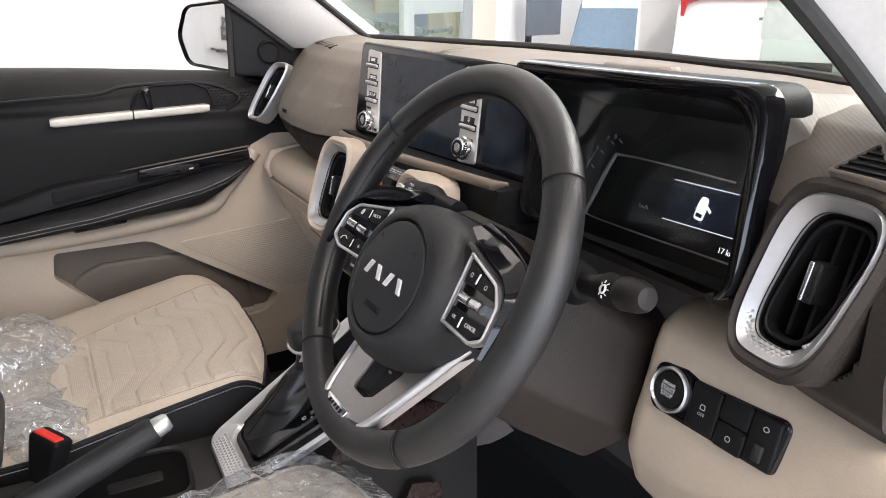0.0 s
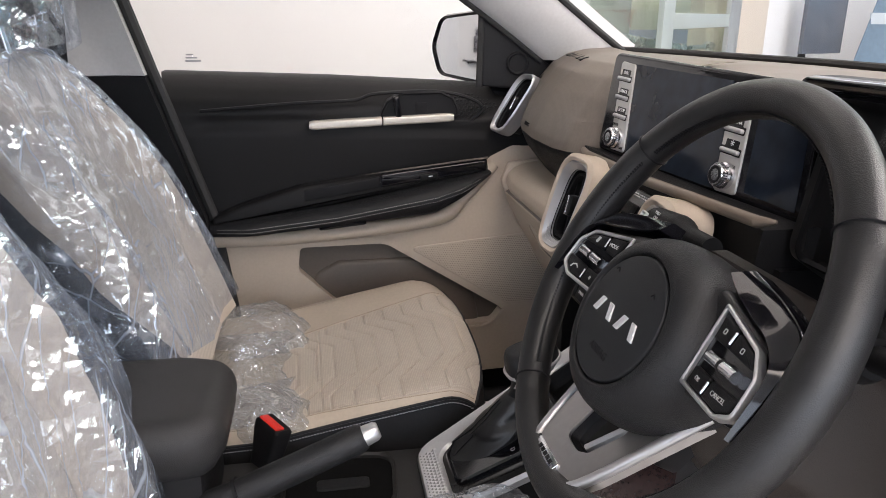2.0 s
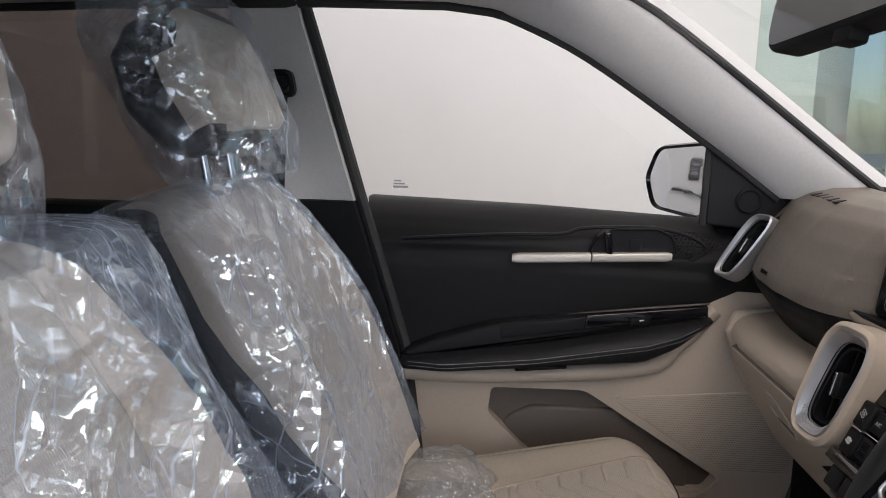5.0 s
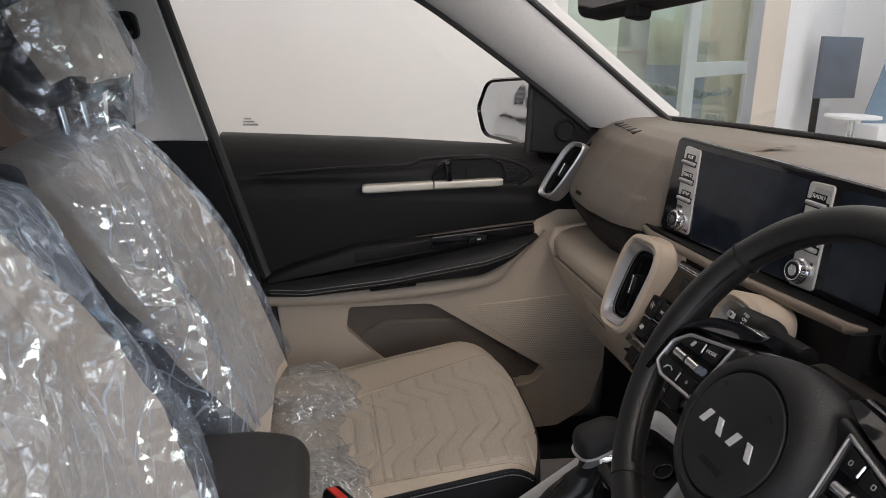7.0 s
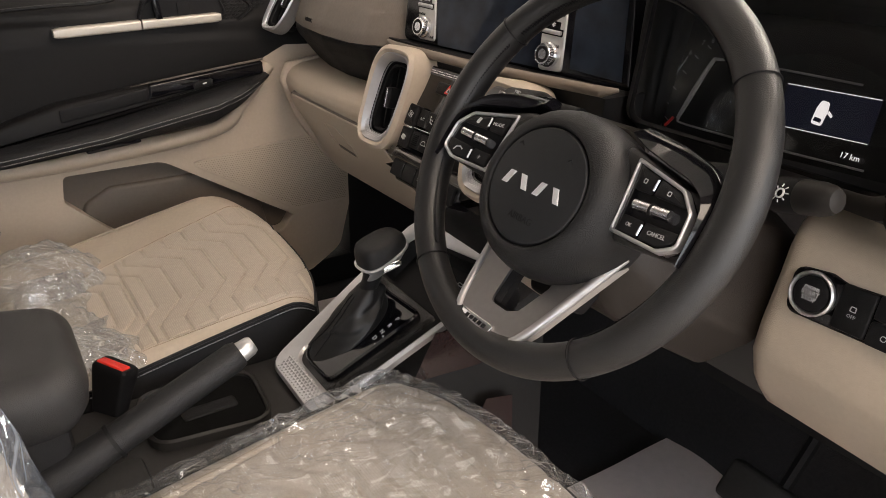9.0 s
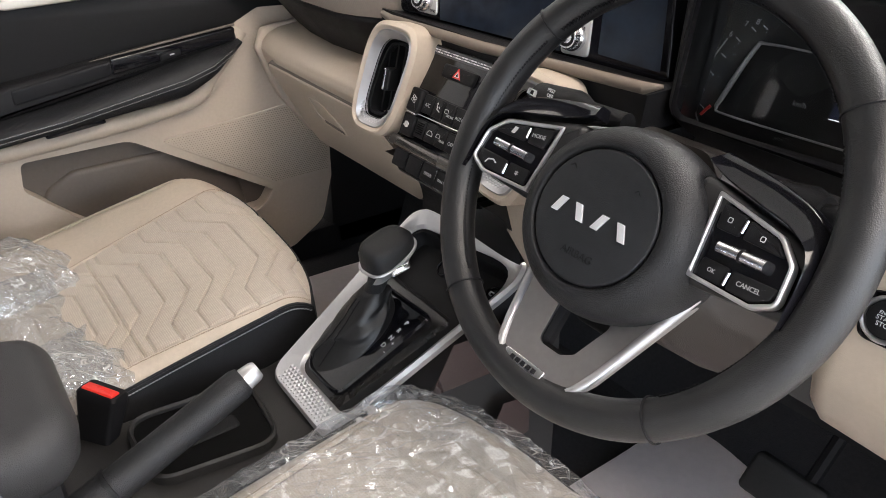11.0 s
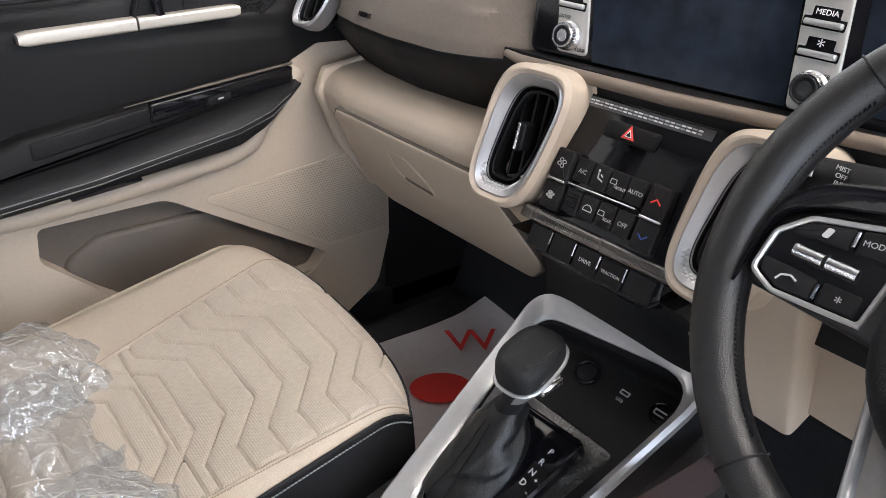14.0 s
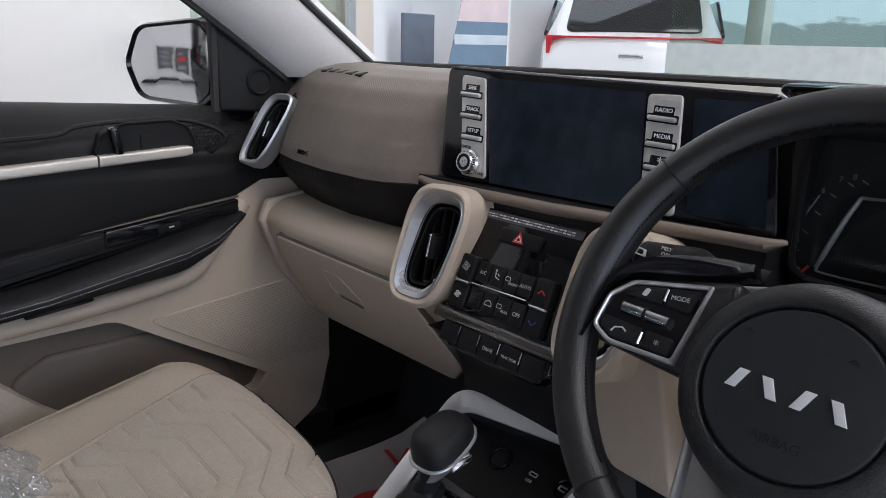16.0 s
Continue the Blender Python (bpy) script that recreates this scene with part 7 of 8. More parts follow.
def make_console():
    co = thing("centre_console", "dark centre console framed by a satin silver band", "console")
    # sides
    bm = bmesh.new()
    rows = []
    for y, zt, w in ((-0.42, 0.668, 0.095), (0.10, 0.666, 0.092), (0.19, 0.664, 0.094), (0.30, 0.713, 0.102), (0.455, 0.792, 0.110), (0.52, 0.82, 0.112)):
        zt -= 0.014 if y < 0.2 else 0.046
        rows.append([(-w - 0.02, y, 0.40), (-w - 0.006, y, zt - 0.06), (-w + 0.004, y, zt - 0.006), (-w + 0.012, y, zt), (w - 0.004, y, zt), (w + 0.006, y, zt - 0.006), (w + 0.016, y, zt - 0.06), (w + 0.03, y, 0.40)])
    loops(bm, rows)
    part("body", bm, CONSOLE, co, "dark moulded console body")
    # silver band: a long rounded loop
    outer = rpoly([(-0.119, 0.170), (-0.064, -0.146), (0.088, -0.148), (0.124, 0.193)], [0.034, 0.034, 0.028, 0.052], 7)
    inner = rpoly([(-0.092, 0.143), (-0.036, -0.112), (0.079, -0.112), (0.109, 0.170)], [0.026, 0.026, 0.016, 0.044], 7)
    bm = bmesh.new()
    hoop(bm, CON, outer, inner, -0.006, 0.006, 0.004, drop=0.003)
    band = part("silver_band", bm, SATIN, co, "satin silver console band")
    bm = bmesh.new()
    hoop(bm, CON, inset(outer, 0.002), inset(inner, -0.001), -0.055, -0.0055, 0.0005)
    part("band_plinth", bm, DARK, co)
    bm = bmesh.new()
    for i in range(16):
        for j in range(5):
            a, b = -0.042 + 0.0068 * i + (0.0034 if j % 2 else 0), -0.1385 + 0.0049 * j
            fq = CON.shifted(a, b, 0.0045)
            m = [bm.verts.new(fq.at(*p)) for p in ((-0.0034, 0, 0), (0, -0.0046, 0), (0.0034, 0, 0), (0, 0.0046, 0), (0, 0, 0.0024))]
            for k in range(4):
                bm.faces.new((m[k], m[(k + 1) % 4], m[4]))
    tagged(part("facet_texture", bm, SATIN, band, "faceted silver texture"), kind="stuff")
    # floor inside the band around the selector
    bm = bmesh.new()
    plate(bm, CON, rpoly([(-0.072, 0.06), (-0.036, -0.116), (0.061, -0.116), (0.088, 0.06)], 0.01), -0.03, -0.002, 0.003)
    part("selector_deck", bm, mat("dark_gloss_plastic", (0.016, 0.0150, 0.0145), 0.24, vary=0.3, smear=0.08), co)
    # open tray in front: a sunken slope with the sockets in it
    mouth = rpoly([(-0.072, 0.062), (0.092, 0.062), (0.104, 0.160), (-0.086, 0.138)], 0.02, 6)
    bm = bmesh.new()
    holed(bm, CON, inset(inner, -0.004), [mouth], -0.02, -0.003)
    part("tray_surround", bm, MATT, co)
    bm = bmesh.new()
    loops(bm, [[CON.at(*p, -0.003) for p in mouth], [CON.at(*p, -0.018) for p in inset(mouth, 0.001)], [CON.at(*p, -0.024) for p in inset(mouth, 0.006)]], cap0=False)
    part("tray", bm, mat("tray_liner", (0.007, 0.007, 0.0075), 0.5, vary=0.15, bump=0.2, spec=0.2), co)
    sockf = CON.shifted(0, 0, -0.024)
    for a, b, r in ((-0.008, 0.1205, 0.015), (0.084, 0.127, 0.012)):
        bm = bmesh.new()
        hoop(bm, sockf.shifted(a, b), ellipse(r, r, 26), ellipse(r * 0.8, r * 0.8, 26), -0.002, 0.005, 0.001)
        so = part("socket", bm, PIANO, co)
        bm = bmesh.new()
        if a < 0:
            plate(bm, sockf.shifted(a, b), ellipse(r * 0.78, r * 0.78, 26), -0.002, 0.0035, 0.002)
            part("socket_cap", bm, DARK, so)
        else:
            hoop(bm, sockf.shifted(a, b), rpoly([(-0.0075, -0.003), (0.0075, -0.003), (0.0075, 0.003), (-0.0075, 0.003)], 0.001, 2), rpoly([(-0.0065, -0.002), (0.0065, -0.002), (0.0065, 0.002), (-0.0065, 0.002)], 0.001, 2), 0.0, 0.003, 0.0004)
            part("usb_port", bm, LABEL, so)
    bm = bmesh.new()
    hoop(bm, sockf.shifted(0.040, 0.125), rpoly([(-0.0055, -0.0028), (0.0055, -0.0028), (0.0055, 0.0028), (-0.0055, 0.0028)], 0.001, 2), rpoly([(-0.0045, -0.0015), (0.0045, -0.0015), (0.0045, 0.0015), (-0.0045, 0.0015)], 0.0008, 2), 0.0, 0.0012, 0.0002)
    part("usb_port", bm, LABEL, co)
    lettering("port_label", "USB", sockf.shifted(0.040, 0.1155, 0.0003), 0.0052, LABEL, co)
    # hood of the tray up to the climate panel
    bm = bmesh.new()
    sheet(bm, lambda s, t: (-0.105 + 0.21 * s, 0.458 - 0.062 * t * t + 0.02 * t * (1 - t), 0.800 + 0.105 * t), 10, 10, 0.04, (0, 1, 0))
    part("tray_hood", bm, DARK, co)

    # cup holders behind the band
    bm = bmesh.new()
    top = Frame((0.0, 0.06, 0.6625), (1, 0, 0), (0, 1, 0))
    cup = rpoly([(-0.068, -0.060), (0.042, -0.060), (0.060, 0.075), (-0.052, 0.085)], 0.028, 6)
    hoop(bm, top, inset(cup, -0.006), cup, -0.02, 0.004, 0.003)
    part("cup_rim", bm, CONSOLE, co)
    # near-black plate set shallow; its colour stands in for the shade of deep cups
    bm = bmesh.new()
    plate(bm, top, inset(cup, 0.0), -0.015, -0.0035)
    part("cup_floor", bm, mat("cup_shade_black", (0.003, 0.003, 0.003), 0.8, spec=0.1), co)
    bm = bmesh.new()
    plate(bm, top, rpoly([(-0.012, -0.02), (0.012, -0.02), (0.012, 0.05), (-0.012, 0.05)], 0.006), -0.01, -0.001, 0.003)
    part("cup_divider", bm, DARK, co)


make_console()


def make_selector():
    se = thing("gear_selector", "automatic gear selector with leather gaiter and silver collar", "gear lever")
    gate = rpoly([(-0.034, -0.106), (0.051, -0.104), (0.064, 0.049), (-0.050, 0.044)], [0.030, 0.020, 0.012, 0.016], 6)
    bm = bmesh.new()
    hoop(bm, CON, gate, inset(gate, 0.0055), -0.004, 0.006, 0.0025)
    part("gate_frame", bm, PIANO, se, "gloss black gate frame")
    bm = bmesh.new()
    plate(bm, CON, inset(gate, 0.005), -0.004, 0.001)
    pl = part("gate_plate", bm, PIANO, se)
    for k, tx in enumerate("PRND"):
        lettering("gate_letter", tx, CON.shifted(0.0385, 0.0215 - 0.0133 * k, 0.0012), 0.0095, WHITE, pl)
    lettering("gate_letter", "+", CON.shifted(0.0475, -0.0095, 0.0012), 0.0075, WHITE, pl)
    lettering("gate_letter", "-", CON.shifted(0.0485, -0.0235, 0.0012), 0.009, WHITE, pl)
    # gaiter: soft folded leather
    rows = []
    base, head = Vector((-0.015, -0.032)), Vector((-0.008, 0.020))
    for i in range(25):
        t = i / 24
        ring = []
        for k in range(72):
            a = math.tau * k / 72
            rx, ry = 0.0300 * (1 - t) ** 0.75 + 0.0110, 0.058 * (1 - t) ** 0.85 + 0.0120
            fold = 1 + (0.10 * math.sin(3 * a + 4 * t + 1) + 0.20 * (1 - abs(math.sin(1.5 * a - 3.2 * t + 0.4))) ** 3 - 0.05) * math.sin(math.pi * min(1, t * 1.1 + 0.08)) + (0.03 * math.sin(7 * a + 9 * t) + 0.045 * math.sin(19 * t + 2.2 * math.sin(a + 0.6))) * math.sin(math.pi * min(1, t * 1.15))
            c = base.lerp(head, t)
            ring.append(CON.at(c.x + rx * fold * math.cos(a), c.y + ry * fold * math.sin(a), 0.001 + 0.046 * t))
        rows.append(ring)
    bm = bmesh.new()
    loops(bm, rows, cap0=False)
    part("gaiter", bm, mat("soft_gaiter_leather", (0.010, 0.0098, 0.0100), 0.36, vary=0.15, bump=0.5, bscale=700, kind="pebble", spec=0.5), se, "folded black leather gaiter", sharp=80)
    for da in (-0.12, 0.12):
        bm = bmesh.new()
        tube(bm, [rows[i][int((0.75 * 72 + 72 * da / math.tau * 2)) % 72] + CON.n * 0.0006 for i in range(1, 23)], 0.0007, 5)
        part("gaiter_seam", bm, MATT, se)
    neck = [CON.at(-0.008, 0.020, 0.040), CON.at(-0.001, 0.026, 0.050), CON.at(0.001, 0.036, 0.062)]
    bm = bmesh.new()
    tube(bm, neck, [0.0125, 0.0120, 0.0140], 20)
    part("neck", bm, LEATHER, se, "black leather neck")
    kf = Frame(CON.at(0.006, 0.058, 0.082), (1, 0.12, 0), (-0.12, 0.93, 0.22))

    def knob_ring(k, d, dip=0.0, kx=0.027, ky=0.036):
        out = []
        for q in range(40):
            a = math.tau * q / 40
            c, s = math.cos(a), math.sin(a)
            c, s = math.copysign(abs(c) ** 0.7, c), math.copysign(abs(s) ** 0.7, s)
            out.append(kf.at(kx * k * c, ky * k * s, d + dip * s))
        return out
    bm = bmesh.new()
    lower = [CON.at(0.001 + 0.0165 * math.cos(math.tau * q / 40), 0.036 + 0.0165 * math.sin(math.tau * q / 40), 0.060) for q in range(40)]
    loops(bm, [lower, knob_ring(0.72, -0.016, 0.004), knob_ring(0.90, -0.008, 0.005), knob_ring(1.0, -0.001, 0.006)], cap0=False)
    part("lower_shell", bm, SATIN, se, "satin silver lower shell", sharp=60)
    bm = bmesh.new()
    tube(bm, knob_ring(1.01, -0.0005, 0.006), 0.0022, 8, closed=True)
    part("knob_band", bm, SATIN, se, "silver knob band")
    bm = bmesh.new()
    loops(bm, [knob_ring(0.985, 0.0, 0.006), knob_ring(0.99, 0.008, 0.004), knob_ring(0.96, 0.015, 0.002), knob_ring(0.88, 0.0205), knob_ring(0.7, 0.0235), knob_ring(0.4, 0.025), knob_ring(0.12, 0.0255)], cap0=False)
    part("knob", bm, LEATHER, se, "black leather knob", sharp=70)
    bm = bmesh.new()
    plate(bm, Frame(kf.at(0.0262, -0.004, -0.008), (0.1, 0.97, 0.2), (-0.25, -0.2, 0.95)), rpoly([(-0.015, -0.007), (0.013, -0.005), (0.015, 0.005), (-0.013, 0.006)], 0.004), -0.012, 0.004, 0.003)
    part("release_button", bm, CHROME, se)


make_selector()


def make_handbrake():
    hb = thing("handbrake", "black leather handbrake lever with silver button", "handbrake")
    tip, foot = Vector((0.076, 0.100, 0.776)), Vector((0.088, -0.12, 0.690))
    bm = bmesh.new()
    tube(bm, [foot + Vector((0, -0.03, -0.02)), foot, foot.lerp(tip, 0.30), foot.lerp(tip, 0.36), foot.lerp(tip, 0.8), foot.lerp(tip, 0.97), tip], [0.026, 0.0235, 0.0190, 0.0185, 0.0178, 0.0175, 0.0150], 18, flat=1.0)
    part("grip", bm, LEATHER, hb, "black leather grip")
    bm = bmesh.new()
    ax = (tip - foot).normalized()
    tube(bm, [tip - ax * 0.002, tip + ax * 0.002, tip + ax * 0.014, tip + ax * 0.018], [0.0125, 0.0125, 0.0115, 0.009], 18)
    part("button", bm, SATIN, hb, "silver release button")
    bm = bmesh.new()
    a = foot.lerp(tip, 0.33)
    tube(bm, [a - ax * 0.002, a + ax * 0.002], [0.0212, 0.0212], 18)
    part("ring", bm, DARK, hb)
    bm = bmesh.new()
    box(bm, (0.058, -0.20, 0.645), (0.118, -0.02, 0.672), 0.008)
    part("boot", bm, RUBBER, hb)


make_handbrake()


def make_armrest():
    ar = thing("console_box", "dark console box with padded lid between the front seats", "console box")
    bm = bmesh.new()
    plan = rpoly([(-0.098, -0.42), (0.108, -0.42), (0.108, -0.058), (-0.075, -0.055), (-0.098, -0.12)], [0.01, 0.01, 0.055, 0.06, 0.07], 8)
    pf = Frame((0, 0, 0.80), (1, 0, 0), (0, 1, 0))
    rows = [[pf.at(*p, d) for p in inset(plan, k)] for d, k in ((-0.072, 0.050), (-0.062, 0.030), (-0.048, 0.014), (-0.030, 0.003))]
    for k in range(8):
        a = k / 7 * math.pi / 2
        rows.append([pf.at(*p, -0.008 + 0.032 * math.sin(a)) for p in inset(plan, 0.030 * (1 - math.cos(a)))])
    loops(bm, rows)
    part("lid", bm, mat("charcoal_lid_leather", (0.028, 0.0275, 0.028), 0.5, vary=0.15, bump=0.5, bscale=900, kind="pebble", spec=0.35), ar, "padded charcoal lid", sharp=60)
    bm = bmesh.new()
    box(bm, (-0.085, -0.42, 0.55), (0.09, -0.085, 0.765), 0.012)
    part("bin", bm, DARK, ar)


make_armrest()


def make_buckle():
    bu = thing("seat_belt_buckle", "black seat belt buckle with red release button", "seat belt buckle")
    fr = Frame((-0.076, -0.018, 0.700), (0.8, 0.55, -0.1), (0.0, 0.25, 0.95))
    bm = bmesh.new()
    rows = []
    for b, w, d in ((-0.11, 0.019, 0.010), (-0.04, 0.022, 0.012), (0.0, 0.026, 0.0145), (0.012, 0.0265, 0.0145), (0.016, 0.024, 0.012)):
        sec = rpoly([(-w, -d), (w, -d), (w, d), (-w, d)], 0.006, 4)
        rows.append([fr.at(a, b, c) for a, c in sec])
    loops(bm, rows)
    part("body", bm, MATT, bu)
    top = Frame(fr.at(0, 0.0165, 0), fr.u, fr.n * -1)
    bm = bmesh.new()
    plate(bm, Frame(fr.at(0, 0.014, 0.004), fr.u, -fr.n), rpoly([(-0.021, -0.007), (0.021, -0.007), (0.021, 0.007), (-0.021, 0.007)], 0.002), -0.004, 0.0045, 0.002)
    part("release_button", bm, RED, bu, "bright red release button")


make_buckle()


# ---- seats ----
def make_seat(name, s, wrapped, shift, label):
    """A front seat; s mirrors it across the car, shift gives where its backrest stands at foot and head."""
    seat = thing(name, label, "car seat", "front seats")
    cx = 0.345
    XL, XR = 0.115, 0.572

    def bolster(u):
        return 0.030 * max(0, (abs(u) - 0.62) / 0.38) ** 1.3

    def inner_seam(y):
        return -0.865 - 0.33 * max(0.0, y - 0.05)

    def outer_seam(y):
        return 0.44 + 0.80 * min(0.22, max(-0.12, y - 0.05))

    def chevron(u, y):
        """Depth of the stitched lines in the cushion's middle field."""
        if u < inner_seam(y) or u > outer_seam(y):
            return 0.0
        a = abs(u + 0.18) * 1.0
        h = 0.045 * min(1, max(0, (0.50 - a) / 0.24))
        d = 0.0
        if y > 0.055:
            q = ((y - h * 1.0 - 0.03) / 0.036) % 1.0
            q = min(q, 1 - q) * 0.036
            d = 0.0040 * math.exp(-(q / 0.0022) ** 2) - 0.0014 * math.sin(math.pi * q / 0.036)
        elif y > -0.2:
            q = ((y - h * 1.0) / 0.030) % 1.0
            q = min(q, 1 - q) * 0.030
            d = 0.0040 * math.exp(-(q / 0.0022) ** 2) - 0.0012 * math.sin(math.pi * q / 0.030)
        d += 0.0042 * math.exp(-((y - 0.052) / 0.0018) ** 2)
        return d

    def top(p, q):
        u = -1 + 2 * p
        yf = 0.315 - 0.035 * abs(u) ** 3
        y = -0.20 + (yf + 0.20) * q
        x = cx + (XR - XL) / 2 * u * (1 - 0.05 * q * abs(u))
        k = min(1, max(0, (u + 1) / 1.66))
        z = 0.672 + max(-0.04, y) * (0.180 + 0.055 * k * k * (3 - 2 * k)) + 0.012 * max(0, (u - 0.62) / 0.38) * (1 if u > 0 else 0) + 0.004 * math.sin(math.pi * min(1, q * 1.1))
        z -= 0.024 * max(0, (q - 0.90) / 0.10) ** 2
        z -= 0.010 * max(0, (abs(u) - 0.88) / 0.12) ** 2
        z -= chevron(u, y) + 0.0035 * math.exp(-((u - inner_seam(y)) / 0.010) ** 2) + 0.0035 * math.exp(-((u - outer_seam(y)) / 0.010) ** 2)
        return (s * x, y, z)
    def along(q):
        return -0.20 + 0.50 * q

    def field(p, q):
        lo, hi = (inner_seam(along(q)) + 1) / 2, (outer_seam(along(q)) + 1) / 2
        return top(lo + (hi - lo) * p, q)
    bm = bmesh.new()
    fine = s < 0
    sheet(bm, field, 200 if fine else 60, 400 if fine else 120, 0.03, (0, 0, -1))
    part("cushion_field", bm, BEIGE_WEAVE, seat, "beige cloth field with stitched chevrons", sharp=80)
    for outer in (False, True):
        bm = bmesh.new()

        def side(p, q):
            lo, hi = ((outer_seam(along(q)) + 1) / 2, 1.0) if outer else (0.0, (inner_seam(along(q)) + 1) / 2)
            return top(lo + (hi - lo) * p, q)
        sheet(bm, side, 24, 90, 0.03, (0, 0, -1))
        bolster = part("cushion_bolster", bm, BEIGE_LEATHER, seat, "beige leatherette bolster", sharp=80)
        # seam thread along the field
        bm = bmesh.new()
        for k in range(150):
            y = along(k / 150)
            e = outer_seam(y) + 0.022 if outer else inner_seam(y) - 0.030
            v = Vector(top((e + 1) / 2, k / 150)) + Vector((0, 0, 0.0004))
            box(bm, v - Vector((0.0005, 0.0012, 0.0005)), v + Vector((0.0005, 0.0012, 0.0004)))
        tagged(part("seam_stitching", bm, SEAMTHREAD, bolster, "fine tan stitching"), kind="stuff")
    # black skirt below the cushion
    for u in (-1, 1):
        bm = bmesh.new()

        def skirt(p, q):
            v = Vector(top(0.0 if u < 0 else 1.0, p))
            return (v.x + s * u * (0.004 + 0.006 * math.sin(math.pi * q)), v.y, v.z - 0.002 - (v.z - 0.50) * q)
        sheet(bm, skirt, 40, 8, 0.012, (-s * u, 0, 0))
        part("side_skirt", bm, LEATHER, seat, "black leather side skirt")
        bm = bmesh.new()
        tube(bm, [Vector(top(0.0 if u < 0 else 1.0, k / 40)) + Vector((s * u * 0.003, 0, 0.0)) for k in range(41)], 0.0026, 6)
        part("piping", bm, LEATHER if u < 0 else BEIGE_LEATHER, seat)
        bm = bmesh.new()
        for k in range(110):
            v = Vector(top(0.0 if u < 0 else 1.0, k / 110)) + Vector((s * u * 0.0068, 0, -0.006))
            box(bm, v - Vector((0.0008, 0.0017, 0.0004)), v + Vector((0.0008, 0.0017, 0.0004)))
        tagged(part("stitching", bm, DIM, seat, "pale stitching"), kind="stuff")
    bm = bmesh.new()
    sheet(bm, lambda p, q: (Vector(top(p, 1.0)) + Vector((0, 0.004 + 0.006 * math.sin(math.pi * q), -0.002 - 0.20 * q)))[:], 40, 8, 0.012, (0, -1, 0))
    part("front_skirt", bm, LEATHER, seat)
    bm = bmesh.new()
    box(bm, (s * cx - 0.20, -0.18, 0.40), (s * cx + 0.20, 0.24, 0.56), 0.02)
    part("base", bm, MATT, seat)

    # backrest
    foot, head = Vector((0, shift[0], 0.70)), Vector((0, shift[1], 1.215))
    up = (head - foot).normalized()
    fwd = Vector((0, up.z, -up.y))

    def back(p, q, lift=0.0):
        u = -1 + 2 * p
        w = line([(0, 0.215), (0.35, 0.240), (0.7, 0.225), (0.9, 0.170), (1.0, 0.105)], q)
        c = foot.lerp(head, q)
        d = 0.045 * max(0, (abs(u) - 0.55) / 0.45) ** 1.4 * line([(0, 0.8), (0.5, 1), (0.85, 0.3), (1, 0)], q) - 0.075 * max(0, abs(u) - 0.9) / 0.1 - 0.06 * max(0, (q - 0.93) / 0.07) ** 2 + 0.015 * math.sin(math.pi * q)
        h = 0.045 * min(1, max(0, (0.50 - abs(u)) / 0.24))
        if abs(u) < 0.6 and 0.08 < q < 0.8:
            k = ((q * 0.56 + h) / 0.05) % 1.0
            k = min(k, 1 - k) * 0.05
            d -= 0.0025 * math.exp(-(k / 0.004) ** 2)
        d -= 0.004 * math.exp(-((abs(u) - 0.62) / 0.015) ** 2)
        return c + Vector((s * (cx + w * u), 0, 0)) + fwd * (d + lift)
    seam = [(0, 0.06), (0.2, 0.042), (0.4, 0.014), (0.6, 0.003), (1, 0.003)] if s < 0 else [(0, 0.06), (0.4, 0.06), (0.57, 0.046), (0.7, 0.035), (0.8, 0.02), (1, 0.003)]
    for a, b, m, nm, lb in ((0.19, 0.81, BEIGE_WEAVE, "back_field", "beige cloth back field"), (None, 0.19, BEIGE_LEATHER, "back_bolster", "beige inner bolster"), (0.0, None, LEATHER, "back_side", "black inner side"), (0.81, 1.0, BEIGE_LEATHER, "back_bolster", "beige outer bolster")):
        bm = bmesh.new()
        def strip(p, q):
            cut = line(seam, q)
            lo, hi = cut if a is None else a, cut if b is None else b
            return back(lo + (hi - lo) * p, q)
        sheet(bm, strip, 40 if nm == "back_field" else 14, 80, 0.02, -fwd)
        part(nm, bm, m, seat, lb, sharp=80)
    bm = bmesh.new()
    rows = []
    for k in range(21):
        q = k / 20
        l, r = back(0.0, q), back(1.0, q)
        m = 0.085 * (1 - 0.72 * q)
        rows.append([l, r, r.lerp(l, 0.06) - fwd * m * 0.8, r.lerp(l, 0.2) - fwd * m, r.lerp(l, 0.8) - fwd * m, r.lerp(l, 0.94) - fwd * m * 0.8])
    loops(bm, rows)
    part("back_shell", bm, LEATHER, seat, "black back and sides", sharp=50)

    # headrest: black sides, beige face
    hc = head + up * 0.105 + fwd * (0.018 if s < 0 else -0.035)
    bm = bmesh.new()
    rows = []
    for v, w, d in ((-0.085, 0.095, 0.04), (-0.07, 0.115, 0.058), (0.0, 0.132, 0.068), (0.07, 0.128, 0.064), (0.10, 0.105, 0.048), (0.112, 0.07, 0.025)):
        sec = rpoly([(-w, -d), (w, -d), (w, d * 0.9), (-w, d * 0.9)], 0.03, 5)
        rows.append([hc + Vector((s * cx + a, 0, 0)) + up * v + fwd * (b + 0.012 * (v / 0.09) ** 2) for a, b in sec])
    loops(bm, rows)
    part("headrest", bm, LEATHER, seat, "black leather headrest", sharp=60)
    bm = bmesh.new()
    hf = Frame(hc + Vector((s * cx, 0, 0)) + fwd * 0.052, (-1, 0, 0), up)
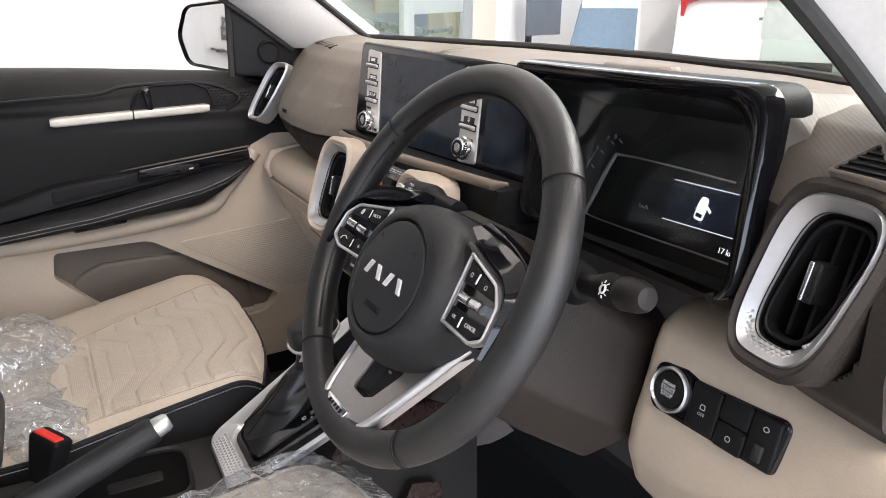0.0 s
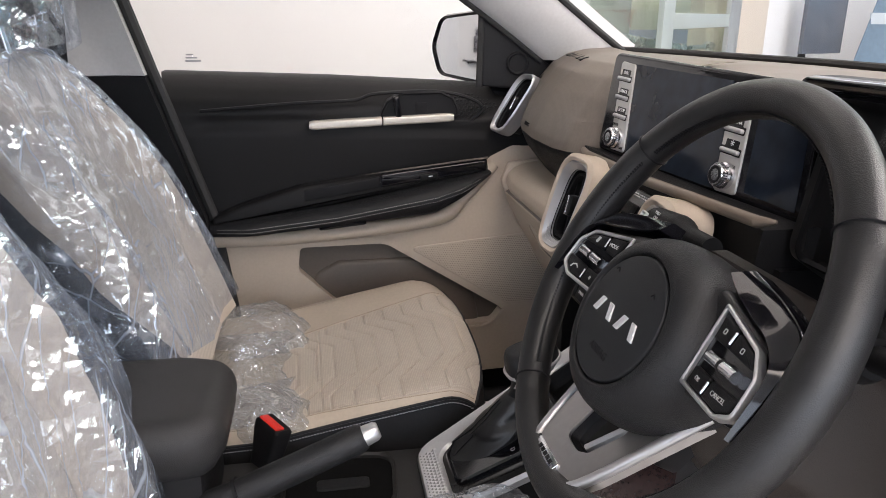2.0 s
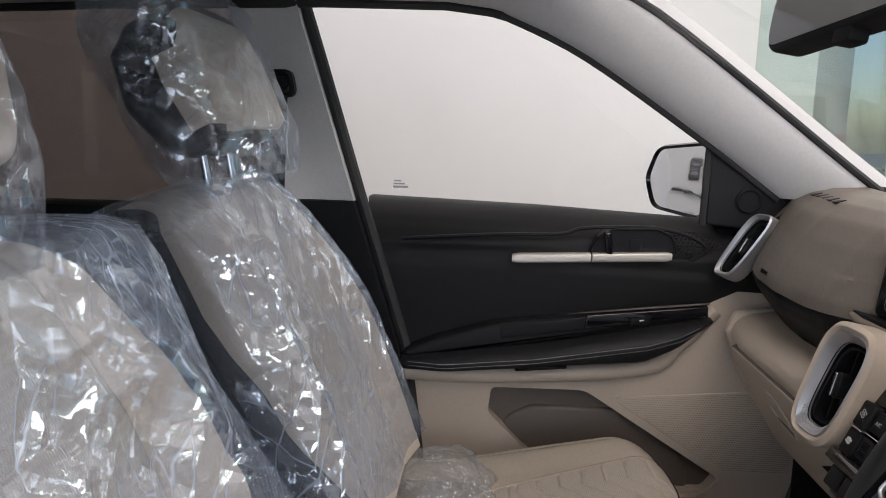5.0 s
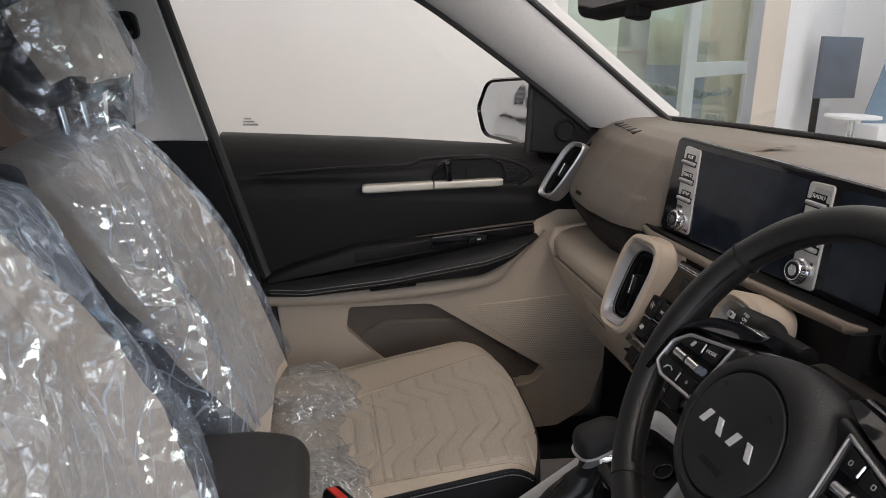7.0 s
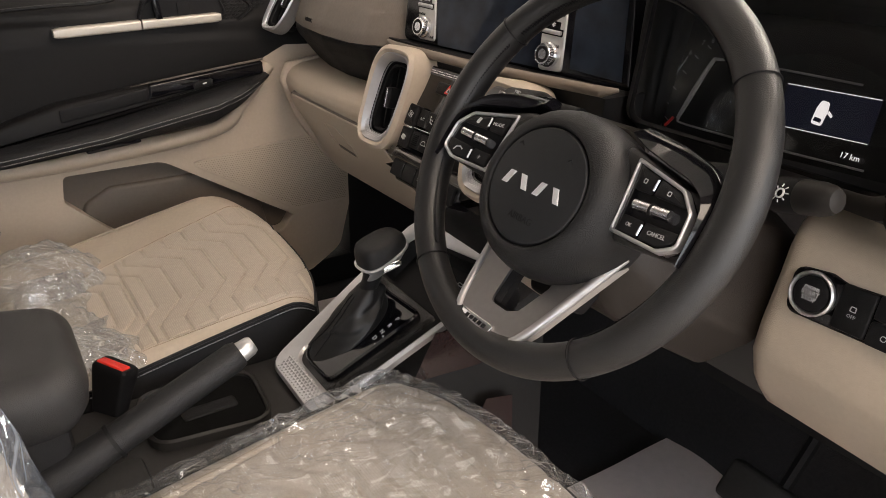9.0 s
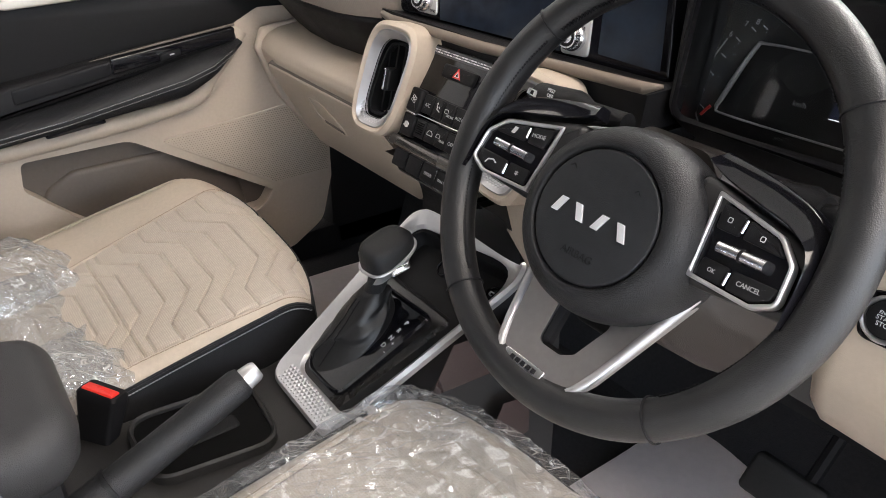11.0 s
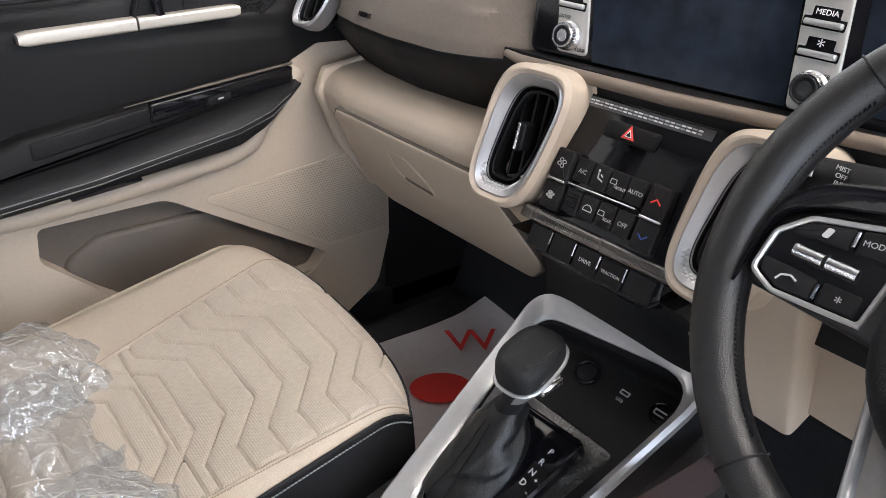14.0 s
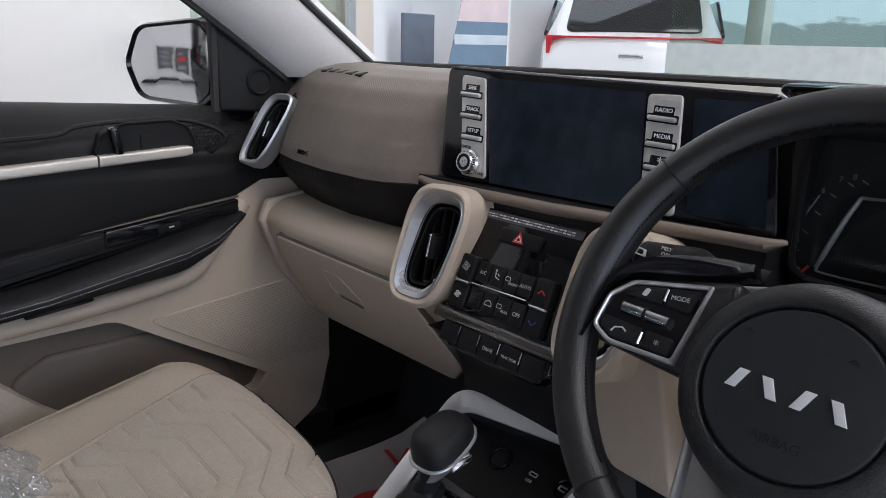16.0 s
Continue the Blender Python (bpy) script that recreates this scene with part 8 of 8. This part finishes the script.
    plate(bm, hf, rpoly([(-0.112, -0.080), (0.112, -0.080), (0.136, 0.0), (0.122, 0.092), (-0.122, 0.092), (-0.136, 0.0)], 0.035), -0.050, 0.014, 0.016)
    part("headrest_face", bm, BEIGE_LEATHER, seat, "beige headrest face")
    for k in (-0.05, 0.05):
        bm = bmesh.new()
        tube(bm, [head + Vector((s * cx + k, 0, 0)) - up * 0.02 - fwd * 0.02, hc + Vector((s * cx + k, 0, 0))], 0.006, 10)
        part("headrest_post", bm, CHROME, seat)
    return seat, back, top, hc, up, fwd, cx


pas = make_seat("passenger_seat", -1, True, (-0.125, -0.378), "beige and black front passenger seat, backrest in polythene")
drv = make_seat("driver_seat", 1, True, (-0.150, -0.325), "beige and black driver seat wrapped in clear polythene")


def crumple(p, scale, amount):
    """Sharp-edged folds: ridged noise over a gentle swell."""
    v = Vector(p) * scale
    w = v + Vector((noise.noise(v * 0.7), noise.noise(v * 0.7 + Vector((9, 1, 4))), 0)) * 0.8
    a = 1 - abs(noise.noise(Vector((w.x, w.y * 1.4, w.z * 0.6)))) * 2.6
    b = 1 - abs(noise.noise(w * 2.1 + Vector((7, 3, 1)))) * 2.6
    c = 1 - abs(noise.noise(w * 4.3 + Vector((2, 8, 5)))) * 2.4
    return amount * (0.55 * a + 0.32 * b + 0.16 * c)


def make_wraps():
    for (seat, back, top, hc, up, fwd, cx), s, nm in ((pas, -1, "passenger"), (drv, 1, "driver")):
        ob = thing("polythene_cover", "crumpled clear polythene cover over the %s seat" % nm, "plastic cover", "seat covers")
        # square-cut bag over the backrest, open at the foot; its corners stand off the rounded shoulders
        wide = (0.255, 0.275) if s < 0 else (0.318, 0.262)

        def bag(p, q):
            a = math.tau * p
            sx = math.copysign(abs(math.sin(a)) ** 0.75, math.sin(a))
            inner = max(0.0, -sx)
            lo = 0.04 + 0.14 * inner if s < 0 else 0.0
            k = lo + ((1.0 if s < 0 else 1.06) - lo) * q
            w = wide[0] if sx < 0 else wide[1]
            if s > 0 and sx < 0:
                w = line([(0, 0.34), (0.34, 0.34), (0.5, 0.288), (0.66, 0.281), (0.87, 0.325), (1, 0.315)], k)
            if s < 0 and sx > 0:
                w = line([(0, 0.27), (0.15, 0.285), (0.35, 0.275), (0.6, 0.255), (0.9, 0.19), (1, 0.15)], k)
            if s < 0 and sx < 0:
                w = line([(0, 0.262), (0.6, 0.262), (0.9, 0.215), (1, 0.18)], k)
            half = line([(0, 0.215), (0.35, 0.235), (0.7, 0.215), (0.9, 0.165), (1.0, 0.105)], k)
            axis = (back(0.0, k) + back(1.0, k)) / 2
            u = w * sx / half
            v = min(0.9, max(-0.9, u))
            face = (back((v + 1) / 2, k) - axis).dot(fwd) + 0.010
            edge = max(0.0, min(1.0, (abs(u) - 0.9) / max(0.05, w / half - 0.9)))
            front = math.cos(a)
            if front > 0:
                depth = face * (1 - edge) + 0.045 * edge
            else:
                depth = 0.045 - 0.13 * min(1, -front * 1.8)
            pt = Vector((s * (cx + w * sx), axis.y, axis.z)) + fwd * depth
            return pt + (fwd * max(0.1, front) + Vector((s * sx, 0, 0)) * 0.4) * (crumple(pt, 5.5, 0.0085) + crumple(Vector((pt.x * 1.6 + pt.z, pt.y, pt.z * 0.8 - pt.x)), 10.0, 0.0026))
        bm = bmesh.new()
        sheet(bm, bag, 200, 120)
        part("back_bag", bm, FILM, ob, sharp=75)
        # bag over the headrest
        bm = bmesh.new()

        def hood(p, q):
            a = math.tau * p
            v = -0.150 + 0.342 * q
            w = line([(0, 0.130), (0.12, 0.140), (0.5, 0.150), (0.9, 0.158), (1.0, 0.155)], q)
            dd = line([(0, 0.060), (0.2, 0.086), (0.72, 0.090), (0.86, 0.058), (1.0, 0.003)], q)
            c, si = math.cos(a), math.sin(a)
            c, si = math.copysign(abs(c) ** 0.75, c), math.copysign(abs(si) ** 0.6, si)
            pt = hc + Vector((s * cx + w * si, 0, 0)) + fwd * (dd * c) + up * (v + 0.02 * si * q)
            return pt + (fwd * math.cos(a) + Vector((math.sin(a), 0, 0))) * crumple(pt, 9.0, 0.007)
        sheet(bm, hood, 120, 60)
        part("headrest_bag", bm, FILM4, ob, sharp=75)
    # loose heap at the back of the passenger cushion
    heap = thing("polythene_heap", "loose crumpled clear polythene heaped on the passenger cushion", "plastic cover", "seat covers")
    for cxh, cyh, wx, wy, h, ang in ((-0.475, -0.055, 0.10, 0.080, 0.050, 0.25), (-0.31, -0.060, 0.17, 0.062, 0.030, 0.06), (-0.19, -0.032, 0.085, 0.055, 0.020, 0.20)):
        bm = bmesh.new()

        def lump(p, q):
            x0, y0 = (p * 2 - 1) * wx, (q * 2 - 1) * wy * (1 + 0.16 * math.sin(9 * p + 20 * cxh) + 0.08 * math.sin(23 * p))
            x, y = cxh + x0 * math.cos(ang) - y0 * math.sin(ang), cyh + x0 * math.sin(ang) + y0 * math.cos(ang)
            r = max(abs(p * 2 - 1), abs(q * 2 - 1))
            z0 = 0.672 + 0.15 * max(0, y)
            pt = Vector((x, y, z0 + h * (1 - r ** 2.5)))
            return pt + Vector((0.4, 0.3, 1)) * max(-0.004, crumple(pt, 22.0, 0.013) * (1 - r * 0.6))
        sheet(bm, lump, 60, 50)
        part("fold", bm, FILM3, heap, sharp=22)
    # cover on the driver's cushion
    cov = thing("polythene_cover", "crumpled clear polythene sheet over the driver cushion", "plastic cover", "seat covers")
    top = drv[2]
    bm = bmesh.new()

    def spread(p, q):
        v = Vector(top(min(1, max(0, -0.06 + 1.12 * p)), min(1, q * 1.04)))
        v.x += 0.03 * (p - 0.5)
        edge = max(abs(p - 0.5) * 2 - 0.9, q - 0.93, 0)
        v.y += 0.015 * (q > 0.95)
        return v + Vector((0, 0, 0.010 - 0.35 * edge)) + Vector((0.2, 0.4, 1)) * max(-0.006, crumple(v, 20.0, 0.007))
    sheet(bm, spread, 110, 100)
    part("sheet", bm, FILM2, cov, sharp=22)


FILM4 = film("clear_headrest_polythene", milk=0.10, gloss=0.17, rough=0.14, facet=24.0, tilt=0.45, taut=0.50, haze=(0.82, 0.86, 0.92), line=0.14)
FILM3 = film("bunched_polythene", milk=0.13, gloss=0.19, rough=0.14, facet=52.0, tilt=0.7, taut=0.42, haze=(0.96, 0.93, 0.88), level=True, line=0.55)
FILM2 = film("thin_crinkled_polythene", milk=0.09, gloss=0.15, rough=0.14, facet=46.0, tilt=0.65, taut=0.50, haze=(0.97, 0.95, 0.92), level=True, line=0.42)
make_wraps()


# ---- footwells ----
def make_footwells():
    m = thing("paper_mat", "white printed paper mat on the passenger footwell", "paper mat", "paper mats")
    bm = bmesh.new()
    sheet(bm, lambda s, t: (-0.62 + 0.42 * s + 0.02 * t, 0.42 + 0.44 * t, 0.408 + 0.012 * noise.noise(Vector((s * 3, t * 3, 1))) + 0.05 * max(0, t - 0.75) ** 1.2 * 4), 16, 16, 0.001, (0, 0, -1))
    part("sheet", bm, PAPER, m)
    pf = Frame((-0.500, 0.690, 0.421), (0.55, 0.83, 0.02), (-0.83, 0.55, 0.03))
    lettering("mat_print", "W", pf, 0.10, REDMARK, m, "red printed letter")
    bm = bmesh.new()
    plate(bm, pf.shifted(-0.07, -0.135, 0.0), ellipse(0.055, 0.04, 24), -0.002, 0.0008)
    part("red_spot", bm, REDMARK, m, "red printed spot")
    m = thing("paper_mat", "white printed paper mat on the driver footwell", "paper mat", "paper mats")
    bm = bmesh.new()
    sheet(bm, lambda s, t: (0.16 + 0.42 * s, 0.34 + 0.50 * t, 0.408 + 0.012 * noise.noise(Vector((s * 3, t * 3, 5)))), 16, 16, 0.001, (0, 0, -1))
    part("sheet", bm, PAPER, m)
    bm = bmesh.new()
    tube(bm, [(0.33, 0.62, 0.4145), (0.37, 0.66, 0.4145), (0.42, 0.70, 0.4145)], 0.004, 6)
    part("red_mark", bm, REDMARK, m)
    pd = thing("brake_pedal", "black rubber brake pedal on a dark arm", "pedal")
    fr = Frame((0.405, 0.672, 0.535), (1, 0, 0), (0, 0.45, 0.9))
    bm = bmesh.new()
    plate(bm, fr, rpoly([(-0.055, -0.03), (0.055, -0.03), (0.05, 0.03), (-0.05, 0.03)], 0.01), -0.016, 0.0, 0.006)
    part("pad", bm, RUBBER, pd)
    bm = bmesh.new()
    tube(bm, [fr.at(0.02, 0.0, -0.015), (0.43, 0.74, 0.62), (0.43, 0.74, 0.80)], 0.009, 8)
    part("arm", bm, MATT, pd)
    # taped protective tags on the console's flank
    for quad in (((0.321, 0.770), (0.467, 0.758), (0.462, 0.697), (0.289, 0.709)), ((0.405, 0.640), (0.451, 0.630), (0.455, 0.566), (0.370, 0.560))):
        tg = thing("plastic_tag", "clear reddish film tag taped on the console side", "film tag", "film tags")
        bm = bmesh.new()
        fr = Frame((0.150, 0, 0), (0, 1, 0), (0, 0, 1))
        plate(bm, fr, list(quad), 0.0, 0.0008)
        part("film", bm, TAGFILM, tg)


TAGFILM = mat("reddish_clear_film", (0.032, 0.018, 0.017), 0.12, vary=0.25, coat=0.3)
make_footwells()
